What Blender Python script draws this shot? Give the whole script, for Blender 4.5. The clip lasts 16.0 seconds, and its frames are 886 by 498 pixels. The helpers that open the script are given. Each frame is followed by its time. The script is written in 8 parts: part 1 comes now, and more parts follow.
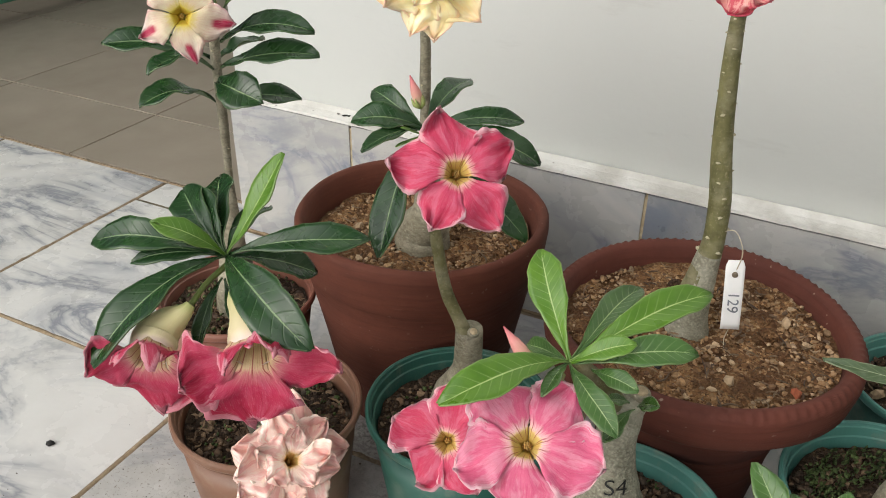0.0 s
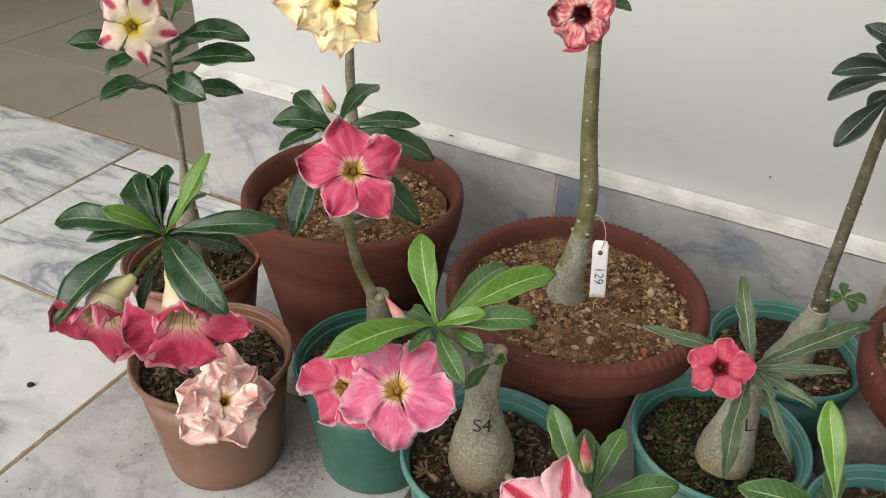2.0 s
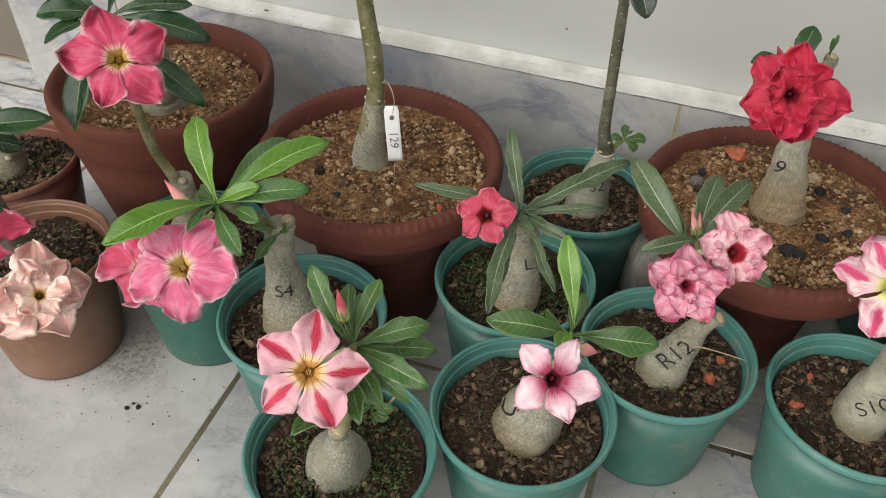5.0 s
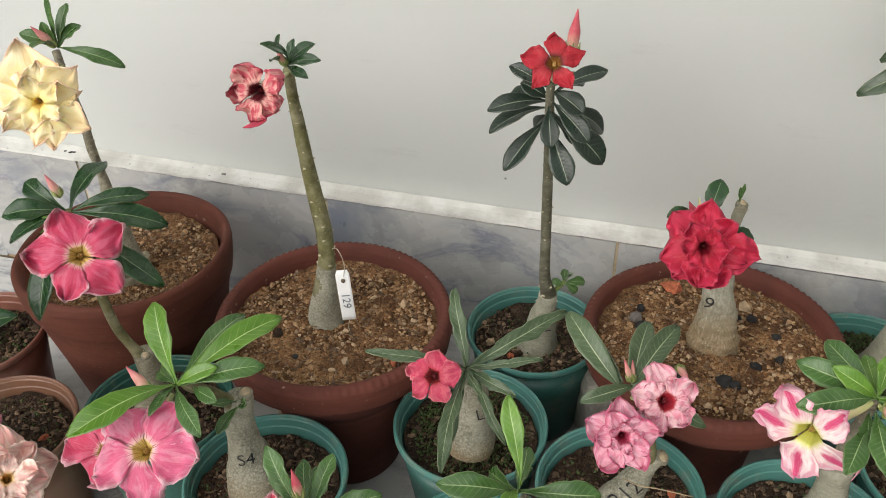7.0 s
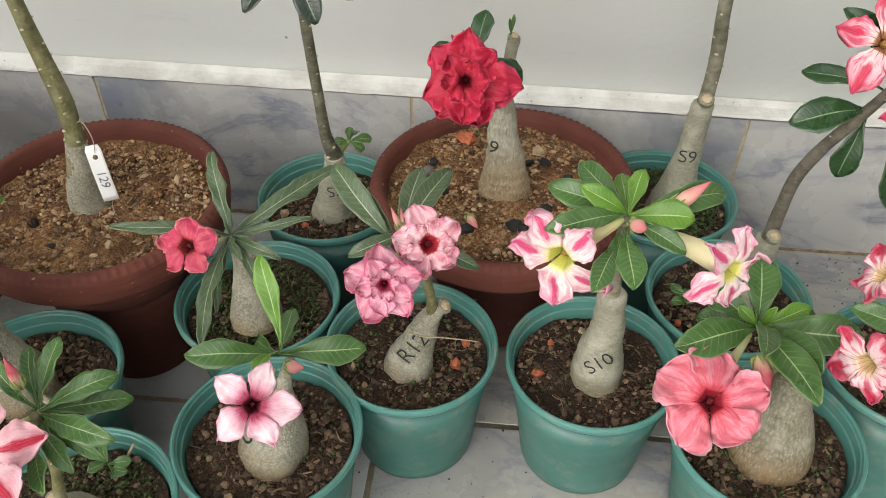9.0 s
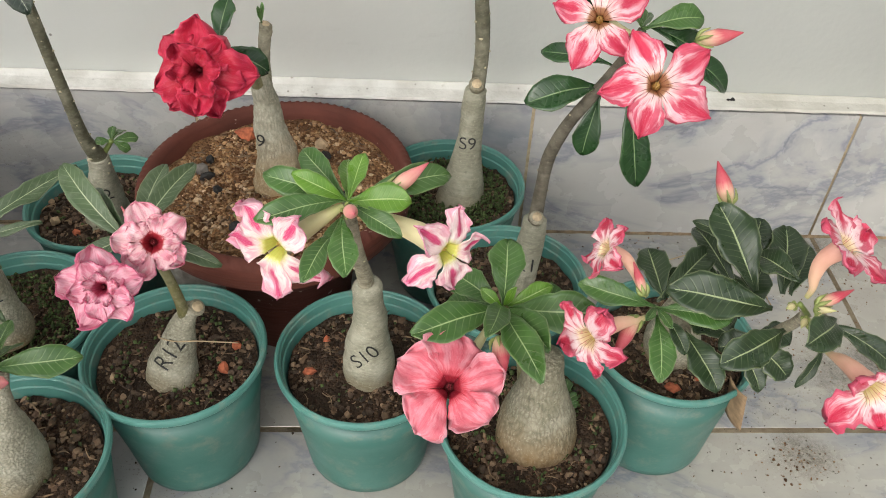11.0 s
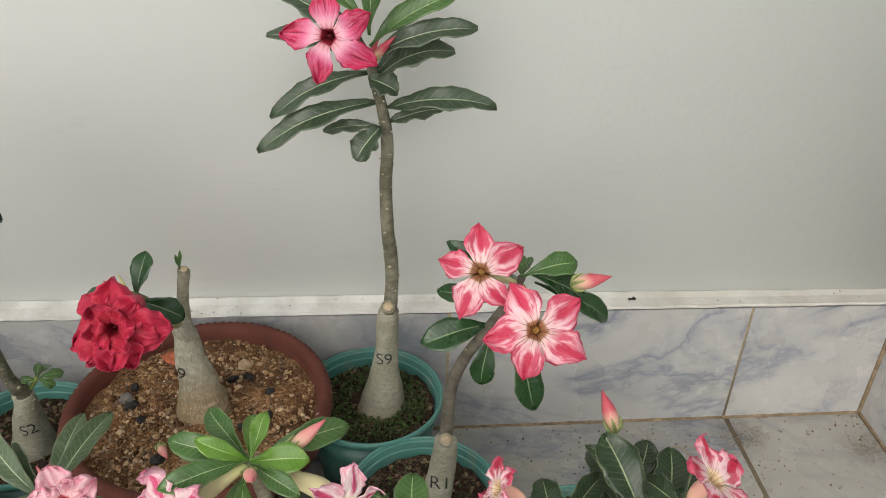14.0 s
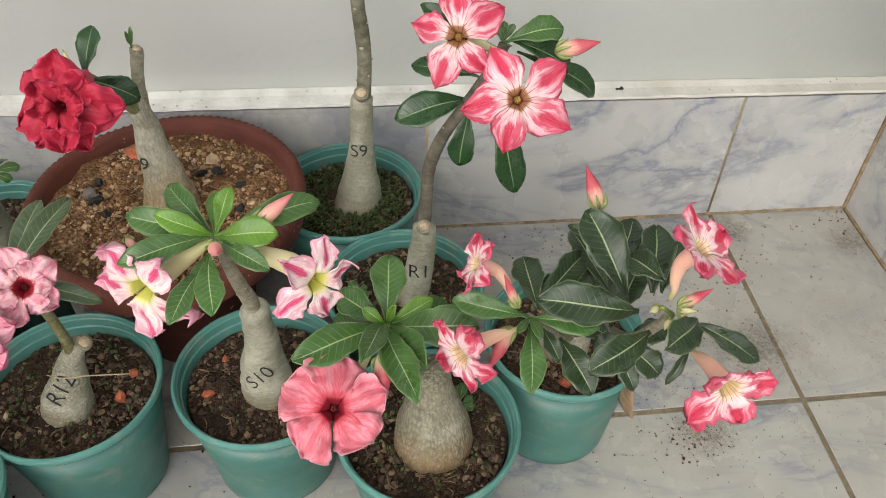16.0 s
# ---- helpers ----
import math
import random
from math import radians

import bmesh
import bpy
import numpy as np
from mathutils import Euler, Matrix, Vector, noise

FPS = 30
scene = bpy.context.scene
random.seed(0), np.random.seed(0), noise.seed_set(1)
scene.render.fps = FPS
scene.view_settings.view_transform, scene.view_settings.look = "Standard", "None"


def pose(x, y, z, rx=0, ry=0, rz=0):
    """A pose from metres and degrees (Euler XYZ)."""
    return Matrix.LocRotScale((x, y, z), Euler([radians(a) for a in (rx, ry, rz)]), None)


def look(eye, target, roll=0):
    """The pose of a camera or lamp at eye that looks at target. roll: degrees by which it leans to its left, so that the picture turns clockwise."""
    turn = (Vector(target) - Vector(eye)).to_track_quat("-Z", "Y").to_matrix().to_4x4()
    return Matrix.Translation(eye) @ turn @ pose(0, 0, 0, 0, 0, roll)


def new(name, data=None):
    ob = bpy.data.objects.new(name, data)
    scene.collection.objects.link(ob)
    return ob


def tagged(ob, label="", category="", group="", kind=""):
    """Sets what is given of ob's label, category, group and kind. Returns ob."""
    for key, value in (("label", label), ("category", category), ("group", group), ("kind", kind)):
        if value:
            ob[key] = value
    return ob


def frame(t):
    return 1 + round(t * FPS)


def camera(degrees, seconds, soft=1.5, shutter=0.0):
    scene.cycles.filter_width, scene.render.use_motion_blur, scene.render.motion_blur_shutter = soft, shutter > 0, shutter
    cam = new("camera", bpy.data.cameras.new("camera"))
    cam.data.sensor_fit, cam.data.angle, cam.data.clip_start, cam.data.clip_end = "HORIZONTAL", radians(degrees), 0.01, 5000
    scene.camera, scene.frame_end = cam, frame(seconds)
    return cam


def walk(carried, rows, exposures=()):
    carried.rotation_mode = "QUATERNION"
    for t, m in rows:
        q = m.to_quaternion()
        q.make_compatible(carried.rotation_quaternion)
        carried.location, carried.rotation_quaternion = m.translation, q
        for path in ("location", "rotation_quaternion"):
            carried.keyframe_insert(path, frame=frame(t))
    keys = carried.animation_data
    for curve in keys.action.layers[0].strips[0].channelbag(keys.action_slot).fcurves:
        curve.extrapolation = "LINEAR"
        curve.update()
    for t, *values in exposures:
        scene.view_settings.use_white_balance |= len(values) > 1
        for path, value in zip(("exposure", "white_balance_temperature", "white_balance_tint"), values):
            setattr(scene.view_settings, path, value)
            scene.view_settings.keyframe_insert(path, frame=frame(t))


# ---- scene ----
cam = camera(56.3, 16.0, soft=1.0)
PATH = [
    (0, (0.453, -0.855, 0.631), (-0.318, 0.69, -0.378), 0.8),
    (0.5, (0.483, -0.875, 0.665), (-0.316, 0.678, -0.309), 1.0),
    (1, (0.511, -0.896, 0.696), (-0.314, 0.657, -0.258), 1.1),
    (1.5, (0.541, -0.908, 0.716), (-0.261, 0.618, -0.299), 1.3),
    (2, (0.565, -0.906, 0.721), (-0.162, 0.591, -0.39), 2.0),
    (2.5, (0.577, -0.9, 0.723), (-0.104, 0.578, -0.439), 2.3),
    (3, (0.585, -0.884, 0.735), (-0.064, 0.568, -0.478), 2.2),
    (3.5, (0.606, -0.879, 0.739), (0.031, 0.519, -0.571), 2.0),
    (3.7, (0.621, -0.886, 0.74), (0.077, 0.483, -0.613), 1.9),
    (5.8, (0.694, -0.892, 0.757), (0.254, 0.527, -0.582), 0.2),
    (6, (0.692, -0.887, 0.763), (0.247, 0.559, -0.545), -0.0),
    (6.5, (0.696, -0.887, 0.806), (0.221, 0.631, -0.405), -1.1),
    (7, (0.712, -0.885, 0.819), (0.255, 0.677, -0.343), -1.5),
    (7.5, (0.736, -0.877, 0.818), (0.378, 0.7, -0.359), -0.9),
    (8, (0.756, -0.869, 0.806), (0.502, 0.681, -0.433), -0.3),
    (8.5, (0.776, -0.863, 0.788), (0.579, 0.634, -0.523), -0.5),
    (9, (0.812, -0.849, 0.754), (0.658, 0.611, -0.605), -0.4),
    (9.5, (0.853, -0.848, 0.73), (0.737, 0.602, -0.642), -0.0),
    (9.7, (0.869, -0.847, 0.722), (0.77, 0.6, -0.655), 0.2),
    (11.8, (0.964, -0.824, 0.769), (1.099, 0.726, -0.487), 3.1),
    (12, (0.967, -0.822, 0.788), (1.09, 0.772, -0.413), 2.6),
    (12.5, (0.971, -0.821, 0.825), (1.075, 0.861, -0.252), 1.2),
    (13, (0.976, -0.822, 0.843), (1.08, 0.895, -0.177), 0.7),
    (13.5, (0.978, -0.822, 0.845), (1.104, 0.898, -0.168), 1.1),
    (14, (0.992, -0.823, 0.832), (1.163, 0.85, -0.251), 1.6),
    (14.5, (1.009, -0.825, 0.816), (1.213, 0.761, -0.386), 2.0),
    (15, (1.023, -0.826, 0.784), (1.223, 0.671, -0.527), 1.6),
    (15.5, (1.025, -0.824, 0.775), (1.211, 0.619, -0.598), 1.4),
    (16, (1.0, -0.818, 0.769), (1.193, 0.599, -0.629), 2.1),
]
walk(cam, [(t, look(eye, target, roll)) for t, eye, target, roll in PATH],
     exposures=((0, -0.10), (3.5, -0.12), (7, -0.08), (8.5, 0.06), (9.5, 0.12), (12.0, 0.12), (12.5, 0.0), (13, -0.15), (13.5, -0.22), (14, -0.20), (14.5, -0.08), (15, 0.04), (16, 0.05)))

# ---- world, sun, exposure ----
world = bpy.data.worlds.new("sky")
scene.world = world
world.use_nodes = True
_w = world.node_tree
_w.nodes.clear()
_sky = _w.nodes.new("ShaderNodeTexSky")
_sky.sky_type = "NISHITA"
_sky.sun_disc = False
SUN_UP, SUN_ROUND = 32.0, 205.0      # degrees above the horizon, and round from +y by +x
_sky.sun_elevation, _sky.sun_rotation = radians(SUN_UP), radians(SUN_ROUND)
_sky.air_density, _sky.dust_density, _sky.ozone_density = 1.0, 4.0, 1.0
_hsv = _w.nodes.new("ShaderNodeHueSaturation")
_hsv.inputs["Saturation"].default_value = 0.35
_bg = _w.nodes.new("ShaderNodeBackground")
_bg.inputs["Strength"].default_value = 0.14
_out = _w.nodes.new("ShaderNodeOutputWorld")
_w.links.new(_sky.outputs[0], _hsv.inputs["Color"])
_w.links.new(_hsv.outputs[0], _bg.inputs["Color"])
_w.links.new(_bg.outputs[0], _out.inputs["Surface"])
sun_data = bpy.data.lights.new("sun", "SUN")
sun_data.energy, sun_data.angle, sun_data.color = 2.27, radians(95), (1.0, 0.99, 0.965)
sun = new("sun", sun_data)
_s = Vector((math.sin(radians(SUN_ROUND)) * math.cos(radians(SUN_UP)), math.cos(radians(SUN_ROUND)) * math.cos(radians(SUN_UP)), math.sin(radians(SUN_UP))))
sun.matrix_world = look(_s * 20, (0, 0, 0))


# ---- materials ----
class Nodes:
    """A small hand for node trees: n(kind, inputs) makes a node, wiring node outputs and setting plain values."""

    def __init__(self, name):
        self.mat = bpy.data.materials.new(name)
        self.mat.use_nodes = True
        self.tree = self.mat.node_tree
        self.tree.nodes.clear()
        self.bsdf = self.n("ShaderNodeBsdfPrincipled")
        out = self.tree.nodes.new("ShaderNodeOutputMaterial")
        self.tree.links.new(self.bsdf.outputs[0], out.inputs["Surface"])

    def put(self, node, key, value):
        socket = node.inputs[key]
        if isinstance(value, bpy.types.NodeSocket):
            self.tree.links.new(value, socket)
        elif isinstance(value, (tuple, list)) and len(value) == 3 and socket.type == "RGBA":
            socket.default_value = (*value, 1)
        else:
            socket.default_value = value

    def n(self, kind, **inputs):
        node = self.tree.nodes.new(kind)
        for key, value in inputs.items():
            self.put(node, key.replace("_", " "), value)
        return node

    def coords(self, scale=(1, 1, 1), kind="Object", shift=True):
        """Texture coordinates, shifted at random from object to object."""
        out = self.n("ShaderNodeTexCoord").outputs[kind]
        if shift:
            rnd = self.n("ShaderNodeObjectInfo").outputs["Random"]
            mul = self.n("ShaderNodeVectorMath")
            mul.operation = "MULTIPLY_ADD"
            self.put(mul, 0, rnd)
            self.put(mul, 1, (7.3, 5.1, 3.7))
            self.put(mul, 2, out)
            out = mul.outputs[0]
        return self.n("ShaderNodeMapping", Vector=out, Scale=scale).outputs[0]

    def noise(self, at, scale, detail=4.0, rough=0.55, warp=0.0):
        return self.n("ShaderNodeTexNoise", Vector=at, Scale=scale, Detail=detail, Roughness=rough, Distortion=warp).outputs[0]

    def ramp(self, value, *stops):
        node = self.n("ShaderNodeValToRGB", Fac=value)
        e = node.color_ramp.elements
        while len(e) < len(stops):
            e.new(0.5)
        for it, (p, c) in zip(e, stops):
            it.position = p
            it.color = (c, c, c, 1) if isinstance(c, (int, float)) else (*c, 1)
        return node.outputs[0]

    def mix(self, fac, a, b, how="MIX"):
        node = self.tree.nodes.new("ShaderNodeMix")
        node.data_type, node.blend_type = "RGBA", how
        self.put(node, 0, fac)
        self.put(node, 6, a)
        self.put(node, 7, b)
        return node.outputs[2]

    def math(self, how, a, b=0.0, c=0.0):
        node = self.tree.nodes.new("ShaderNodeMath")
        node.operation = how
        self.put(node, 0, a)
        self.put(node, 1, b)
        self.put(node, 2, c)
        return node.outputs[0]

    def bump(self, height, strength=0.3, distance=0.002):
        return self.n("ShaderNodeBump", Height=height, Strength=strength, Distance=distance).outputs[0]

    def done(self, **inputs):
        for key, value in inputs.items():
            self.put(self.bsdf, key.replace("_", " "), value)
        return self.mat


def wall_paint():
    g = Nodes("wall_paint")
    at = g.coords(shift=False)
    broad = g.noise(at, 1.6, 3)
    fine = g.noise(at, 130, 3)
    col = g.ramp(broad, (0.3, (0.80, 0.825, 0.795)), (0.7, (0.85, 0.87, 0.84)))
    scuff = g.ramp(g.noise(g.coords((3, 3, 14), shift=False), 2.2, 6, 0.7), (0.62, 0.0), (0.78, 1.0))
    col = g.mix(g.math("MULTIPLY", scuff, 0.25), col, (0.5, 0.5, 0.46))
    speck = g.ramp(g.n("ShaderNodeTexVoronoi", Vector=at, Scale=14.0).outputs["Distance"], (0.018, 1.0), (0.03, 0.0))
    pick = g.ramp(g.noise(at, 9, 1), (0.6, 0.0), (0.63, 1.0))
    col = g.mix(g.math("MULTIPLY", g.math("MULTIPLY", speck, pick), 0.8), col, (0.16, 0.15, 0.13))
    return g.done(Base_Color=col, Roughness=0.5, Normal=g.bump(g.math("ADD", fine, g.math("MULTIPLY", g.noise(at, 9, 4), 3.0)), 0.12, 0.002))


def ledge_paint():
    g = Nodes("ledge_plaster")
    at = g.coords(shift=False)
    col = g.ramp(g.noise(at, 22, 5), (0.35, (0.44, 0.43, 0.39)), (0.6, (0.62, 0.615, 0.575)))
    dirt = g.ramp(g.noise(g.coords((1, 1, 1), shift=False), 60, 6, 0.7), (0.62, 0.0), (0.75, 1.0))
    col = g.mix(g.math("MULTIPLY", dirt, 0.75), col, (0.33, 0.31, 0.26))
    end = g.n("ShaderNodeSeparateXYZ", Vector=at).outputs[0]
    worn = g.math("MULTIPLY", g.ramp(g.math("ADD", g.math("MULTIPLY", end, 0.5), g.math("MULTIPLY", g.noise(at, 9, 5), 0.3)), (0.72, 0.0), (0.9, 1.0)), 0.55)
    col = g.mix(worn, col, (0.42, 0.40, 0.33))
    dots = g.ramp(g.n("ShaderNodeTexVoronoi", Vector=at, Scale=70.0).outputs["Distance"], (0.06, 1.0), (0.13, 0.0))
    dots = g.math("MULTIPLY", dots, g.ramp(g.noise(at, 24, 2), (0.5, 0.0), (0.56, 1.0)))
    col = g.mix(g.math("MULTIPLY", dots, 0.75), col, (0.15, 0.135, 0.11))
    return g.done(Base_Color=col, Roughness=0.75, Normal=g.bump(g.noise(at, 90, 4), 0.5, 0.003))


def marble(name, dust, base=1.0, smoke=0.8, tint=(0.53, 0.527, 0.505), veins=1.0):
    g = Nodes(name)
    at = g.coords()
    flow = g.n("ShaderNodeMapping", Vector=at, Rotation=(0.4, 0.3, 0.7), Scale=(2.2, 5.0, 4.2)).outputs[0]
    soft = g.ramp(g.noise(flow, 0.8, 7, 0.62, 1.8), (0.53, 0.0), (0.58, 0.5), (0.68, 1.0))
    vein = g.math("ABSOLUTE", g.math("SUBTRACT", g.noise(flow, 1.1, 6, 0.6, 1.4), 0.5))
    halo = g.ramp(vein, (0.0, 1.0), (0.03, 0.45), (0.085, 0.0))
    vein = g.ramp(vein, (0.0, 1.0), (0.012, 0.4), (0.03, 0.0))
    gate = g.ramp(g.noise(at, 4.5, 2), (0.36, 0.0), (0.54, 1.0))
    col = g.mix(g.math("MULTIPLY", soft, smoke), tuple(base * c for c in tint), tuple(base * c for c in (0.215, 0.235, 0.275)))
    col = g.mix(g.math("MULTIPLY", g.math("MULTIPLY", halo, gate), 0.75 * veins), col, (0.18, 0.20, 0.25))
    col = g.mix(g.math("MULTIPLY", g.math("MULTIPLY", vein, gate), 0.7 * veins), col, (0.17, 0.185, 0.23))
    col = g.mix(g.math("MULTIPLY", g.ramp(g.noise(at, 13, 3), (0.45, 0.0), (0.75, 1.0)), 0.2), col, (0.64, 0.62, 0.57))
    wide = g.n("ShaderNodeTexCoord").outputs["Object"]
    film = g.ramp(g.noise(wide, 9, 7, 0.68), (0.40, 0.10), (0.54, 0.5), (0.70, 1.0))
    col = g.mix(g.math("MULTIPLY", film, dust), col, (0.32, 0.295, 0.25))
    grit = g.ramp(g.noise(wide, 330, 4, 0.65), (0.58, 0.0), (0.66, 1.0))
    col = g.mix(g.math("MULTIPLY", g.math("MULTIPLY", grit, g.ramp(g.noise(wide, 5, 3), (0.48, 0.0), (0.68, 1.0))), min(1.0, dust * 1.8)), col, (0.15, 0.115, 0.08))
    rough = g.ramp(g.noise(wide, 15, 5), (0.3, 0.16), (0.75, 0.42))
    return g.done(Base_Color=col, Roughness=rough, Normal=g.bump(g.noise(wide, 40, 4), 0.06, 0.002))


def grainy(name, dark, light, scale=60.0, rough=0.85, bump=0.5, dist=0.003, wide=None, shift=True):
    """Rough matter in two tones, with a broad second variation."""
    g = Nodes(name)
    at = g.coords(shift=shift)
    col = g.ramp(g.noise(at, scale, 6, 0.65), (0.3, dark), (0.7, light))
    if wide:
        col = g.mix(g.math("MULTIPLY", g.ramp(g.noise(at, scale * 0.12, 4), (0.45, 0.0), (0.7, 1.0)), 0.7), col, wide)
    return g.done(Base_Color=col, Roughness=rough, Normal=g.bump(g.noise(at, scale * 1.5, 5), bump, dist))


def granular(name, colours, cell, shade, rough=0.9):
    """Loose soil: grains of many tones, each a small bump, over broad damp and dry patches."""
    g = Nodes(name)
    at = g.coords()
    warp = g.n("ShaderNodeMapping", Vector=at).outputs[0]
    vor = g.n("ShaderNodeTexVoronoi", Vector=warp, Scale=cell)
    tone = g.n("ShaderNodeSeparateXYZ", Vector=vor.outputs["Color"]).outputs[0]
    col = g.ramp(tone, *[(k / (len(colours) - 1), c) for k, c in enumerate(colours)])
    fine = g.n("ShaderNodeTexVoronoi", Vector=warp, Scale=cell * 2.7)
    col = g.mix(g.ramp(g.noise(at, cell * 0.35, 3), (0.45, 0.0), (0.6, 1.0)), col, g.ramp(g.n("ShaderNodeSeparateXYZ", Vector=fine.outputs["Color"]).outputs[1], *[(k / (len(colours) - 1), c) for k, c in enumerate(colours)]))
    col = g.mix(g.math("MULTIPLY", g.ramp(g.noise(at, 26, 4), (0.40, 0.0), (0.58, 1.0)), 0.8), col, shade)
    height = g.math("SUBTRACT", 1.0, g.math("ADD", vor.outputs["Distance"], g.math("MULTIPLY", fine.outputs["Distance"], 0.4)))
    return g.done(Base_Color=col, Roughness=rough, Specular_IOR_Level=0.2, Normal=g.bump(height, 1.0, 0.0035))


def mud():
    """Dried mud and painted shade, thinning out in patches towards its edge."""
    g = Nodes("dried_mud_shade")
    place = g.n("ShaderNodeTexCoord")
    at = place.outputs["Object"]
    grain = g.noise(at, 60, 5, 0.6)
    col = g.ramp(grain, (0.3, (0.11, 0.080, 0.052)), (0.7, (0.27, 0.22, 0.155)))
    xyz = g.n("ShaderNodeSeparateXYZ", Vector=place.outputs["Generated"])
    dx, dy = g.math("SUBTRACT", xyz.outputs[0], 0.5), g.math("SUBTRACT", xyz.outputs[1], 0.5)
    far = g.math("SQRT", g.math("ADD", g.math("MULTIPLY", dx, dx), g.math("MULTIPLY", dy, dy)))
    thin = g.math("ADD", far, g.math("MULTIPLY", g.math("SUBTRACT", g.noise(at, 22, 6, 0.65), 0.5), 0.55))
    return g.done(Base_Color=col, Roughness=0.9, Alpha=g.math("MULTIPLY", g.ramp(thin, (0.05, 0.55), (0.42, 0.0)), g.ramp(g.noise(at, 240, 4, 0.6), (0.42, 0.25), (0.58, 1.0))), Normal=g.bump(grain, 0.4, 0.001))


def beige_tile():
    g = Nodes("beige_tile")
    at = g.coords()
    col = g.ramp(g.noise(at, 6, 5), (0.3, (0.29, 0.25, 0.195)), (0.7, (0.345, 0.30, 0.24)))
    return g.done(Base_Color=col, Roughness=g.ramp(g.noise(at, 9, 4), (0.3, 0.3), (0.7, 0.5)), Normal=g.bump(g.noise(at, 60, 3), 0.05))


def terracotta(name, dark, light, salt):
    g = Nodes(name)
    at = g.coords()
    col = g.ramp(g.noise(at, 10, 6, 0.6), (0.28, dark), (0.72, light))
    z = g.n("ShaderNodeSeparateXYZ", Vector=g.n("ShaderNodeTexCoord").outputs["Object"]).outputs[2]
    streak = g.ramp(g.noise(g.coords((5, 5, 60)), 3, 4), (0.45, 0.0), (0.75, 1.0))
    col = g.mix(g.math("MULTIPLY", streak, 0.35), col, tuple(c * 0.62 for c in dark))
    spots = g.ramp(g.noise(at, 130, 2, 0.5), (0.69, 0.0), (0.73, 1.0))
    near = g.ramp(g.noise(at, 9, 3), (0.45, 0.0), (0.65, 1.0))
    col = g.mix(g.math("MULTIPLY", g.math("MULTIPLY", spots, near), salt), col, (0.5, 0.4, 0.32))
    return g.done(Base_Color=col, Roughness=0.78, Specular_IOR_Level=0.3, Normal=g.bump(g.math("ADD", g.noise(at, 120, 4), streak), 0.3, 0.0015))


def plastic(name, colour, dust=0.35):
    g = Nodes(name)
    at = g.coords()
    pale = tuple(min(1, c * 1.25 + 0.03) for c in colour)
    col = g.mix(g.ramp(g.noise(at, 11, 5), (0.35, 0.0), (0.75, 1.0)), colour, pale)
    dirt = g.ramp(g.noise(at, 42, 7, 0.7), (0.52, 0.0), (0.74, 1.0))
    col = g.mix(g.math("MULTIPLY", dirt, dust), col, (0.30, 0.25, 0.19))
    scratch = g.noise(g.coords((9, 9, 160)), 3, 3)
    return g.done(Base_Color=col, Roughness=g.ramp(g.noise(at, 30, 4), (0.3, 0.34), (0.7, 0.5)), Normal=g.bump(g.math("ADD", scratch, g.noise(at, 90, 3)), 0.08, 0.001))


def stones(name, *colours):
    """Loose grains, each with its own colour."""
    g = Nodes(name)
    isle = g.n("ShaderNodeNewGeometry").outputs["Random Per Island"]
    col = g.ramp(isle, *[(k / (len(colours) - 1), c) for k, c in enumerate(colours)])
    at = g.coords()
    col = g.mix(g.ramp(g.noise(at, 400, 4), (0.35, 0.0), (0.7, 0.5)), col, (0.1, 0.07, 0.045))
    return g.done(Base_Color=col, Roughness=0.85, Normal=g.bump(g.noise(at, 700, 3), 0.4, 0.0006))


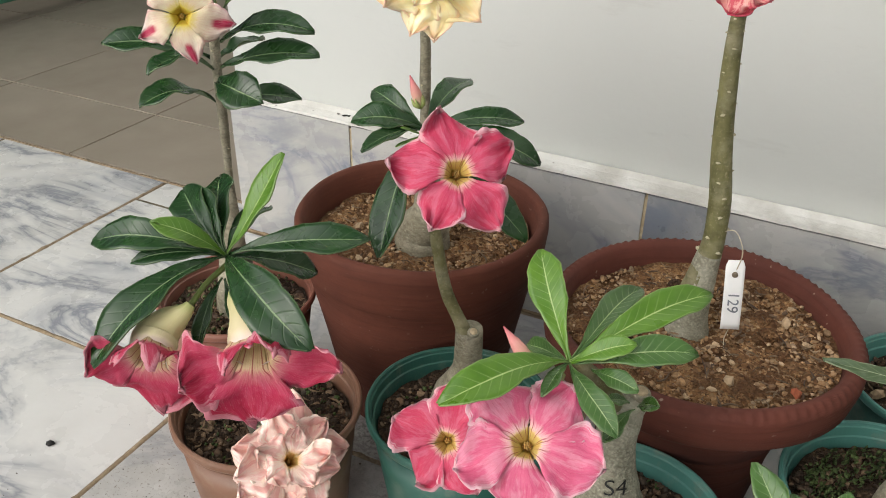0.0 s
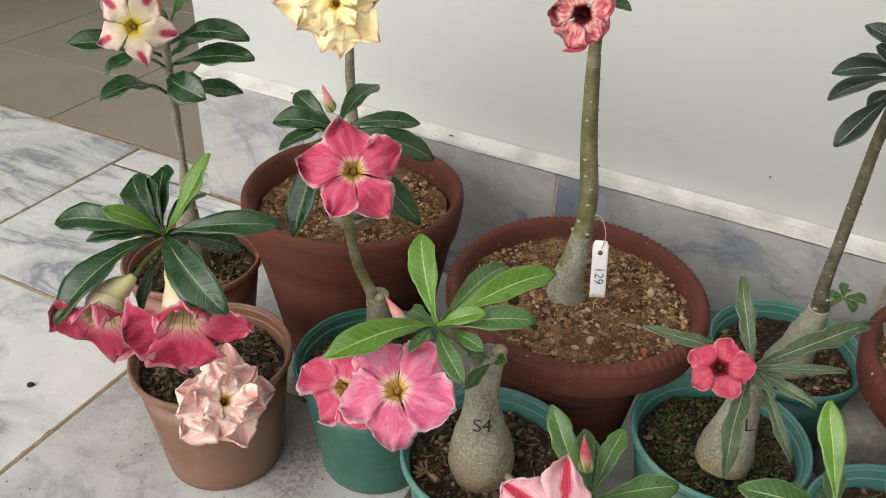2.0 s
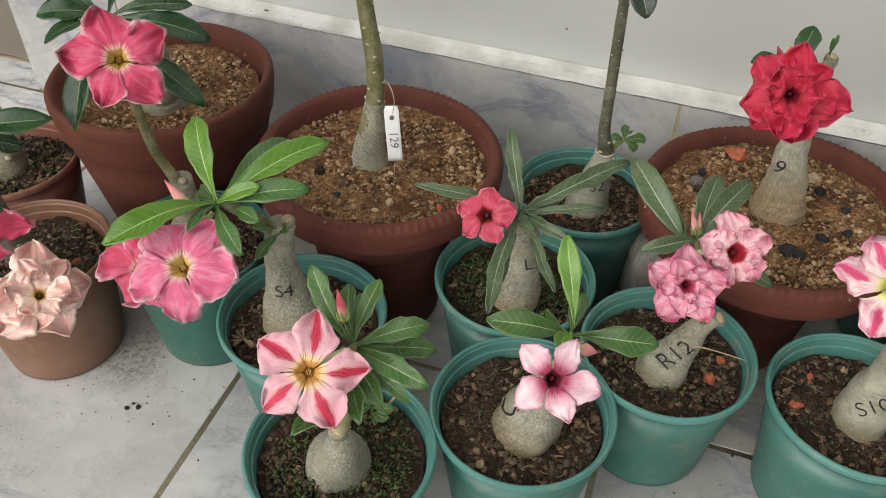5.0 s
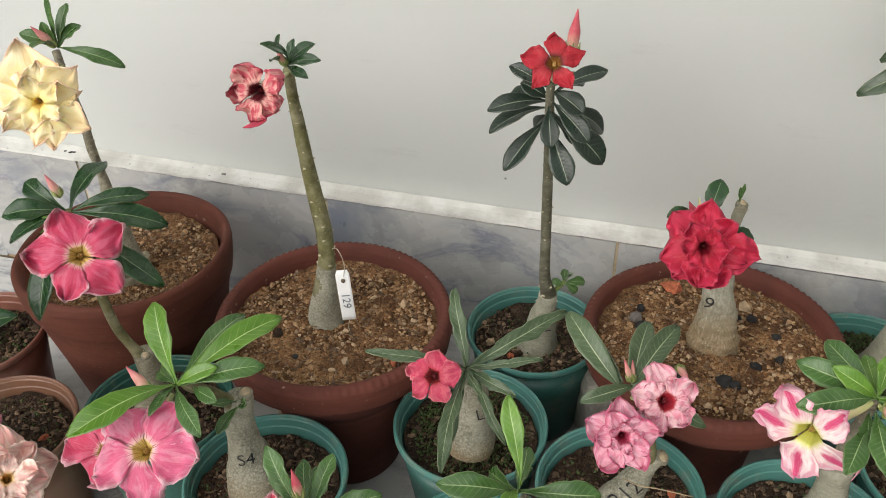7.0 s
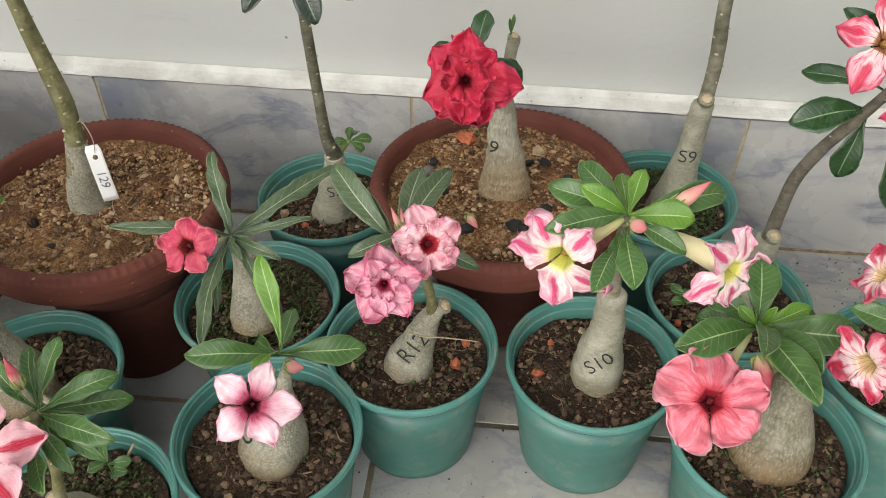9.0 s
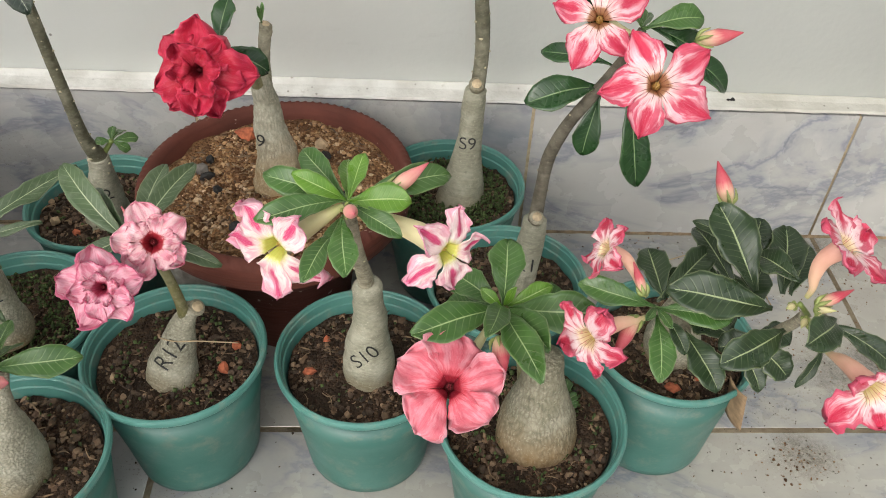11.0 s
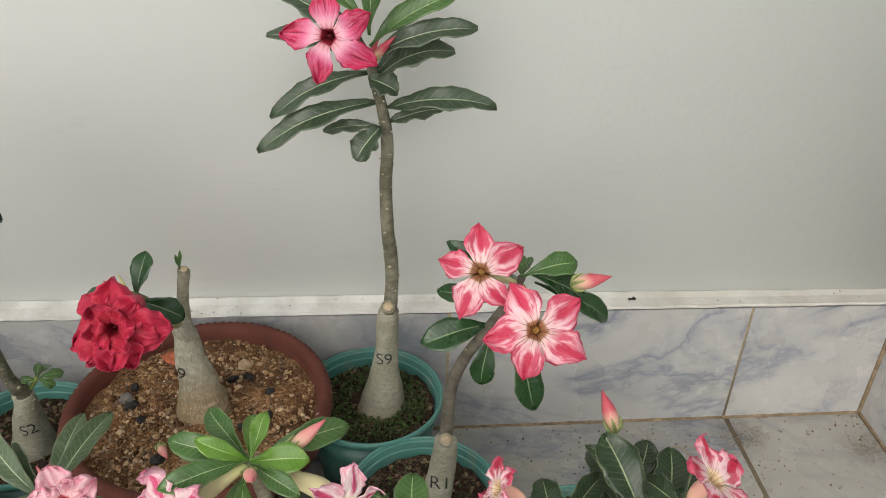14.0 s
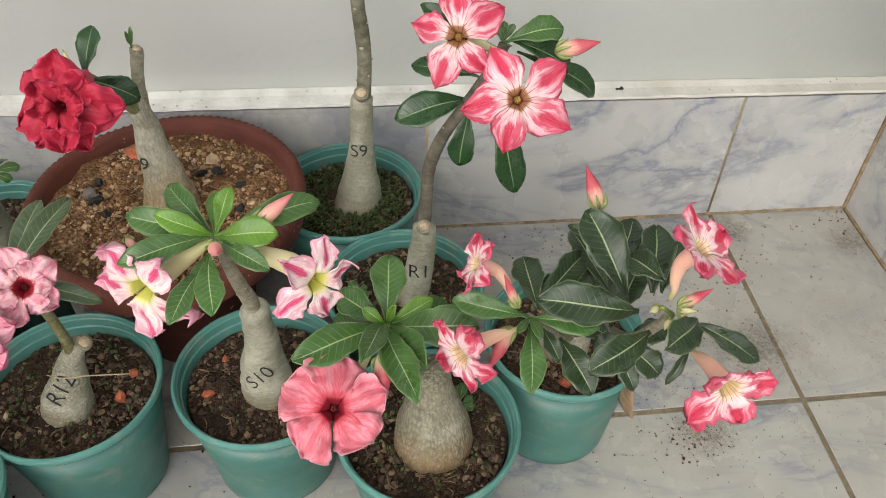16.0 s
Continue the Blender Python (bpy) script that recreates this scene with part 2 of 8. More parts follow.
def leaf_skin(name, deep, light, rib, gloss=0.3, veins=0.35, dusty=0.0):
    """Leaf with a pale midrib and side veins, from the leaf's own length (u) and width (v)."""
    g = Nodes(name)
    uv = g.n("ShaderNodeSeparateXYZ", Vector=g.n("ShaderNodeTexCoord").outputs["UV"])
    u, v = uv.outputs[0], uv.outputs[1]
    at = g.coords()
    side = g.math("MULTIPLY", g.math("ABSOLUTE", g.math("SUBTRACT", v, 0.5)), 2.0)
    col = g.mix(g.ramp(g.noise(at, 55, 5, 0.6), (0.3, 0.0), (0.72, 1.0)), deep, light)
    rnd = g.n("ShaderNodeObjectInfo").outputs["Random"]
    col = g.mix(g.math("MULTIPLY", rnd, 0.4), col, tuple(c * 0.7 for c in deep))
    wave = g.math("FRACT", g.math("MULTIPLY", g.math("SUBTRACT", u, g.math("MULTIPLY", side, 0.13)), 13.0))
    wave = g.math("ABSOLUTE", g.math("SUBTRACT", wave, 0.5))
    lines = g.ramp(wave, (0.0, 1.0), (0.07, 0.25), (0.13, 0.0))
    fade = g.ramp(side, (0.0, 1.0), (0.95, 0.15))
    lines = g.math("MULTIPLY", lines, fade)
    col = g.mix(g.math("MULTIPLY", lines, veins), col, rib)
    width = g.math("ADD", 0.085, g.math("MULTIPLY", u, -0.05))
    mid = g.ramp(g.math("DIVIDE", side, width), (0.55, 1.0), (1.0, 0.0))
    col = g.mix(g.math("MULTIPLY", mid, 0.85), col, rib)
    edge = g.ramp(side, (0.93, 0.0), (0.99, 1.0))
    col = g.mix(g.math("MULTIPLY", edge, 0.35), col, rib)
    dust = g.ramp(g.noise(at, 120, 5, 0.7), (0.5, 0.0), (0.8, 1.0))
    col = g.mix(g.math("MULTIPLY", dust, dusty), col, (0.36, 0.35, 0.3))
    height = g.math("SUBTRACT", g.math("MULTIPLY", g.noise(at, 90, 3), 0.4), g.math("ADD", g.math("MULTIPLY", lines, 0.6), mid))
    return g.done(Base_Color=col, Roughness=g.ramp(g.noise(at, 35, 4), (0.3, gloss), (0.7, gloss + 0.18)), Specular_IOR_Level=0.45,
                  Normal=g.bump(height, 0.35, 0.0012))


def bark(name, dark, light, pale, stretch=(1, 1, 1), scale=90.0, wrinkle=0.5, foot=None, reach=0.20, net=0.0, long=0.5):
    """Grey bark in two tones with pale blotches; net: strength of the fine wrinkled skin, whose cells are long times as tall as wide."""
    g = Nodes(name)
    at = g.coords(stretch)
    plain = g.coords()
    col = g.ramp(g.noise(at, scale, 6, 0.62), (0.3, dark), (0.68, light))
    col = g.mix(g.math("MULTIPLY", g.ramp(g.noise(plain, 34, 6, 0.65), (0.46, 0.0), (0.66, 1.0)), 0.7), col, pale)
    band = g.ramp(g.noise(g.coords((1, 1, 5)), 26, 4, 0.6), (0.52, 0.0), (0.68, 1.0))
    col = g.mix(g.math("MULTIPLY", band, 0.35), col, tuple(c * 0.8 for c in dark))
    if foot:
        u = g.n("ShaderNodeSeparateXYZ", Vector=g.n("ShaderNodeTexCoord").outputs["UV"]).outputs[0]
        soak = g.ramp(g.math("ADD", u, g.math("MULTIPLY", g.math("SUBTRACT", g.noise(plain, 60, 4), 0.5), 0.18)), (reach, 1.0), (reach + 0.24, 0.0))
        col = g.mix(g.math("MULTIPLY", soak, 0.9), col, foot)
    bend = g.tree.nodes.new("ShaderNodeVectorMath")
    bend.operation = "MULTIPLY_ADD"
    g.put(bend, 0, g.n("ShaderNodeTexNoise", Vector=plain, Scale=130.0, Detail=3.0).outputs["Color"])
    g.put(bend, 1, (0.006, 0.006, 0.006))
    g.put(bend, 2, plain)
    cells = g.n("ShaderNodeTexVoronoi", Vector=g.n("ShaderNodeMapping", Vector=bend.outputs[0], Scale=(1, 1, 1 / long)).outputs[0], Scale=380.0)
    lump_height = g.ramp(cells.outputs["Distance"], (0.1, 1.0), (0.75, 0.0))
    where = g.ramp(g.noise(plain, 40, 3), (0.36, 0.35), (0.56, 1.0))
    crest = g.math("MULTIPLY", g.math("MULTIPLY", lump_height, where), net)
    trough = g.math("MULTIPLY", g.math("MULTIPLY", g.math("SUBTRACT", 1.0, lump_height), where), net)
    col = g.mix(g.math("MULTIPLY", crest, 0.45), col, tuple(min(1, c * 1.2) for c in pale))
    col = g.mix(g.math("MULTIPLY", trough, 0.75), col, tuple(c * 0.5 for c in dark))
    spots = g.ramp(g.noise(plain, 420, 3, 0.6), (0.60, 0.0), (0.68, 1.0))
    col = g.mix(g.math("MULTIPLY", spots, 0.35), col, tuple(min(1, c * 1.25) for c in pale))
    return g.done(Base_Color=col, Roughness=0.7, Specular_IOR_Level=0.35, Normal=g.bump(g.math("ADD", g.noise(at, scale, 6), g.math("ADD", crest, g.math("MULTIPLY", band, -0.4))), wrinkle, 0.0026))


def petal_skin(name, stops, stripe=None, blot=None, edge=None, guide=((0.26, 0.02, 0.025), 0.8), shade=(0.89, 0.64, 0.70), bloom=(0.85, 0.62, 0.64), wash=(0.88, 0.85, 0.86)):
    """Petal colour from throat (u=0) to rim (u=1). stripe: colour, half width, start, end; blot: colour, amount, scale; edge: colour, amount."""
    g = Nodes(name)
    uv = g.n("ShaderNodeSeparateXYZ", Vector=g.n("ShaderNodeTexCoord").outputs["UV"])
    u, v = uv.outputs[0], uv.outputs[1]
    at = g.coords()
    jag = g.math("MULTIPLY", g.math("SUBTRACT", g.noise(g.n("ShaderNodeMapping", Vector=g.n("ShaderNodeTexCoord").outputs["UV"], Scale=(2.5, 14, 1)).outputs[0], 2.0, 4), 0.5), 0.5)
    col = g.ramp(g.math("ADD", u, g.math("MULTIPLY", jag, 0.55)), *[(p * 0.8 if p < 0.45 else p, c) for p, c in stops])
    side = g.math("MULTIPLY", g.math("ABSOLUTE", g.math("SUBTRACT", v, 0.5)), 2.0)
    if blot:
        streaks = g.n("ShaderNodeMapping", Vector=g.n("ShaderNodeTexCoord").outputs["UV"], Scale=(0.9, 2.6, 1)).outputs[0]
        rnd = g.n("ShaderNodeObjectInfo").outputs["Random"]
        mixv = g.tree.nodes.new("ShaderNodeVectorMath")
        mixv.operation = "ADD"
        g.put(mixv, 0, streaks)
        comb = g.n("ShaderNodeCombineXYZ", X=g.math("MULTIPLY", rnd, 31.0), Y=g.math("MULTIPLY", rnd, 17.0), Z=0.0)
        g.put(mixv, 1, comb.outputs[0])
        mask = g.ramp(g.noise(mixv.outputs[0], blot[2], 7, 0.62, 0.4), (0.47, 0.0), (0.55, 1.0))
        mask = g.math("MULTIPLY", mask, g.ramp(u, (0.2, 0.0), (0.42, 1.0)))
        col = g.mix(g.math("MULTIPLY", mask, blot[1]), col, blot[0])
    if stripe:
        colour, half, start, end = stripe
        w = g.math("MULTIPLY", g.ramp(u, (start, 0.35), (start + 0.18, 0.9), (end, 1.0), (1.0, 1.3)), half)
        mask = g.ramp(g.math("DIVIDE", g.math("ADD", side, g.math("MULTIPLY", jag, 0.7)), g.math("ADD", w, 0.001)), (0.5, 1.0), (1.1, 0.0))
        frayed = g.noise(g.n("ShaderNodeMapping", Vector=g.n("ShaderNodeTexCoord").outputs["UV"], Scale=(2.2, 36, 1)).outputs[0], 1.7, 5, 0.65)
        mask = g.math("MULTIPLY", g.math("MULTIPLY", mask, g.ramp(frayed, (0.34, 0.5), (0.48, 1.0))), g.ramp(u, (start, 0.0), (start + 0.10, 1.0)))
        col = g.mix(mask, col, colour)
    if edge:
        rim = g.math("MAXIMUM", g.math("MULTIPLY", g.ramp(side, (0.74, 0.0), (1.0, 1.0)), g.ramp(u, (0.35, 0.0), (0.6, 1.0))), g.ramp(u, (0.88, 0.0), (1.0, 1.0)))
        feather = g.noise(g.n("ShaderNodeMapping", Vector=g.n("ShaderNodeTexCoord").outputs["UV"], Scale=(2.0, 34, 1)).outputs[0], 1.6, 4, 0.6)
        rim = g.ramp(g.math("ADD", rim, g.math("MULTIPLY", g.math("SUBTRACT", feather, 0.5), 1.5)), (0.38, 0.0), (0.60, 1.0))
        col = g.mix(g.math("MULTIPLY", rim, edge[1]), col, edge[0])
    if guide:
        thread = g.math("ABSOLUTE", g.math("SUBTRACT", g.math("FRACT", g.math("MULTIPLY", v, 3.0)), 0.5))
        thread = g.math("MULTIPLY", g.ramp(thread, (0.03, 1.0), (0.09, 0.0)), g.ramp(u, (0.03, 0.3), (0.10, 1.0), (0.25, 1.0), (0.36, 0.0)))
        col = g.mix(g.math("MULTIPLY", thread, guide[1]), col, guide[0])
    streaky = g.noise(g.n("ShaderNodeMapping", Vector=g.n("ShaderNodeTexCoord").outputs["UV"], Scale=(1.6, 30, 1)).outputs[0], 1.5, 5, 0.65)
    col = g.mix(g.math("MULTIPLY", g.ramp(streaky, (0.5, 0.0), (0.75, 1.0)), 0.22), col, g.mix(0.5, col, bloom))
    fleck = g.noise(g.n("ShaderNodeMapping", Vector=g.n("ShaderNodeTexCoord").outputs["UV"], Scale=(7, 46, 1)).outputs[0], 1.4, 6, 0.75)
    fleck = g.math("MULTIPLY", g.ramp(fleck, (0.55, 0.0), (0.62, 1.0)), g.ramp(u, (0.2, 0.0), (0.4, 1.0)))
    col = g.mix(g.math("MULTIPLY", fleck, 0.26), col, g.mix(0.38, col, (0.95, 0.78, 0.78)))
    deep = g.math("MULTIPLY", g.ramp(g.noise(at, 95, 5, 0.65), (0.42, 1.0), (0.6, 0.0)), 0.16)
    col = g.mix(g.math("MULTIPLY", deep, 2.2), col, g.mix(1.0, col, shade, "MULTIPLY"))
    tone = g.math("ADD", 0.90, g.math("MULTIPLY", g.n("ShaderNodeObjectInfo").outputs["Random"], 0.2))
    col = g.mix(1.0, col, g.n("ShaderNodeCombineXYZ", X=tone, Y=tone, Z=tone).outputs[0], "MULTIPLY")
    fine = g.math("FRACT", g.math("ADD", g.math("MULTIPLY", v, 13.0), g.math("MULTIPLY", jag, 3.0)))
    vein = g.ramp(g.math("ABSOLUTE", g.math("SUBTRACT", fine, 0.5)), (0.0, 1.0), (0.16, 0.0))
    col = g.mix(g.math("MULTIPLY", vein, 0.5), col, g.mix(1.0, col, shade, "MULTIPLY"))
    col = g.mix(1.0, col, wash, "MULTIPLY")
    return g.done(Base_Color=col, Roughness=0.55, Specular_IOR_Level=0.25, Subsurface_Weight=0.12, Subsurface_Radius=(0.004, 0.002, 0.0015),
                  Normal=g.bump(g.math("ADD", vein, g.math("MULTIPLY", g.noise(at, 260, 3), 1.5)), 0.22, 0.0007))


def run_skin(name, *stops, lines=None, count=10, streak=0.0, rough=0.5):
    """Colour that runs along a tube (u, 0 to 1), with thin lines round it (v), as inside a trumpet or on a bud."""
    g = Nodes(name)
    uv = g.n("ShaderNodeSeparateXYZ", Vector=g.n("ShaderNodeTexCoord").outputs["UV"])
    u, v = uv.outputs[0], uv.outputs[1]
    grain = g.noise(g.n("ShaderNodeMapping", Vector=g.n("ShaderNodeTexCoord").outputs["UV"], Scale=(1.5, 12, 1)).outputs[0], 2.0, 4)
    col = g.ramp(g.math("ADD", u, g.math("MULTIPLY", g.math("SUBTRACT", grain, 0.5), streak)), *stops)
    if lines:
        wave = g.math("ABSOLUTE", g.math("SUBTRACT", g.math("FRACT", g.math("MULTIPLY", v, float(count))), 0.5))
        col = g.mix(g.math("MULTIPLY", g.ramp(wave, (0.10, 1.0), (0.2, 0.0)), 0.8), col, lines)
    at = g.coords()
    col = g.mix(g.math("MULTIPLY", g.ramp(g.noise(at, 120, 4), (0.3, 0.0), (0.7, 1.0)), 0.25), col, g.mix(0.5, col, (0.8, 0.6, 0.5)))
    return g.done(Base_Color=col, Roughness=rough, Specular_IOR_Level=0.3, Normal=g.bump(grain, 0.25, 0.0008))


def simple(name, colour, rough=0.5, vary=0.2, scale=80.0, metal=0.0):
    g = Nodes(name)
    at = g.coords()
    col = g.mix(g.ramp(g.noise(at, scale, 4), (0.3, 0.0), (0.7, 1.0)), tuple(c * (1 - vary) for c in colour), tuple(min(1, c * (1 + vary)) for c in colour))
    return g.done(Base_Color=col, Roughness=rough, Metallic=metal, Normal=g.bump(g.noise(at, scale * 2, 3), 0.12, 0.001))


M = {
    # floor tiles: dust, plus a base brightness that imitates the light falling off rightwards
    "wall": wall_paint(), "ledge": ledge_paint(), "marble": marble("marble_floor_tile", 0.20, 1.40, 0.45, veins=0.75), "marble_dust_halflit": marble("marble_floor_tile_dust_halflit", 0.50, 1.08, 0.30, veins=0.4), "marble_wall": marble("marble_wall_tile", 0.26, 0.80, 0.95, (0.525, 0.52, 0.50)), "marble_dusty_shaded": marble("marble_floor_tile_dusty_shaded", 0.60, 0.72, 0.5, (0.535, 0.52, 0.465)),
    "grout": grainy("sandy_grout", (0.37, 0.29, 0.19), (0.56, 0.46, 0.33), 130, wide=(0.26, 0.19, 0.12)),
    "grout_sandy": grainy("smeared_mortar", (0.20, 0.145, 0.085), (0.40, 0.31, 0.20), 110, wide=(0.17, 0.12, 0.07)),
    "grout_wall": grainy("joint_grout", (0.30, 0.235, 0.14), (0.50, 0.42, 0.29), 120, wide=(0.24, 0.18, 0.10)),
    "grout_dirty": grainy("dirty_mortar", (0.10, 0.068, 0.038), (0.34, 0.25, 0.15), 90, wide=(0.16, 0.11, 0.06)),
    "mud": mud(),
    "concrete": grainy("concrete", (0.25, 0.24, 0.22), (0.4, 0.39, 0.36), 14, wide=(0.2, 0.19, 0.17)),
    # shade_wall is nearly black: the darkness beyond the gate put into its colour
    "beige": beige_tile(), "shade_wall": grainy("unlit_space_dark", (0.05, 0.045, 0.045), (0.085, 0.075, 0.07), 9),
    "roof": grainy("roof_plaster", (0.3, 0.29, 0.27), (0.4, 0.39, 0.36), 10),
    "gate": simple("green_enamel", (0.085, 0.31, 0.20), 0.4, 0.25, 40),
    "terra": terracotta("terracotta", (0.075, 0.022, 0.013), (0.140, 0.043, 0.025), 0.25),
    "terra_bowl": terracotta("terracotta_weathered", (0.072, 0.021, 0.014), (0.135, 0.040, 0.026), 0.7),
    # green sides darker than green_rim: weaker light on the sides put into the colour
    "green": plastic("green_plastic", (0.030, 0.112, 0.091)), "green_deep": plastic("dark_green_plastic", (0.018, 0.092, 0.068)), "green_rim": plastic("green_plastic_rim_lit", (0.055, 0.180, 0.152), 0.45),
    "tan": plastic("tan_plastic", (0.165, 0.075, 0.040), 0.3), "brown": plastic("brown_plastic", (0.20, 0.075, 0.048), 0.3),
    "soil": granular("dark_soil", ((0.016, 0.011, 0.008), (0.075, 0.045, 0.028), (0.026, 0.017, 0.012), (0.15, 0.09, 0.05), (0.042, 0.027, 0.018), (0.10, 0.06, 0.036)), 300.0, (0.032, 0.022, 0.015)),
    "soil_sand": granular("sandy_soil", ((0.11, 0.048, 0.020), (0.38, 0.21, 0.092), (0.20, 0.095, 0.040), (0.48, 0.30, 0.15), (0.06, 0.028, 0.014), (0.30, 0.155, 0.066)), 300.0, (0.09, 0.040, 0.018)),
    "grit": stones("dark_grit", (0.018, 0.012, 0.009), (0.09, 0.052, 0.030), (0.028, 0.018, 0.012), (0.22, 0.13, 0.07), (0.055, 0.034, 0.022), (0.33, 0.22, 0.13), (0.12, 0.068, 0.038), (0.04, 0.03, 0.02)),
    "grit_sand": stones("sandy_grit", (0.30, 0.165, 0.075), (0.50, 0.32, 0.16), (0.07, 0.032, 0.015), (0.60, 0.43, 0.26), (0.24, 0.125, 0.055), (0.46, 0.27, 0.125), (0.12, 0.055, 0.025)),
    "fibre": stones("dry_fibres", (0.10, 0.06, 0.035), (0.30, 0.20, 0.11), (0.05, 0.03, 0.02), (0.22, 0.13, 0.07)),
    "brick_bit": simple("brick_bits", (0.36, 0.10, 0.045), 0.9, 0.4, 200), "char": simple("charcoal", (0.012, 0.011, 0.010), 0.8, 0.4, 200),
    "pebble": simple("pebbles", (0.42, 0.30, 0.18), 0.8, 0.4, 90), "slate": simple("grey_stone", (0.14, 0.125, 0.11), 0.85, 0.3, 90),
    "moss": simple("moss", (0.07, 0.105, 0.028), 0.85, 0.5, 160),
    "leaf_dark": leaf_skin("leaf_dark", (0.008, 0.034, 0.009), (0.021, 0.066, 0.015), (0.19, 0.27, 0.13), 0.18, 0.16, 0.02),
    "leaf_mid": leaf_skin("leaf_mid", (0.030, 0.082, 0.014), (0.064, 0.142, 0.030), (0.30, 0.39, 0.18), 0.24, 0.38, 0.06),
    "leaf_bright": leaf_skin("leaf_bright", (0.062, 0.155, 0.010), (0.120, 0.245, 0.025), (0.36, 0.47, 0.18), 0.26, 0.32, 0.03),
    "leaf_olive": leaf_skin("leaf_olive", (0.010, 0.026, 0.008), (0.026, 0.052, 0.016), (0.28, 0.33, 0.17), 0.24, 0.24, 0.05),
    "leaf_dull": leaf_skin("leaf_dull", (0.042, 0.074, 0.030), (0.076, 0.116, 0.052), (0.36, 0.41, 0.25), 0.32, 0.28, 0.16),
    "leaf_night": leaf_skin("leaf_night", (0.006, 0.015, 0.008), (0.014, 0.028, 0.016), (0.24, 0.28, 0.20), 0.25, 0.16, 0.05),
    "leaf_grey": leaf_skin("leaf_grey", (0.020, 0.038, 0.018), (0.042, 0.066, 0.032), (0.32, 0.37, 0.24), 0.28, 0.24, 0.14),
    "leaf_under": leaf_skin("leaf_underside", (0.10, 0.155, 0.075), (0.155, 0.215, 0.115), (0.32, 0.38, 0.24), 0.5, 0.4, 0.15),
    "block": grainy("cast_concrete", (0.30, 0.28, 0.24), (0.50, 0.48, 0.42), 90, wide=(0.20, 0.17, 0.13)),
    "caudex": bark("caudex_bark", (0.20, 0.19, 0.135), (0.33, 0.315, 0.235), (0.44, 0.42, 0.335), (1, 1, 2.0), 300, 0.5, (0.21, 0.14, 0.06), 0.12, 0.62, 1.0),
    "caudex_smooth": bark("caudex_bark_smooth", (0.19, 0.185, 0.135), (0.31, 0.30, 0.225), (0.42, 0.405, 0.32), (1, 1, 3.0), 160, 0.5, (0.20, 0.14, 0.06), 0.06, 0.12, 0.5),
    "caudex_foot": bark("caudex_bark_earthy", (0.235, 0.22, 0.16), (0.37, 0.35, 0.265), (0.47, 0.45, 0.36), (1, 1, 0.6), 260, 0.5, (0.26, 0.165, 0.07), 0.30, 0.55, 3.0),
    "caudex_low": bark("caudex_bark_buried", (0.135, 0.125, 0.082), (0.24, 0.225, 0.155), (0.38, 0.355, 0.27), (1, 1, 0.5), 260, 0.5, (0.22, 0.13, 0.05), 0.40, 0.65, 3.0),
    "stem_grey": bark("stem_bark_grey", (0.13, 0.115, 0.075), (0.29, 0.265, 0.185), (0.40, 0.37, 0.28), (1, 1, 2.2), 120, 0.6, None, 0.2, 0.35, 0.5),
    "stem_green": bark("stem_bark_green", (0.070, 0.068, 0.024), (0.16, 0.148, 0.06), (0.29, 0.265, 0.17), (1, 1, 0.6), 90, 0.5),
    "stem_scarred": bark("stem_bark_scarred", (0.060, 0.058, 0.036), (0.125, 0.120, 0.078), (0.25, 0.235, 0.175), (1, 1, 1.6), 110, 0.5),
    "stem_dark": bark("stem_bark_dark", (0.055, 0.048, 0.035), (0.13, 0.115, 0.085), (0.20, 0.18, 0.14), (1, 1, 1.5), 90, 0.5),
    "shoot": simple("young_shoot", (0.15, 0.20, 0.05), 0.5, 0.25, 120),
    "scar": simple("leaf_scars", (0.40, 0.36, 0.24), 0.8, 0.2, 200),
    "ink": simple("marker_ink", (0.012, 0.012, 0.012), 0.5, 0.2), "paper": simple("white_card", (0.78, 0.78, 0.76), 0.6, 0.04, 60),
    "wire": simple("thin_wire", (0.42, 0.36, 0.26), 0.5, 0.15), "twine": simple("dry_twine", (0.36, 0.27, 0.16), 0.8, 0.2),
    "pencil": simple("pencil_grey", (0.17, 0.18, 0.2), 0.6, 0.2), "eyelet": simple("eyelet_ring", (0.16, 0.12, 0.08), 0.6, 0.3),
    "stub": simple("cut_wood", (0.42, 0.33, 0.21), 0.85, 0.25, 300), "blue_strip": simple("blue_plastic", (0.20, 0.36, 0.46), 0.5, 0.15), "dry_leaf": simple("dry_leaf", (0.24, 0.16, 0.09), 0.8, 0.3, 120),
    "tube_cream": run_skin("tube_cream", (0.0, (0.70, 0.56, 0.50)), (0.2, (0.64, 0.57, 0.34)), (0.75, (0.56, 0.52, 0.25)), (1.0, (0.36, 0.40, 0.14)), streak=0.25), "tube_peach": run_skin("tube_peach", (0.0, (0.66, 0.33, 0.28)), (0.3, (0.62, 0.32, 0.24)), (0.75, (0.60, 0.40, 0.26)), (1.0, (0.32, 0.34, 0.12)), streak=0.4),
    "tube_green": run_skin("tube_green", (0.0, (0.66, 0.42, 0.38)), (0.15, (0.62, 0.55, 0.36)), (0.7, (0.56, 0.54, 0.30)), (1.0, (0.30, 0.36, 0.12)), streak=0.3), "calyx": simple("calyx_green", (0.22, 0.26, 0.08), 0.5, 0.3, 90),
    "anther": simple("stamens", (0.60, 0.40, 0.14), 0.6, 0.3, 120), "bud_red": run_skin("bud_red", (0.0, (0.22, 0.26, 0.08)), (0.14, (0.54, 0.42, 0.24)), (0.36, (0.58, 0.28, 0.22)), (0.52, (0.45, 0.05, 0.08)), (1.0, (0.36, 0.025, 0.05)), streak=0.35),
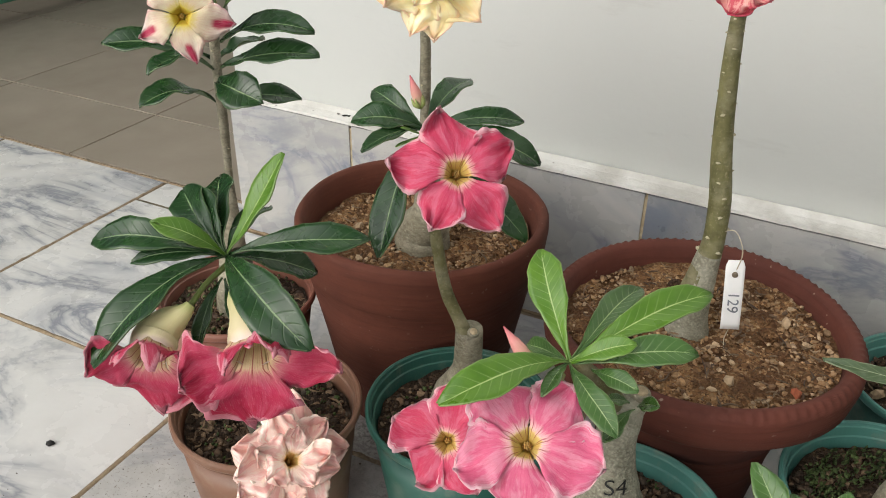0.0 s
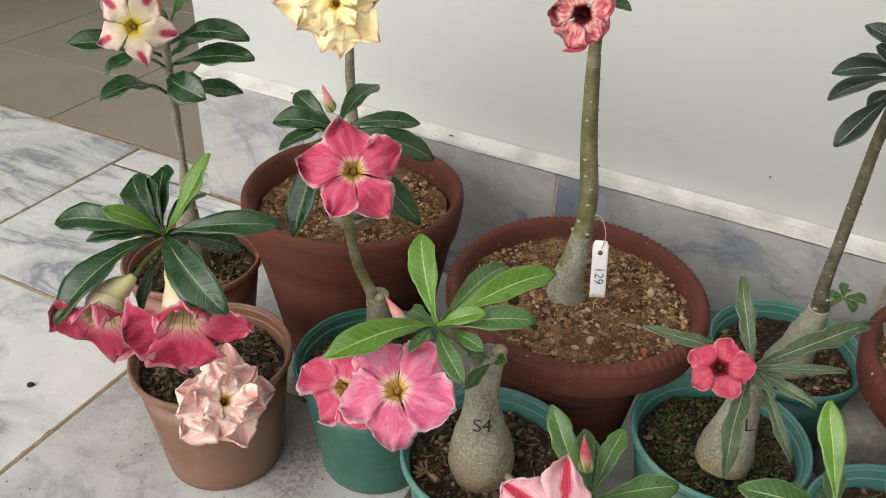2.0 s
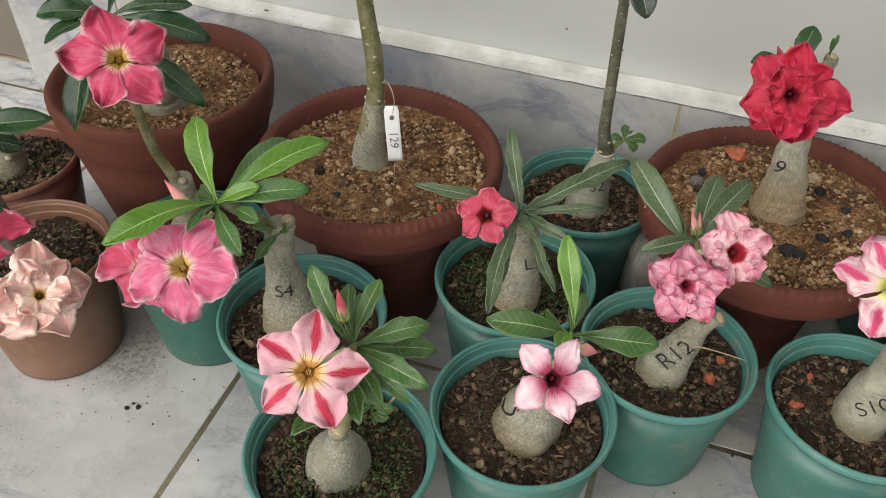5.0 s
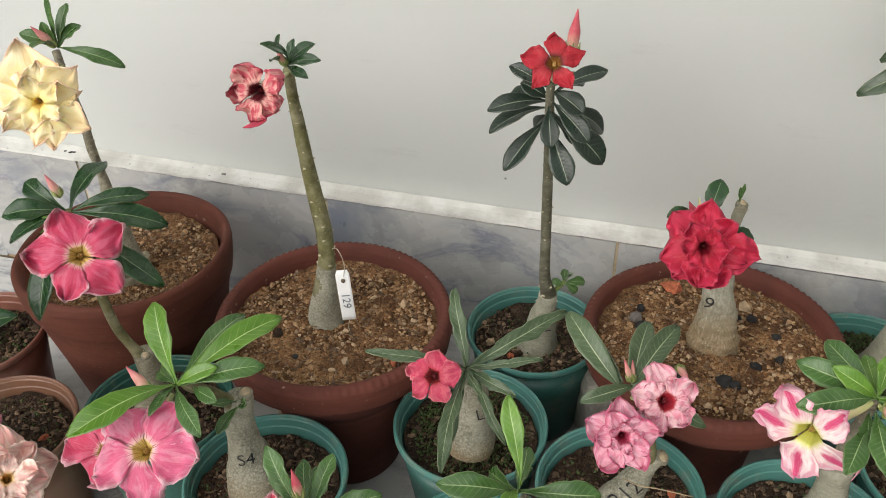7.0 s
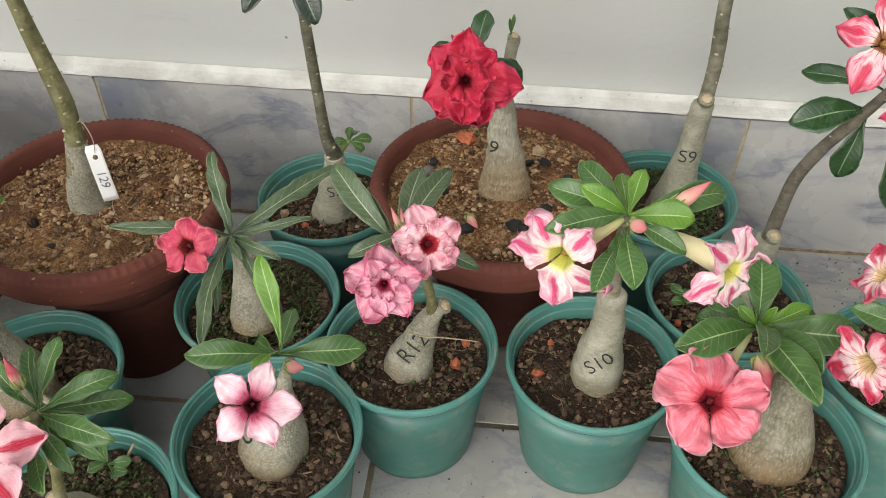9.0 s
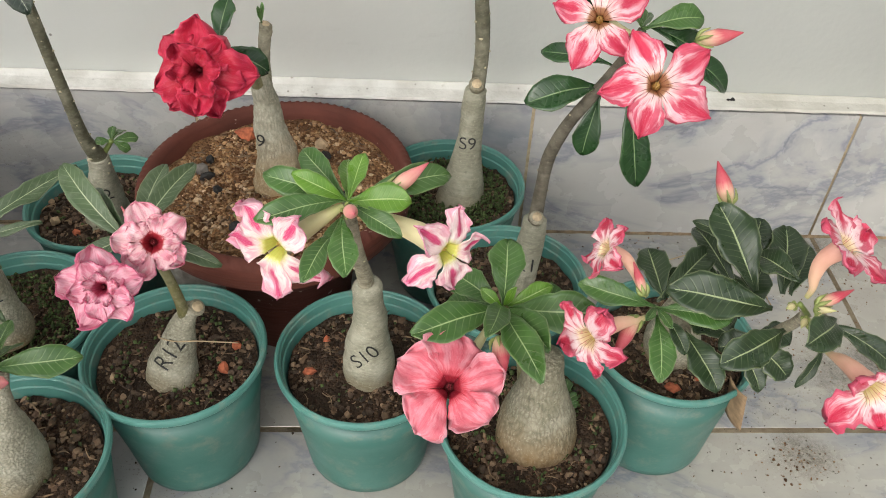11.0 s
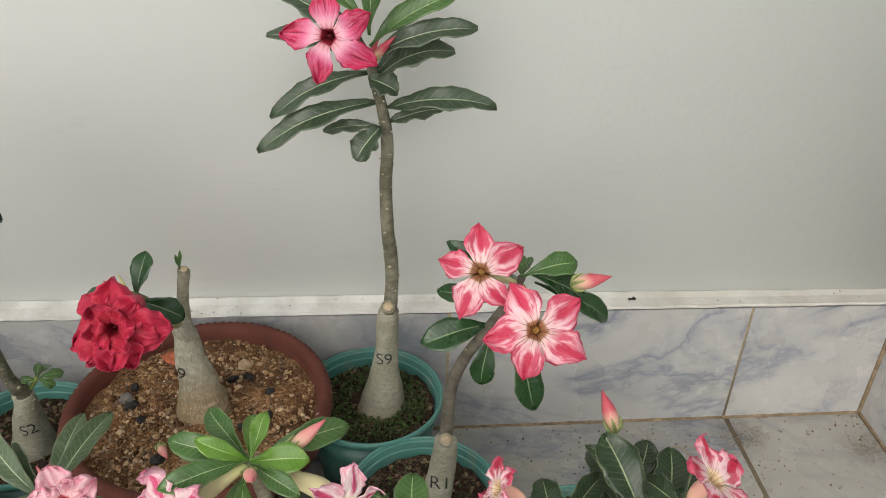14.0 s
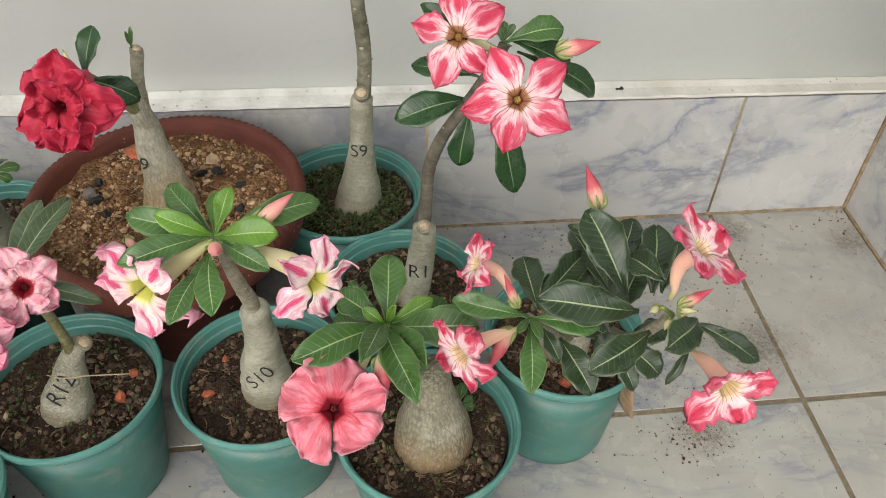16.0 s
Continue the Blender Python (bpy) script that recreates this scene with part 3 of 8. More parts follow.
    "bud_pink": run_skin("bud_pink", (0.0, (0.22, 0.26, 0.08)), (0.15, (0.46, 0.40, 0.22)), (0.4, (0.60, 0.30, 0.24)), (0.8, (0.56, 0.15, 0.17)), (1.0, (0.42, 0.06, 0.09)), streak=0.4), "throat_dark": run_skin("throat_dark", (0.0, (0.26, 0.015, 0.03)), (0.5, (0.12, 0.008, 0.014)), (1.0, (0.07, 0.005, 0.008)), lines=(0.35, 0.03, 0.05), count=10),
    "throat_gold": run_skin("throat_gold", (0.0, (0.72, 0.52, 0.16)), (0.5, (0.62, 0.42, 0.10)), (1.0, (0.50, 0.32, 0.08)), lines=(0.36, 0.12, 0.04), count=10), "throat_lime": run_skin("throat_lime", (0.0, (0.66, 0.62, 0.22)), (0.5, (0.56, 0.56, 0.12)), (1.0, (0.42, 0.46, 0.08))),
}
P = {
    # throat, mouth rim and blade of each kind of flower
    "pink": petal_skin("petal_pink", ((0.0, (0.52, 0.38, 0.08)), (0.22, (0.66, 0.50, 0.16)), (0.27, (0.74, 0.46, 0.42)), (0.36, (0.60, 0.062, 0.14)), (0.8, (0.60, 0.052, 0.125))), None, ((0.66, 0.17, 0.26), 0.6, 2.0), ((0.80, 0.60, 0.62), 0.7)),
    "pink_soft": petal_skin("petal_pink_soft", ((0.0, (0.54, 0.40, 0.08)), (0.22, (0.68, 0.54, 0.18)), (0.28, (0.74, 0.50, 0.48)), (0.40, (0.63, 0.115, 0.225)), (0.8, (0.64, 0.13, 0.245))), None, ((0.71, 0.32, 0.41), 0.6, 2.0), ((0.80, 0.62, 0.64), 0.7)),
    "magenta": petal_skin("petal_magenta", ((0.0, (0.50, 0.42, 0.16)), (0.24, (0.66, 0.54, 0.32)), (0.34, (0.60, 0.20, 0.22)), (0.46, (0.50, 0.032, 0.095)), (0.85, (0.42, 0.017, 0.062))), None, ((0.56, 0.10, 0.17), 0.45, 1.7), ((0.70, 0.40, 0.44), 0.6)),
    "star": petal_skin("petal_cream_star", ((0.0, (0.58, 0.42, 0.03)), (0.24, (0.66, 0.56, 0.06)), (0.42, (0.76, 0.70, 0.44)), (0.9, (0.78, 0.68, 0.62))), ((0.46, 0.014, 0.075), 0.46, 0.54, 0.8), None, ((0.70, 0.36, 0.40), 0.4), None),
    "butter": petal_skin("petal_butter", ((0.0, (0.84, 0.62, 0.14)), (0.3, (0.96, 0.86, 0.36)), (0.7, (0.96, 0.88, 0.52)), (0.95, (0.96, 0.84, 0.62))), None, ((0.95, 0.90, 0.66), 0.5, 1.6), ((0.84, 0.45, 0.40), 0.40), None, (0.97, 0.90, 0.78), (0.95, 0.90, 0.64), (1.0, 0.96, 0.94)),
    "peach": petal_skin("petal_peach", ((0.0, (0.46, 0.24, 0.03)), (0.20, (0.74, 0.52, 0.16)), (0.36, (0.98, 0.86, 0.74)), (1.0, (0.97, 0.74, 0.68))), None, ((0.80, 0.36, 0.34), 0.55, 1.8), ((0.96, 0.82, 0.70), 0.5), None, (0.95, 0.80, 0.78), (0.96, 0.82, 0.74), (1.0, 0.96, 0.95)),
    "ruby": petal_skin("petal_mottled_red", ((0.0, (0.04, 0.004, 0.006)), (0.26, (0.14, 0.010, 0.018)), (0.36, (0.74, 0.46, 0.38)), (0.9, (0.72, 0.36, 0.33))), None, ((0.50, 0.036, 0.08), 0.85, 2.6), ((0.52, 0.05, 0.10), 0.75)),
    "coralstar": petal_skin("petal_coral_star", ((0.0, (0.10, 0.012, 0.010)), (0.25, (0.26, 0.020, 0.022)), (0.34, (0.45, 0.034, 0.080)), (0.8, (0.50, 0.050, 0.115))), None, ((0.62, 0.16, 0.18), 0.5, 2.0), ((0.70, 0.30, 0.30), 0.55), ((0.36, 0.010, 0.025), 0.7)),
    "scarlet": petal_skin("petal_scarlet", ((0.0, (0.50, 0.32, 0.07)), (0.12, (0.30, 0.14, 0.03)), (0.25, (0.10, 0.008, 0.006)), (0.36, (0.30, 0.009, 0.014)), (0.5, (0.38, 0.009, 0.022)), (1.0, (0.40, 0.011, 0.028))), None, ((0.52, 0.035, 0.045), 0.4, 1.6), ((0.54, 0.06, 0.07), 0.3), None),
    "rose": petal_skin("petal_red_rose", ((0.0, (0.14, 0.003, 0.008)), (0.5, (0.38, 0.006, 0.028)), (1.0, (0.50, 0.020, 0.065))), None, ((0.52, 0.026, 0.075), 0.6, 1.6), ((0.58, 0.06, 0.12), 0.4), None),
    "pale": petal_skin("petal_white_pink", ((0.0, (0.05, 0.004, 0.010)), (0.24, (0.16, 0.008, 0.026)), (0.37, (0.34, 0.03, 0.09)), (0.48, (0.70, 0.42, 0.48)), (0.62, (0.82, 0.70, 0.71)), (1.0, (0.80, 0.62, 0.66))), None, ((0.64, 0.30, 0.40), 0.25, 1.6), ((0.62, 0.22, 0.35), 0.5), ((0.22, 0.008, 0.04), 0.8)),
    "candy": petal_skin("petal_candy", ((0.0, (0.36, 0.016, 0.05)), (0.25, (0.54, 0.10, 0.19)), (0.4, (0.75, 0.42, 0.49)), (1.0, (0.76, 0.44, 0.51))), None, ((0.60, 0.12, 0.23), 0.6, 1.7), ((0.56, 0.08, 0.19), 0.75)),
    "candy_pale": petal_skin("petal_candy_pale", ((0.0, (0.24, 0.010, 0.02)), (0.24, (0.40, 0.022, 0.04)), (0.33, (0.76, 0.52, 0.52)), (1.0, (0.77, 0.52, 0.55))), None, ((0.64, 0.20, 0.29), 0.7, 1.5), ((0.62, 0.18, 0.28), 0.5)),
    "limestar": petal_skin("petal_lime_star", ((0.0, (0.40, 0.45, 0.05)), (0.23, (0.60, 0.62, 0.14)), (0.36, (0.80, 0.74, 0.66)), (1.0, (0.78, 0.58, 0.63))), ((0.58, 0.05, 0.165), 0.30, 0.32, 0.7), ((0.62, 0.16, 0.28), 0.55, 2.4), ((0.68, 0.26, 0.37), 0.55), None),
    "striped": petal_skin("petal_striped", ((0.0, (0.36, 0.17, 0.06)), (0.2, (0.56, 0.34, 0.20)), (0.28, (0.76, 0.60, 0.56)), (0.5, (0.77, 0.52, 0.55)), (1.0, (0.58, 0.11, 0.18))), ((0.50, 0.026, 0.075), 0.40, 0.36, 0.8), ((0.54, 0.05, 0.11), 0.9, 1.8), ((0.54, 0.05, 0.11), 0.9), ((0.13, 0.015, 0.012), 0.95)),
    "redstripe": petal_skin("petal_red_stripe", ((0.0, (0.62, 0.38, 0.08)), (0.22, (0.74, 0.50, 0.16)), (0.30, (0.80, 0.64, 0.40)), (0.38, (0.77, 0.52, 0.52)), (1.0, (0.75, 0.45, 0.49))), ((0.52, 0.014, 0.055), 0.29, 0.25, 0.5), ((0.68, 0.28, 0.38), 0.3, 1.8), ((0.78, 0.60, 0.62), 0.3)),
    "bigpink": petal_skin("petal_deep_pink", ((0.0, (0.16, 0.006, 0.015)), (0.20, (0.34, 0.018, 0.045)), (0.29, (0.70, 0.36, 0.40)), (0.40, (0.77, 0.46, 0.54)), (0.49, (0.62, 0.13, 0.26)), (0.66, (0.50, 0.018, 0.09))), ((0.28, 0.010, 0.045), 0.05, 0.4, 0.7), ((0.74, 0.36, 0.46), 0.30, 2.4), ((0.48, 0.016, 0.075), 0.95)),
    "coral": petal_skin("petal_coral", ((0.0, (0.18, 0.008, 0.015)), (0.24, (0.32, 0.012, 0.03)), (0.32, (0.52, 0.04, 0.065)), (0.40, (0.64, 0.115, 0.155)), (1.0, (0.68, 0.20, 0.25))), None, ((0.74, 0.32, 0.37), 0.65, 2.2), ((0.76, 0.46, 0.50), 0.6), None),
    "flag": petal_skin("petal_white_red", ((0.0, (0.50, 0.42, 0.10)), (0.24, (0.74, 0.62, 0.40)), (0.38, (0.80, 0.68, 0.66)), (0.6, (0.78, 0.52, 0.55)), (0.95, (0.60, 0.16, 0.22))), ((0.48, 0.016, 0.06), 0.46, 0.50, 0.8), ((0.50, 0.03, 0.085), 0.85, 1.4), ((0.56, 0.08, 0.15), 0.75)),
}


# ---- building helpers ----
HOME = {}


def mesh_of(name, verts, faces, uvs=None, smooth=True):
    me = bpy.data.meshes.new(name)
    me.from_pydata([tuple(v) for v in verts], [], faces)
    if uvs is not None:
        layer = me.uv_layers.new(name="UVMap")
        for loop in me.loops:
            layer.data[loop.index].uv = uvs[loop.vertex_index]
    for poly in me.polygons:
        poly.use_smooth = smooth
    me.update()
    return me


def thing(name, at, label, category, group="", kind=""):
    """An empty at the base of a thing, under which its parts go."""
    ob = new(name)
    ob.empty_display_size = 0.02
    ob.location = at
    HOME[ob] = Vector(at)
    return tagged(ob, label, category, group, kind)


def part(name, data, material, parent, label="", kind="", smooth=True):
    """Links a bmesh, or (verts, faces, uvs), given in world metres, as one mesh object under a thing or a part."""
    if isinstance(data, bmesh.types.BMesh):
        me = bpy.data.meshes.new(name)
        data.to_mesh(me)
        data.free()
        for poly in me.polygons:
            poly.use_smooth = smooth
    else:
        me = mesh_of(name, *data[:3], smooth and (len(data) < 4 or data[3]))
    ob = new(name, me)
    if parent is not None:
        me.transform(Matrix.Translation(-HOME[parent]))
        ob.parent = parent
        HOME[ob] = HOME[parent]
    me.materials.append(material)
    return tagged(ob, label, "", "", kind)


def box(bm, lo, hi, bevel=0.0):
    made = bmesh.ops.create_cube(bm, size=1.0)["verts"]
    for v in made:
        v.co = Vector([l + (h - l) * (c + 0.5) for l, h, c in zip(lo, hi, v.co)])
    if bevel:
        edges = list({e for v in made for e in v.link_edges})
        bmesh.ops.bevel(bm, geom=edges, offset=bevel, segments=2, affect="EDGES", profile=0.6)
    return bm


def lathe(profile, at, seg=64, shape=None):
    """Turns (radius, height) pairs round the vertical through at. shape(angle, k, r, z) may bend a point."""
    verts, faces = [], []
    n = len(profile)
    for i in range(seg):
        a = 2 * math.pi * i / seg
        for k, (r, z) in enumerate(profile):
            if shape:
                r, z = shape(a, k, r, z)
            verts.append((at[0] + r * math.cos(a), at[1] + r * math.sin(a), at[2] + z))
    for i in range(seg):
        j = (i + 1) % seg
        for k in range(n - 1):
            faces.append((i * n + k, j * n + k, j * n + k + 1, i * n + k + 1))
    return verts, faces, None


def glide(points, steps):
    """A smooth line (Catmull-Rom) through points of any dimension."""
    pts = [np.array(p, float) for p in points]
    pts = [2 * pts[0] - pts[1], *pts, 2 * pts[-1] - pts[-2]]
    out = []
    for i in range(1, len(pts) - 2):
        a, b, c, d = pts[i - 1 : i + 3]
        for k in range(steps):
            t = k / steps
            out.append(0.5 * (2 * b + (c - a) * t + (2 * a - 5 * b + 4 * c - d) * t * t + (3 * b - a - 3 * c + d) * t**3))
    out.append(pts[-2])
    return out


def tube(points, seg=14, steps=6, rough=0.0, grain=60.0, rings=0.0, cap=True):
    """A round body along (x, y, z, radius) points. rough: uneven skin, as a share of the radius; rings: faint swellings."""
    line = glide(points, steps)
    verts, faces, uvs = [], [], []
    side = None
    for i, p in enumerate(line):
        c, r = Vector(p[:3]), max(p[3], 0.0002)
        ahead = Vector(line[min(i + 1, len(line) - 1)][:3]) - Vector(line[max(i - 1, 0)][:3])
        ahead.normalize()
        if side is None:
            side = ahead.orthogonal().normalized()
        side = (side - ahead * side.dot(ahead)).normalized()
        over = ahead.cross(side)
        for j in range(seg):
            a = 2 * math.pi * j / seg
            d = side * math.cos(a) + over * math.sin(a)
            k = r
            if rough:
                k *= 1 + rough * noise.noise((c + d * r) * grain) + 0.4 * rough * noise.noise((c + d * r) * grain * 3.1)
            if rings:
                k *= 1 + 1.6 * rings * noise.noise((i * 0.8, 0.4 * math.sin(a), 0.4 * math.cos(a)))
            verts.append(c + d * k)
            uvs.append((i / (len(line) - 1), j / seg))
    for i in range(len(line) - 1):
        for j in range(seg):
            m = (j + 1) % seg
            faces.append((i * seg + j, i * seg + m, (i + 1) * seg + m, (i + 1) * seg + j))
    if cap:
        faces.append(tuple(range(seg))[::-1])
        faces.append(tuple((len(line) - 1) * seg + j for j in range(seg)))
    return verts, faces, uvs


def sheet(place, nu, nv, thick):
    """A thin body from place(u, s), u in 0..1 and s in -1..1: two skins joined along the border."""
    top = [[Vector(place(i / nu, 2 * j / nv - 1)) for j in range(nv + 1)] for i in range(nu + 1)]
    verts, uvs, faces = [], [], []
    low = []
    for i in range(nu + 1):
        row = []
        for j in range(nv + 1):
            du = top[min(i + 1, nu)][j] - top[max(i - 1, 0)][j]
            dv = top[i][min(j + 1, nv)] - top[i][max(j - 1, 0)]
            nrm = du.cross(dv)
            if nrm.length < 1e-12:
                nrm = Vector((0, 0, 1))
            row.append(top[i][j] - nrm.normalized() * thick)
        low.append(row)
    w = nv + 1
    for grid in (top, low):
        for i in range(nu + 1):
            for j in range(w):
                verts.append(grid[i][j])
                uvs.append((i / nu, j / nv))
    size = (nu + 1) * w
    for i in range(nu):
        for j in range(nv):
            a = i * w + j
            faces.append((a, a + w, a + w + 1, a + 1))
            faces.append((size + a, size + a + 1, size + a + w + 1, size + a + w))
    ring = [j for j in range(w)] + [i * w + nv for i in range(1, nu + 1)] + [nu * w + j for j in range(nv - 1, -1, -1)] + [i * w for i in range(nu - 1, 0, -1)]
    for k, a in enumerate(ring):
        b = ring[(k + 1) % len(ring)]
        faces.append((a, b, size + b, size + a))
    return verts, faces, uvs


def joined(pieces):
    verts, faces = [], []
    for v, f, *_ in pieces:
        at = len(verts)
        verts += list(v)
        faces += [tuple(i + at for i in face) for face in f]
    return verts, faces, None


_ico = bmesh.new()
bmesh.ops.create_icosphere(_ico, subdivisions=1, radius=1.0)
ICO_V = [v.co.copy() for v in _ico.verts]
ICO_F = [tuple(v.index for v in f.verts) for f in _ico.faces]
_ico.free()


def lump(c, size, rnd, flat=0.7):
    """A small uneven stone."""
    turn = Euler([rnd.uniform(0, 6.3) for _ in range(3)]).to_matrix()
    s = Vector((rnd.uniform(0.7, 1.3), rnd.uniform(0.6, 1.1), rnd.uniform(0.5, 1.0)))
    out = []
    for v in ICO_V:
        p = turn @ Vector([a * b for a, b in zip(v, s)]) * (size * rnd.uniform(0.68, 1.22))
        out.append((c[0] + p.x, c[1] + p.y, c[2] + p.z * flat))
    return out, ICO_F


# ---- the place ----
WALL_TILT = math.atan(0.0115)


def wall_y(x):
    """The skirting's face along the long wall, which stands a touch askew."""
    return 0.017 - 0.0115 * x


def skirt_top(x):
    return 0.2125 - 0.0095 * x


LEFT, RIGHT, TALL = -0.332, 1.686, 2.9
STEP, FIRST = 0.403, 0.281          # tile pitch, and the place of one joint


ground = thing("ground", (0, 0, 0), "bare grey concrete ground round the terrace", "ground", kind="structure")
part("surface", box(bmesh.new(), (-150, -150, -0.4), (150, 150, -0.06)), M["concrete"], ground)
floor = part("floor", box(bmesh.new(), (-1.783, -2.334, -0.059), (RIGHT + 0.02, 0.094, -0.0006)), M["grout"], None)
tagged(floor, "white marble-look floor tiles with sandy brown joints", "floor", kind="structure")
HOME[floor] = Vector((0, 0, 0))
inner_floor = part("inner_floor", box(bmesh.new(), (-2.6, 0.094, -0.059), (LEFT + 0.3, 3.2, -0.006)), M["grout"], None)
tagged(inner_floor, "beige floor tiles in the shaded passage", "floor", kind="structure")
HOME[inner_floor] = Vector((0, 0, 0))


def slanted_box(x0, x1, y_front, y_back, z0, top, lift=0.0):
    """A slab along the long wall, whose front, back and top follow functions of x."""
    v = []
    for x in (x0, x1):
        v += [(x, y_front(x), z0), (x, y_back(x), z0), (x, y_back(x), top(x) + lift), (x, y_front(x), top(x))]
    f = [(0, 1, 2, 3), (7, 6, 5, 4), (0, 4, 5, 1), (1, 5, 6, 2), (2, 6, 7, 3), (3, 7, 4, 0)]
    bm = bmesh.new()
    vs = [bm.verts.new(p) for p in v]
    for q in f:
        bm.faces.new([vs[i] for i in q])
    bmesh.ops.recalc_face_normals(bm, faces=bm.faces)
    return bm


wall_north = part("wall_north", slanted_box(LEFT, RIGHT + 0.2, lambda x: wall_y(x) + 0.021, lambda x: wall_y(x) + 0.17, -0.05, lambda x: TALL), M["wall"], None)
tagged(wall_north, "smooth off-white painted wall with small dark specks", "wall", kind="structure")
HOME[wall_north] = Vector((0, 0, 0))
wall_east = part("wall_east", box(bmesh.new(), (RIGHT + 0.021, -0.95, -0.05), (RIGHT + 0.2, wall_y(RIGHT) + 0.02, 1.9)), M["wall"], None)
tagged(wall_east, "off-white painted side wall meeting the long wall", "wall", kind="structure")
HOME[wall_east] = Vector((0, 0, 0))
skirting = part("skirting", slanted_box(LEFT + 0.001, RIGHT, lambda x: wall_y(x) + 0.0014, lambda x: wall_y(x) + 0.0205, -0.003, lambda x: skirt_top(x) - 0.006), M["grout_wall"], None)
tagged(skirting, "tall marble tile skirting along the long wall", "skirting", kind="structure")
HOME[skirting] = Vector((0, 0, 0))
skirting_east = part("skirting_east", box(bmesh.new(), (RIGHT + 0.0014, -0.95, -0.003), (RIGHT + 0.0205, wall_y(RIGHT), 0.195)), M["grout_wall"], None)
tagged(skirting_east, "tall marble tile skirting along the side wall", "skirting", kind="structure")
HOME[skirting_east] = Vector((0, 0, 0))


def ledge_body():
    """The rough plaster strip on top of the skirting, sloping up to the wall, with an uneven front lip."""
    verts, faces = [], []
    n = 160
    for i in range(n + 1):
        x = LEFT + 0.002 + (RIGHT - LEFT - 0.002) * i / n
        wob = 0.0004 * noise.noise((x * 30, 0, 0)) + 0.0003 * noise.noise((x * 90, 3, 0))
        z, y = skirt_top(x) + 0.0006, wall_y(x)
        fade = 1 - 0.35 * max(0.0, (x - 1.1) / 0.6)
        verts += [(x, y - 0.0026 + 2.5 * wob, z + 1.5 * wob), (x, y - 0.0016 + 2 * wob, z + 0.0035 + wob), (x, y + 0.012, z + (0.0075 + wob) * fade), (x, y + 0.0206, z + (0.0125 + 1.5 * wob) * fade), (x, y + 0.0206, z)]
    for i in range(n):
        for k in range(5):
            a, b = i * 5 + k, i * 5 + (k + 1) % 5
            faces.append((a, a + 5, b + 5, b))
    faces += [(0, 1, 2, 3, 4), tuple(n * 5 + k for k in (4, 3, 2, 1, 0))]
    return verts, faces, None


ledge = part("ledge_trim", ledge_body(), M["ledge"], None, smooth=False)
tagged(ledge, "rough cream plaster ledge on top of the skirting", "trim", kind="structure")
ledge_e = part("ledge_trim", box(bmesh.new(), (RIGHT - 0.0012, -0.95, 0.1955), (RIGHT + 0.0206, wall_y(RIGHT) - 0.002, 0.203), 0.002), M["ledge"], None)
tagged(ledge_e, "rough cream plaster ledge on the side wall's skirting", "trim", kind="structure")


# unseen slab, added to hold back overhead light on floor and pots
sky_blocker = part("ceiling_terrace", box(bmesh.new(), (-0.75, -0.95, TALL + 0.002), (RIGHT + 0.2, 0.09, TALL + 0.12)), M["roof"], None)
tagged(sky_blocker, "unseen roof slab added to cut light from above", "ceiling", kind="structure")


# unseen wall, its height set so that low sun misses the passage
wall_west = part("wall_west", box(bmesh.new(), (-2.62, -2.6, -0.05), (-2.5, 0.093, 1.3)), M["roof"], None)
tagged(wall_west, "unseen plain wall added to keep sun off the passage", "wall", kind="structure")


# the passage behind the wall's end: added roof and walls to darken it, back wall, gate
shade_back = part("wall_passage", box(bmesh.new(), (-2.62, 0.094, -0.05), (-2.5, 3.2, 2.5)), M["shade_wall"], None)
tagged(shade_back, "near-black wall painted as the unlit space beyond the gate", "wall", kind="structure")
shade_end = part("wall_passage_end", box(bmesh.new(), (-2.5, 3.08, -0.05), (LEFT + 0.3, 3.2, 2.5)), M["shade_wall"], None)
tagged(shade_end, "near-black unseen wall painted as the unlit passage end", "wall", kind="structure")
shade_side = part("wall_passage_side", box(bmesh.new(), (LEFT + 0.02, 0.2, -0.05), (LEFT + 0.15, 3.08, 2.5)), M["roof"], None)
tagged(shade_side, "unseen plain wall added to close in the passage", "wall", kind="structure")
roof = part("ceiling", box(bmesh.new(), (-2.62, 0.1, 2.5), (LEFT + 0.3, 3.2, 2.62)), M["roof"], None)
tagged(roof, "unseen plain ceiling added to shade the passage", "ceiling", kind="structure")


def bar(a, b, w, d):
    """A flat bar from a to b, w wide in the gate's plane and d deep along x."""
    a, b = Vector(a), Vector(b)
    along = (b - a).normalized()
    out = Vector((1, 0, 0)) * d / 2
    across = along.cross(Vector((1, 0, 0))).normalized() * w / 2
    bm = bmesh.new()
    vs = [bm.verts.new(p + s * across + q * out) for p in (a, b) for s, q in ((-1, -1), (1, -1), (1, 1), (-1, 1))]
    for q in ((0, 1, 2, 3), (7, 6, 5, 4), (0, 4, 5, 1), (1, 5, 6, 2), (2, 6, 7, 3), (3, 7, 4, 0)):
        bm.faces.new([vs[i] for i in q])
    bmesh.ops.recalc_face_normals(bm, faces=bm.faces)
    bmesh.ops.bevel(bm, geom=list(bm.edges), offset=min(w, d) * 0.12, segments=1, affect="EDGES")
    return bm


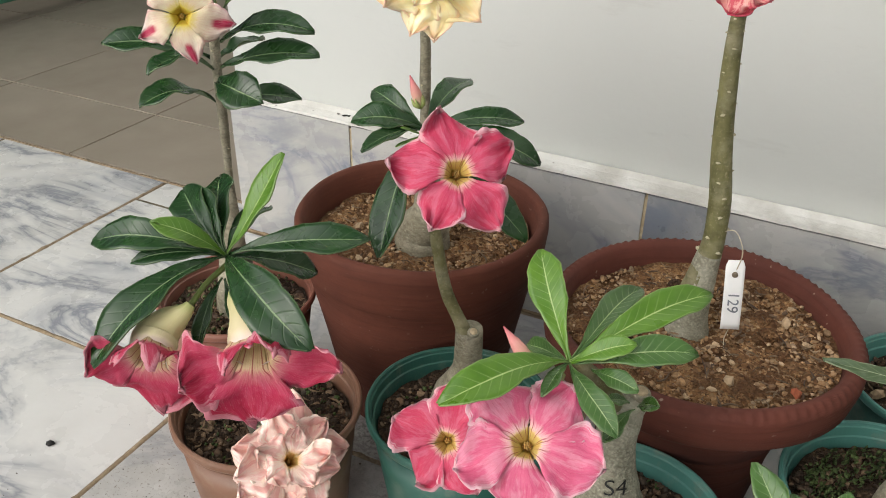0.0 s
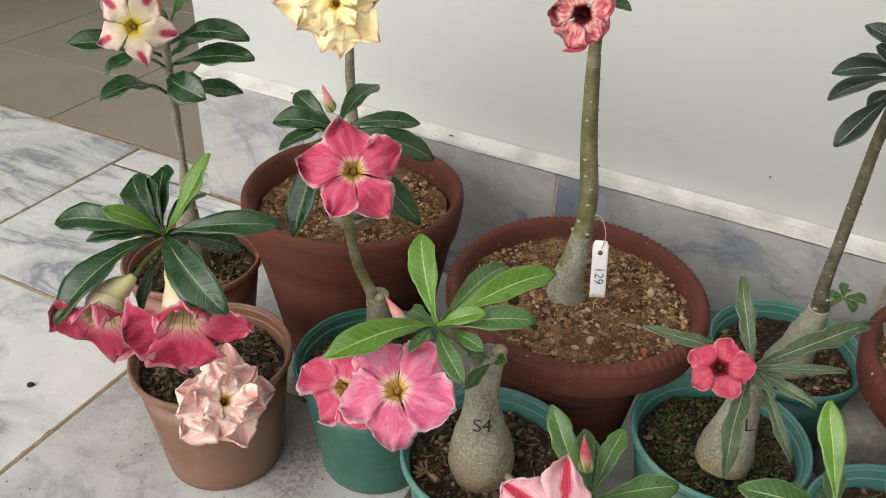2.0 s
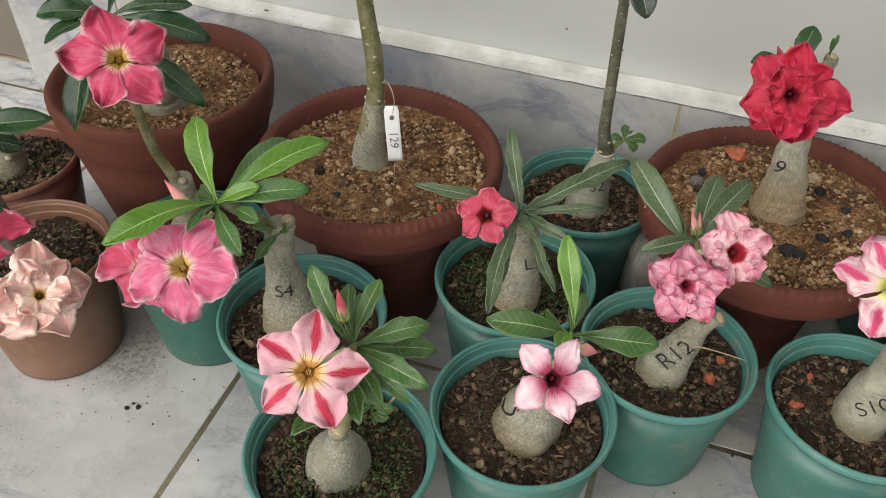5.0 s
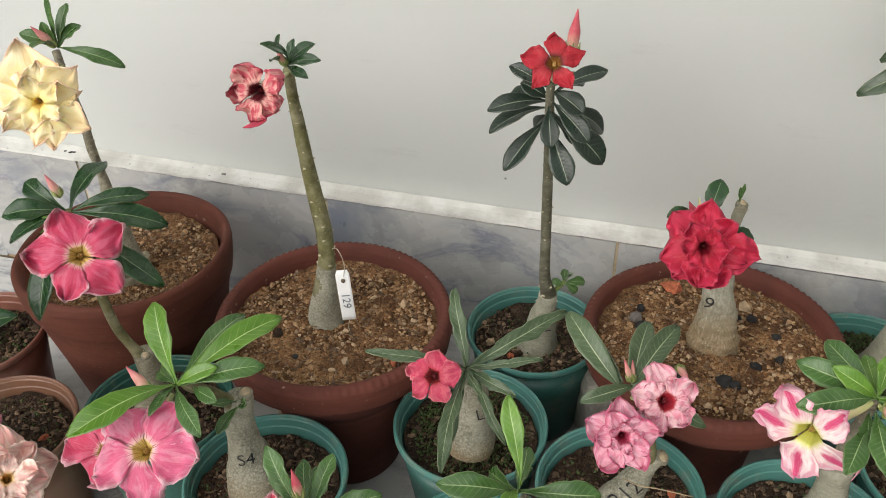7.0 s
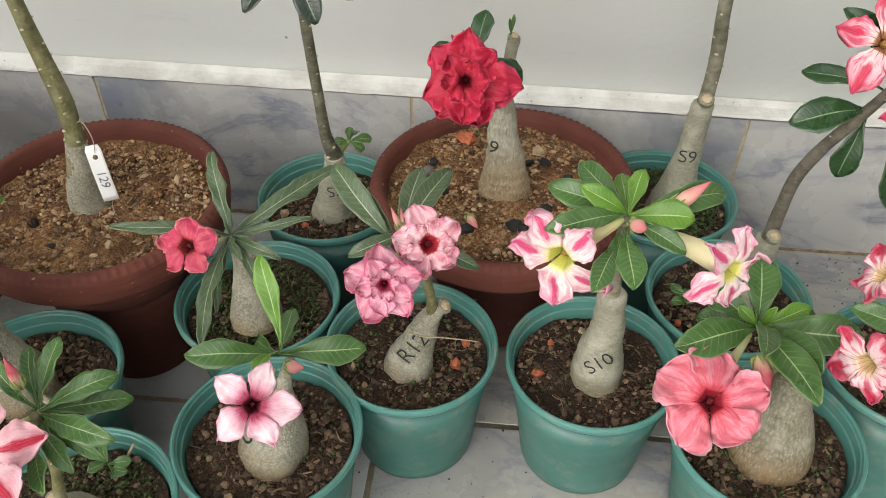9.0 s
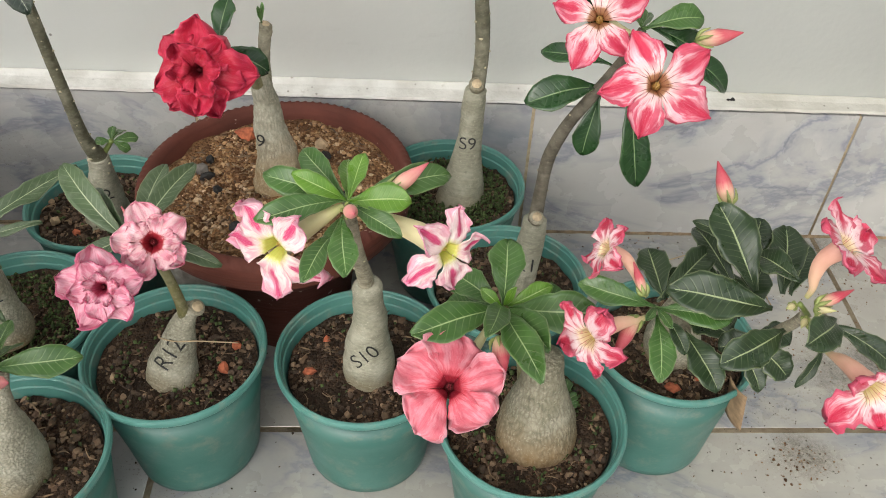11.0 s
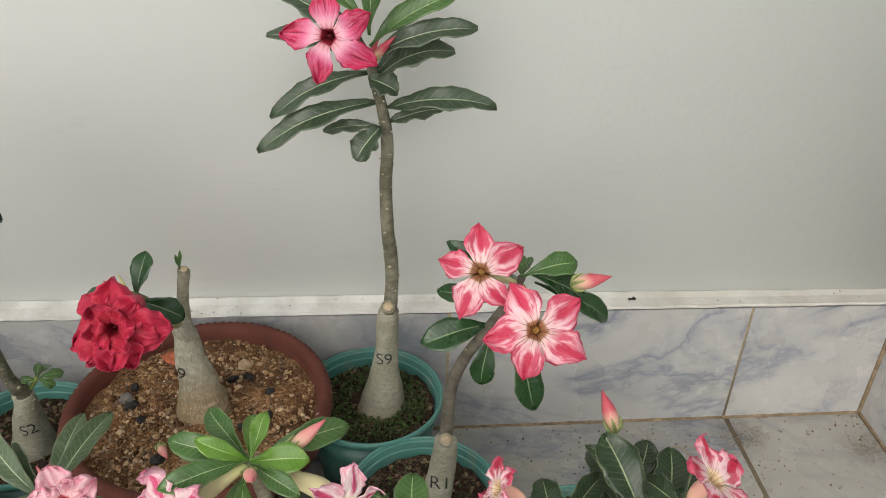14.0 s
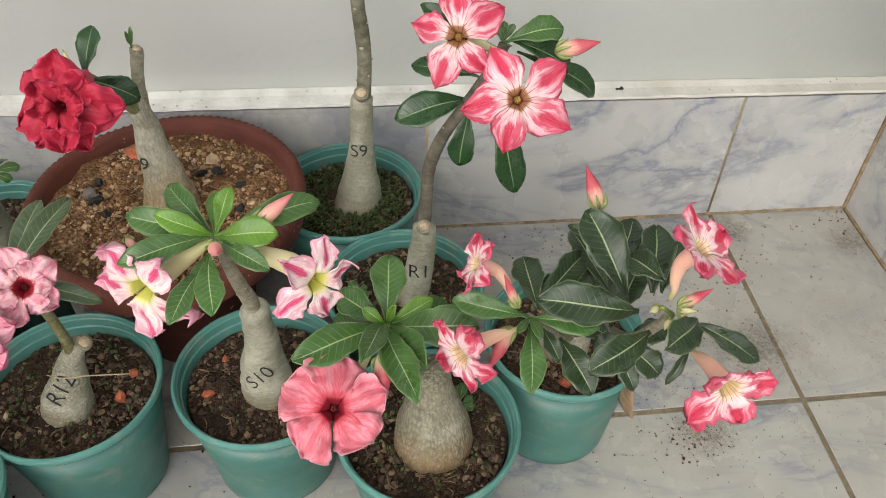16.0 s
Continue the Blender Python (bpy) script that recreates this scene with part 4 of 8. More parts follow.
GATE_X, GATE_A, GATE_B = -1.70, 0.12, 2.9
gate = thing("lattice_gate", (GATE_X, 0.5 * (GATE_A + GATE_B), 0), "green painted steel gate with a diagonal lattice", "gate")
for z, w in ((0.068, 0.046), (1.25, 0.05)):
    part("rail", bar((GATE_X, GATE_A, z), (GATE_X, GATE_B, z), w, 0.045), M["gate"], gate)
for y in (GATE_A, 0.5 * (GATE_A + GATE_B), GATE_B):
    part("post", bar((GATE_X, y, 0.0), (GATE_X, y, 1.27), 0.045, 0.04), M["gate"], gate)
_k = 0
y = GATE_A - 0.55
while y < GATE_B:
    for sign in (1, -1):
        lo = Vector((GATE_X + 0.008 * sign, y if sign > 0 else y + 0.62, 0.10))
        hi = Vector((GATE_X + 0.008 * sign, y + 0.62 if sign > 0 else y, 1.24))
        d = hi - lo
        t0, t1 = 0.0, 1.0
        for edge, up in ((GATE_A, 1), (GATE_B, -1)):
            t = (edge - lo.y) / d.y
            if (d.y > 0) == (up > 0):
                t0 = max(t0, t)
            else:
                t1 = min(t1, t)
        if t1 - t0 > 0.05:
            part("lattice_bar", bar(lo + d * t0, lo + d * t1, 0.030, 0.008), M["gate"], gate)
    y += 0.135


# ---- pots ----
def soil_disc(c, radius, z, seed, hollow=0.0):
    """An uneven bed of soil, with grains worked into it."""
    verts, faces = [], []
    rings, seg = 26, 72
    verts.append((c[0], c[1], z + 0.004 * noise.noise((seed, 0, 0))))
    for i in range(1, rings + 1):
        r = radius * i / rings
        for j in range(seg):
            a = 2 * math.pi * j / seg
            x, y = r * math.cos(a), r * math.sin(a)
            h = 0.0065 * noise.noise((x * 22 + seed * 3.1, y * 22, 0)) + 0.0045 * noise.noise((x * 75, y * 75, seed)) + 0.002 * noise.noise((x * 240, y * 240, seed)) - hollow * (1 - (r / radius) ** 2)
            verts.append((c[0] + x, c[1] + y, z + h))
    for j in range(seg):
        faces.append((0, 1 + j, 1 + (j + 1) % seg))
    for i in range(rings - 1):
        for j in range(seg):
            a, b = 1 + i * seg + j, 1 + i * seg + (j + 1) % seg
            faces.append((a, a + seg, b + seg, b))
    return verts, faces, None


def scatter(c, radius, z, rnd, count, small, large, squash=0.7):
    out = []
    for _ in range(count):
        r, a = radius * math.sqrt(rnd.random()), rnd.uniform(0, 6.283)
        s = small + (large - small) * rnd.random() ** 2.2
        out.append(lump((c[0] + r * math.cos(a), c[1] + r * math.sin(a), z + s * 0.15 + 0.002 * noise.noise((r * 40, a, 1))), s, rnd, squash))
    return joined(out)


def fill(pot, c, radius, z, seed, sandy, extras=()):
    rnd = random.Random(seed)
    part("soil", soil_disc(c, radius, z, seed), M["soil_sand" if sandy else "soil"], pot, "dry sandy potting mix" if sandy else "dark damp potting soil")
    k = (radius / 0.08) ** 2
    if sandy:
        part("gravel", scatter(c, radius * 0.97, z, rnd, int(1300 * k), 0.0009, 0.0040), M["grit_sand"], pot, "loose sandy gravel", "stuff", False)
    else:
        part("gravel", scatter(c, radius * 0.97, z, rnd, int(1100 * k), 0.0010, 0.0046), M["grit"], pot, "dark soil crumbs and grit", "stuff", False)
    part("loose_soil", scatter(c, radius * 0.93, z, rnd, int((95 if sandy else 60) * k), 0.0022, 0.0075, 0.6), M["soil_sand" if sandy else "soil"], pot, "crumbled clods of soil", "stuff", False)
    strands = []
    for _ in range(int(70 * k)):
        rr, a, turn, long = radius * 0.92 * math.sqrt(rnd.random()), rnd.uniform(0, 6.283), rnd.uniform(0, 6.283), rnd.uniform(0.004, 0.016)
        p, d = Vector((c[0] + rr * math.cos(a), c[1] + rr * math.sin(a), z + 0.004)), Vector((math.cos(turn), math.sin(turn), rnd.uniform(-0.25, 0.3)))
        bow = Vector((-d.y, d.x, 0.4)) * rnd.uniform(-0.003, 0.003)
        w = rnd.uniform(0.0003, 0.0011)
        strands.append(tube([(*(p - d * long / 2), w * 0.5), (*(p + bow), w), (*(p + d * long / 2), w * 0.3)], 4, 2))
    part("fibre", joined(strands), M["fibre"], pot, "dry root fibres and bark chips", "stuff", False)
    for name, mat, a, r, size in extras:
        a = radians(a)
        v, f = lump((c[0] + r * radius * math.cos(a), c[1] + r * radius * math.sin(a), z + size * 0.35), size, rnd, 0.8)
        part(name, (v, f, None), M[mat], pot, smooth=False)


def green_pot(x, y, seed, top=0.147, rim=0.0838, mat="green", label="", extras=(), moss=0, base=0.061, depth=0.022):
    """A thin plastic nursery pot with a rolled, stepped rim."""
    pot = thing("plant_pot", (x, y, 0), label or "green plastic nursery pot with soil standing on the tiles", "flower pot", "nursery pots")
    h, r = top, rim
    out = [(0.002, 0.004), (base - 0.008, 0.004), (base - 0.004, 0.0005), (base, 0.003), (base + 0.0012, 0.012)]
    body = [(base + (r - 0.0046 - base) * k, 0.012 + (h - 0.022) * k) for k in (0.33, 0.66, 1.0)]
    inner = [(r - 0.0062, h - 0.012), (base - 0.003, 0.010), (0.002, 0.008)]
    part("body", lathe(out + body + inner, (x, y, 0), 72), M[mat], pot)
    lip = [(r - 0.0042, h - 0.0112), (r - 0.0016, h - 0.0094), (r - 0.0002, h - 0.0070), (r, h - 0.0030), (r - 0.0010, h - 0.0006), (r - 0.0026, h), (r - 0.0040, h - 0.0010), (r - 0.0048, h - 0.0036), (r - 0.0058, h - 0.0046),
           (r - 0.0068, h - 0.0125), (r - 0.0082, h - 0.0136), (r - 0.0106, h - 0.0310), (r - 0.0096, h - 0.0310), (r - 0.0060, h - 0.0120), (r - 0.0042, h - 0.0112)]
    part("rim", lathe(lip, (x, y, 0), 120), M["green_rim" if mat == "green" else mat], pot, smooth=False)
    fill(pot, (x, y), r - 0.0110, h - depth, seed, False, extras)
    if moss:
        rnd = random.Random(seed + 99)
        bits = []
        for _ in range(moss):
            rr, a = (r - 0.02) * math.sqrt(rnd.uniform(0.15, 1)), rnd.uniform(0, 6.283)
            p = Vector((x + rr * math.cos(a), y + rr * math.sin(a), h - depth + rnd.uniform(0.001, 0.008)))
            d = Vector((rnd.uniform(-1, 1), rnd.uniform(-1, 1), rnd.uniform(0.2, 1))).normalized() * rnd.uniform(0.003, 0.0068)
            s = d.orthogonal().normalized() * rnd.uniform(0.0013, 0.0027)
            bits.append(([p, p + d * 0.5 + s, p + d, p + d * 0.5 - s, p + d * 0.5 + d.cross(s).normalized() * 0.0007], [(0, 1, 4), (1, 2, 4), (2, 3, 4), (3, 0, 4), (0, 3, 2, 1)]))
        part("moss", joined(bits), M["moss"], pot, "small green weeds creeping over the soil", "stuff")
    return pot


def tall_terracotta(x, y, seed):
    pot = thing("terracotta_pot", (x, y, 0), "tall plain reddish terracotta pot with a thick rim", "flower pot", "terracotta pots")
    h, r = 0.235, 0.131
    prof = [(0.002, 0.006), (0.078, 0.004), (0.084, 0.0), (0.088, 0.004), (0.096, 0.05), (0.107, 0.11), (0.116, 0.155), (0.1200, 0.172), (0.1225, 0.179), (0.1255, 0.186), (0.1290, 0.204), (0.1310, 0.222),
            (0.1305, 0.231), (0.1275, h), (0.1235, 0.2345), (0.1200, 0.230), (0.1165, 0.214), (0.112, 0.175), (0.09, 0.03), (0.002, 0.02)]
    part("body", lathe(prof, (x, y, 0), 96, lambda a, k, q, z: (q * (1 + 0.004 * math.sin(2 * a + 1) + 0.002 * math.sin(5 * a)), z + (0.0012 * math.sin(3 * a) if z > 0.15 else 0))), M["terra"], pot)
    fill(pot, (x, y), 0.112, 0.207, seed, True, (("pebble", "pebble", 200, 0.6, 0.006), ("pebble", "pebble", 250, 0.75, 0.005)))
    return pot


def bowl_pot(x, y, top, r, seed, extras):
    """A wide terracotta bowl with a rope-notched rim."""
    pot = thing("terracotta_bowl", (x, y, 0), "wide terracotta bowl with a rope-notched rim", "flower pot", "terracotta pots")
    h = top
    prof = [(0.002, 0.006), (0.056, 0.004), (0.062, 0.0), (0.065, 0.005), (0.072, 0.06), (0.080, 0.11), (r - 0.046, h - 0.082), (r - 0.033, h - 0.060), (r - 0.014, h - 0.046), (r - 0.010, h - 0.042), (r - 0.004, h - 0.036), (r - 0.002, h - 0.026),
            (r - 0.0005, h - 0.018), (r, h - 0.010), (r - 0.0002, h - 0.0078), (r - 0.0016, h - 0.0035), (r - 0.005, h), (r - 0.010, h - 0.0005), (r - 0.0145, h - 0.004), (r - 0.017, h - 0.012), (r - 0.019, h - 0.03), (0.07, 0.10), (0.002, 0.09)]

    def rope(a, k, q, z):
        wob = 1 + 0.006 * math.sin(2 * a + seed) + 0.003 * math.sin(5 * a + 2)
        if 12 <= k <= 17:
            f = max(0.0, math.sin(96 * a + 3.5 * (z - h) / 0.018)) ** 0.7
            amp = (0.0, 0.0, 0.0001, 0.0013, 0.0016, 0.0007)[k - 12]
            q -= amp * (1 - f)
            z -= amp * 0.35 * (1 - f)
        z += 0.002 * math.sin(2 * a + 0.7 * seed) if z > h * 0.6 else 0
        return q * wob, z

    part("body", lathe(prof, (x, y, 0), 504, rope), M["terra_bowl"], pot)
    fill(pot, (x, y), r - 0.0175, h - 0.020, seed, True, extras)
    return pot


green_pot(-0.072, -0.293, 11, mat="brown", label="dull brown plastic pot with mossy soil", moss=160)
green_pot(0.064, -0.420, 12, top=0.146, rim=0.084, mat="tan", label="light brown plastic pot with mossy soil", moss=120, base=0.064, extras=(("pebble", "brick_bit", 20, 0.6, 0.006), ("pebble", "pebble", 340, 0.7, 0.004)))
tall_terracotta(0.093, -0.184, 13)
# its own deeper green, darkened further by neighbours' shade put into the colour
green_pot(0.218, -0.346, 14, mat="green_deep", label="dark green plastic nursery pot with damp soil", moss=40)
bowl_pot(0.390, -0.229, 0.227, 0.134, 15, (("stone", "pebble", 300, 0.62, 0.009), ("pebble", "pebble", 290, 0.7, 0.006), ("charcoal", "char", 255, 0.6, 0.007), ("clod", "soil", 215, 0.55, 0.009), ("clod", "soil", 120, 0.6, 0.008), ("clod", "soil_sand", 20, 0.5, 0.010), ("pebble", "brick_bit", 330, 0.86, 0.006), ("pebble", "pebble", 60, 0.5, 0.005), ("pebble", "pebble", 35, 0.7, 0.006)))
green_pot(0.377, -0.404, 16, moss=30, extras=(("pebble", "brick_bit", 150, 0.7, 0.004),))
green_pot(0.562, -0.284, 17, moss=900, top=0.148)
green_pot(0.600, -0.112, 18, top=0.145, rim=0.083, moss=60, extras=(("pebble", "pebble", 200, 0.75, 0.008), ("pebble", "brick_bit", 240, 0.6, 0.007), ("pebble", "pebble", 320, 0.7, 0.005)))
bowl_pot(0.802, -0.142, 0.208, 0.142, 19, (("slate", "slate", 165, 0.7, 0.013), ("pebble", "pebble", 62, 0.66, 0.009), ("charcoal", "char", 60, 0.45, 0.008), ("charcoal", "char", 330, 0.45, 0.007), ("charcoal", "char", 245, 0.62, 0.011), ("charcoal", "char", 190, 0.5, 0.007),
                                           ("charcoal", "char", 20, 0.62, 0.007), ("shard", "brick_bit", 118, 0.8, 0.014), ("pebble", "pebble", 10, 0.8, 0.005), ("charcoal", "char", 100, 0.5, 0.006), ("charcoal", "char", 285, 0.5, 0.009), ("charcoal", "char", 292, 0.56, 0.008), ("charcoal", "char", 172, 0.62, 0.009), ("charcoal", "char", 152, 0.72, 0.007), ("charcoal", "char", 48, 0.55, 0.009), ("charcoal", "char", 352, 0.6, 0.006), ("pebble", "pebble", 270, 0.8, 0.006)))
green_pot(0.477, -0.535, 20, rim=0.083, moss=800)
green_pot(0.613, -0.442, 21, moss=50, extras=(("pebble", "pebble", 250, 0.85, 0.005),))
green_pot(0.726, -0.330, 22, moss=110, extras=(("pebble", "brick_bit", 350, 0.6, 0.008), ("pebble", "brick_bit", 20, 0.75, 0.006), ("pebble", "pebble", 200, 0.8, 0.005)))
green_pot(0.900, -0.331, 23, top=0.144, rim=0.083, moss=40, extras=(("pebble", "brick_bit", 190, 0.72, 0.008), ("pebble", "brick_bit", 140, 0.7, 0.005), ("pebble", "pebble", 100, 0.7, 0.005)))
green_pot(0.987, -0.078, 24, top=0.148, rim=0.086, moss=1500)
green_pot(1.040, -0.233, 25, top=0.146, rim=0.083, moss=120, extras=(("pebble", "brick_bit", 210, 0.8, 0.005), ("pebble", "pebble", 300, 0.7, 0.004)))
green_pot(1.049, -0.400, 26, top=0.142, moss=200, extras=(("pebble", "pebble", 355, 0.45, 0.005),))
green_pot(1.193, -0.312, 27, top=0.148, rim=0.080, moss=20, extras=(("pebble", "brick_bit", 260, 0.7, 0.008), ("pebble", "brick_bit", 300, 0.6, 0.006)))


# ---- plants ----
def unit(v):
    return Vector(v).normalized()


def leaf(plant, base, tip, width, arch, skin, roll=0.0, fold=0.22, wave=0.055, name="leaf"):
    """A leathery, spoon-shaped leaf from base to tip; arch bows it, as a share of its length."""
    base, tip = Vector(base), Vector(tip)
    chord = tip - base
    size = chord.length
    along = chord.normalized()
    light = Vector((-0.1, -0.62, 0.80))          # the blades turn to the open side
    up = light - along * light.dot(along)
    if up.length < 0.25:
        up += 0.5 * Vector((0, 0, 1)).cross(along)
    up = (up - along * up.dot(along)).normalized()
    side = along.cross(up)
    turn = Matrix.Rotation(radians(roll), 3, along)
    up, side = turn @ up, turn @ side
    ph = 17.0 * (base.x + base.y) + 31.0 * tip.z

    lean, full = (1.35, 0.5) if skin in ("leaf_dull", "leaf_grey") else (1.5, 0.62) if skin == "leaf_olive" else (1.85, 0.66)      # strap-shaped or spoon-shaped

    def place(u, s):
        w = 0.5 * width * max(0.11, math.sin(math.pi * min(0.985, u**lean)) ** full) if u > 0.02 else 0.055 * width
        w *= 1 + 0.9 * wave * math.sin(u * 19 + ph + (2.0 if s > 0 else 0.0)) + 0.5 * wave * math.sin(u * 41 + 2 * ph + (1.0 if s > 0 else 0.0))
        bow = arch * size * 4 * u * (1 - u)
        ripple = wave * width * math.sin(u * 15 + ph + s) * s * s
        lift = fold * w * (abs(s) ** 1.3) + ripple - 0.04 * width * (1 - abs(s)) ** 3
        bend = 0.05 * size * math.sin(u * 3 + ph) * u * (1 - u)
        return base + along * (u * size) + up * (bow + lift) + side * (s * w + bend)

    ob = part(name, sheet(place, 16, 8, 0.0010), M[skin], plant)
    ob.data.materials.append(M["leaf_under"])
    for k, poly in enumerate(ob.data.polygons):
        if k < 256 and k % 2 == 0:
            poly.material_index = 1
    return ob


def flower(plant, at, face, size, spin, skin, tube_to=None, throat="throat_gold", coat="tube_green", count=5, width=0.62, recurve=0.18, cup=0.34, ruffle=0.05, point=0.3,
           layers=((1.0, 0.0),), mouth=0.215, hand=1, wild=0.0, hood=0.0, label="", seed=0, back=0.9):
    """A trumpet flower: a swollen tube, a deep mouth, and petals that spring from its rim, each with its point to one side."""
    rnd = random.Random(int(seed * 1000 + abs(at[0]) * 7919))
    at, f = Vector(at), unit(face)
    e = Vector((0, 0, 1)) - f * f.z
    e = e.normalized() if e.length > 0.05 else f.orthogonal().normalized()
    s = e.cross(f)
    rim = mouth * size
    tail = Vector(tube_to) if tube_to is not None else at - f * size * back
    depth = (tail - at).length
    cup = min(cup, 0.40 * depth / size)
    swell = 1.0 if coat == "tube_cream" else 0.72
    bent = lambda k: (at - f * depth * k).lerp(at.lerp(tail, k), min(1.0, max(0.0, (k - 0.36) / 0.5)))
    pts = [(*(at - f * 0.05 * size), rim * 1.02), (*bent(0.2), rim * (0.5 + 0.66 * swell)), (*bent(0.42), rim * 1.14 * swell), (*bent(0.66), rim * 0.86 * swell), (*bent(0.84), rim * 0.50 * swell), (*tail, rim * 0.26)]
    body = part("flower", tube(pts, 20, 5, 0.04, 120, cap=False), M[coat], plant, label)
    HOME[body] = HOME[plant]
    cone = [(*(at - f * cup * 0.96 * size), rim * 0.37), (*(at - f * (cup + 0.07) * size), rim * 0.26), (*(at - f * (cup + 0.14) * size), rim * 0.05)]
    part("throat", tube(cone, 12, 3, cap=False), M[throat], body)
    for layer, (share, raise_by) in enumerate(layers):
        for k in range(count):
            a = radians(spin + 360.0 * k / count + (layer * 180.0 / count) + rnd.uniform(-9, 9) * (1 if len(layers) > 1 else 0.6))
            big = size * share * rnd.uniform(0.90, 1.06)
            tw, ph = rnd.uniform(0.02, 0.24) * hand, rnd.uniform(0, 6.28)
            drop, lean = recurve + rnd.uniform(-0.14, 0.2), hand * rnd.uniform(0.06, 0.20)
            crease, curl = rnd.choice((-0.10, 0.08, 0.16, 0.20)), rnd.uniform(-0.10, 0.16)
            broad = width * rnd.uniform(0.92, 1.1)
            pin = min(1.0, max(0.0, point + 0.22 + rnd.uniform(-0.12, 0.18)))
            a += radians(rnd.uniform(-22, 22)) * wild
            out = e * math.cos(a) - s * math.sin(a)
            over = f.cross(out)
            big *= 1 + wild * rnd.uniform(-0.2, 0.12)
            big *= 1 - hood * max(0.0, math.cos(a)) + 0.25 * hood * max(0.0, -math.cos(a))      # the upper petals shorter, bent forward
            drop += wild * rnd.uniform(-0.5, 0.35) - 0.8 * hood * max(0.0, math.cos(a))
            curl += wild * rnd.uniform(-0.3, 0.3)

            def place(u, q, out=out, over=over, big=big, tw=tw, ph=ph, drop=drop, lean=lean, crease=crease, curl=curl, raise_by=raise_by, broad=broad, pin=pin):
                ring = 1.04 * math.tan(math.pi / count)
                if u < 0.2:                                  # the wall of the mouth
                    k = u / 0.2
                    r = rim * (0.34 + 0.66 * k**0.75)
                    return at + out * r + f * (-cup * size * (1 - k) ** 1.15 + raise_by * size * 0.3 * k) + over * (q * ring * r)
                t = (u - 0.2) / 0.8
                r = rim + (big - rim) * t
                full = 0.60 * broad * big
                k = min(1.0, t / 0.50)
                w = ring * rim + (full - ring * rim) * (k * k * (3 - 2 * k)) ** 0.75
                if t > 0.52:
                    z = (t - 0.52) / 0.48
                    w *= max(0.012, (1 - pin) * max(0.0, 1 - z**2.7) ** 0.55 + pin * max(0.0, 1 - z) ** 0.82)
                w = min(w, (1.16 if len(layers) == 1 else 1.3) * math.tan(math.pi / count) * r)
                w *= 1 + 0.10 * noise.noise((t * 7, 3 * (q > 0), ph)) + 0.05 * noise.noise((t * 22, 3 * (q > 0), ph))
                reach = r - big * 0.05 * q * q * t
                h = 0.035 * size * math.sin(math.pi * min(1, t * 1.5)) - drop * size * 0.6 * t * t + raise_by * size * (0.3 + 0.7 * t)
                h += (crease * abs(q) + tw * q) * w * min(1.0, 1.6 * t) + curl * size * t * max(0.0, q * hand) ** 3
                h += (0.012 + 0.13 * ruffle) * size * min(1.0, 2 * t) * abs(q) ** 3 * math.sin(26.0 * t + 2 * ph + 3 * (q > 0))
                h += ruffle * size * t * abs(q) ** 1.4 * math.sin(4.5 * q + 8.0 * t + ph) + 0.4 * ruffle * size * t**2 * math.sin(11 * q + 2 * ph)
                h += ((0.10 + 0.25 * wild) * size * t * noise.noise((t * 2.2 + ph, q * 1.5, ph * 3)) + 0.035 * size * t * noise.noise((t * 3.5, q * 5.5 + ph, ph * 5)))
                return at + out * reach + f * h + over * (q * w + lean * big * t**1.7)

            part("petal", sheet(place, 26, 12, 0.0006), P[skin], body)
    tuft = []
    for k in range(5):
        a = radians(72 * k + 20 + spin)
        out = e * math.cos(a) - s * math.sin(a)
        tuft.append(tube([(*(at - f * size * cup + out * rim * 0.18), 0.0007), (*(at - f * size * cup * 0.7 + out * rim * 0.15), 0.0006), (*(at - f * size * cup * 0.4 + out * rim * 0.18 + e * 0.0010), 0.0002)], 5, 3))
    part("stamen_tuft", joined(tuft), M["throat_dark" if throat == "throat_dark" else "anther"], body, kind="stuff")
    return body


def bud(plant, base, tip, width, skin="bud_red", name="bud"):
    base, tip = Vector(base), Vector(tip)
    pts = [(*base, width * 0.22), (*base.lerp(tip, 0.25), width * 0.42), (*base.lerp(tip, 0.5), width * 0.45), (*base.lerp(tip, 0.8), width * 0.21), (*tip, 0.0004)]
    v, f, uv = tube(pts, 12, 4, rough=0.06, grain=200)
    axis = (tip - base).normalized()
    side = axis.orthogonal().normalized()
    over = axis.cross(side)
    ob = part(name, (v, f, uv), M[skin], plant)
    sep = [tube([(*base, 0.0014), (*(base.lerp(tip, 0.12) + (side * math.cos(k) + over * math.sin(k)) * width * 0.45), 0.0017), (*(base.lerp(tip, 0.34) + (side * math.cos(k) + over * math.sin(k)) * width * 0.56), 0.0003)], 5, 3) for k in (0.3, 1.55, 2.8, 4.1, 5.3)]
    part("calyx", joined(sep), M["calyx"], ob, kind="stuff")
    return ob


def stem(plant, points, skin, name="stem", rough=0.06, scars=0, seed=0, seg=16, rings=0.0, grain=45.0, steps=8, scar_from=0.1):
    ob = part(name, tube(points, seg, steps, rough, grain, rings), M[skin], plant)
    if scars:
        rnd = random.Random(seed)
        line = glide(points, 12)
        bits = []
        for k in range(scars):
            p = line[int(len(line) * (scar_from + (0.97 - scar_from) * (k + rnd.random() * 0.6) / scars))]
            a = k * 2.4 + rnd.random()
            d = Vector((math.cos(a), math.sin(a), 0))
            bits.append(lump(Vector(p[:3]) + d * p[3] * 0.95, max(0.0015, p[3] * 0.34), rnd, 0.55))
        part("scarring", joined(bits), M["scar"], ob, kind="stuff")
    return ob


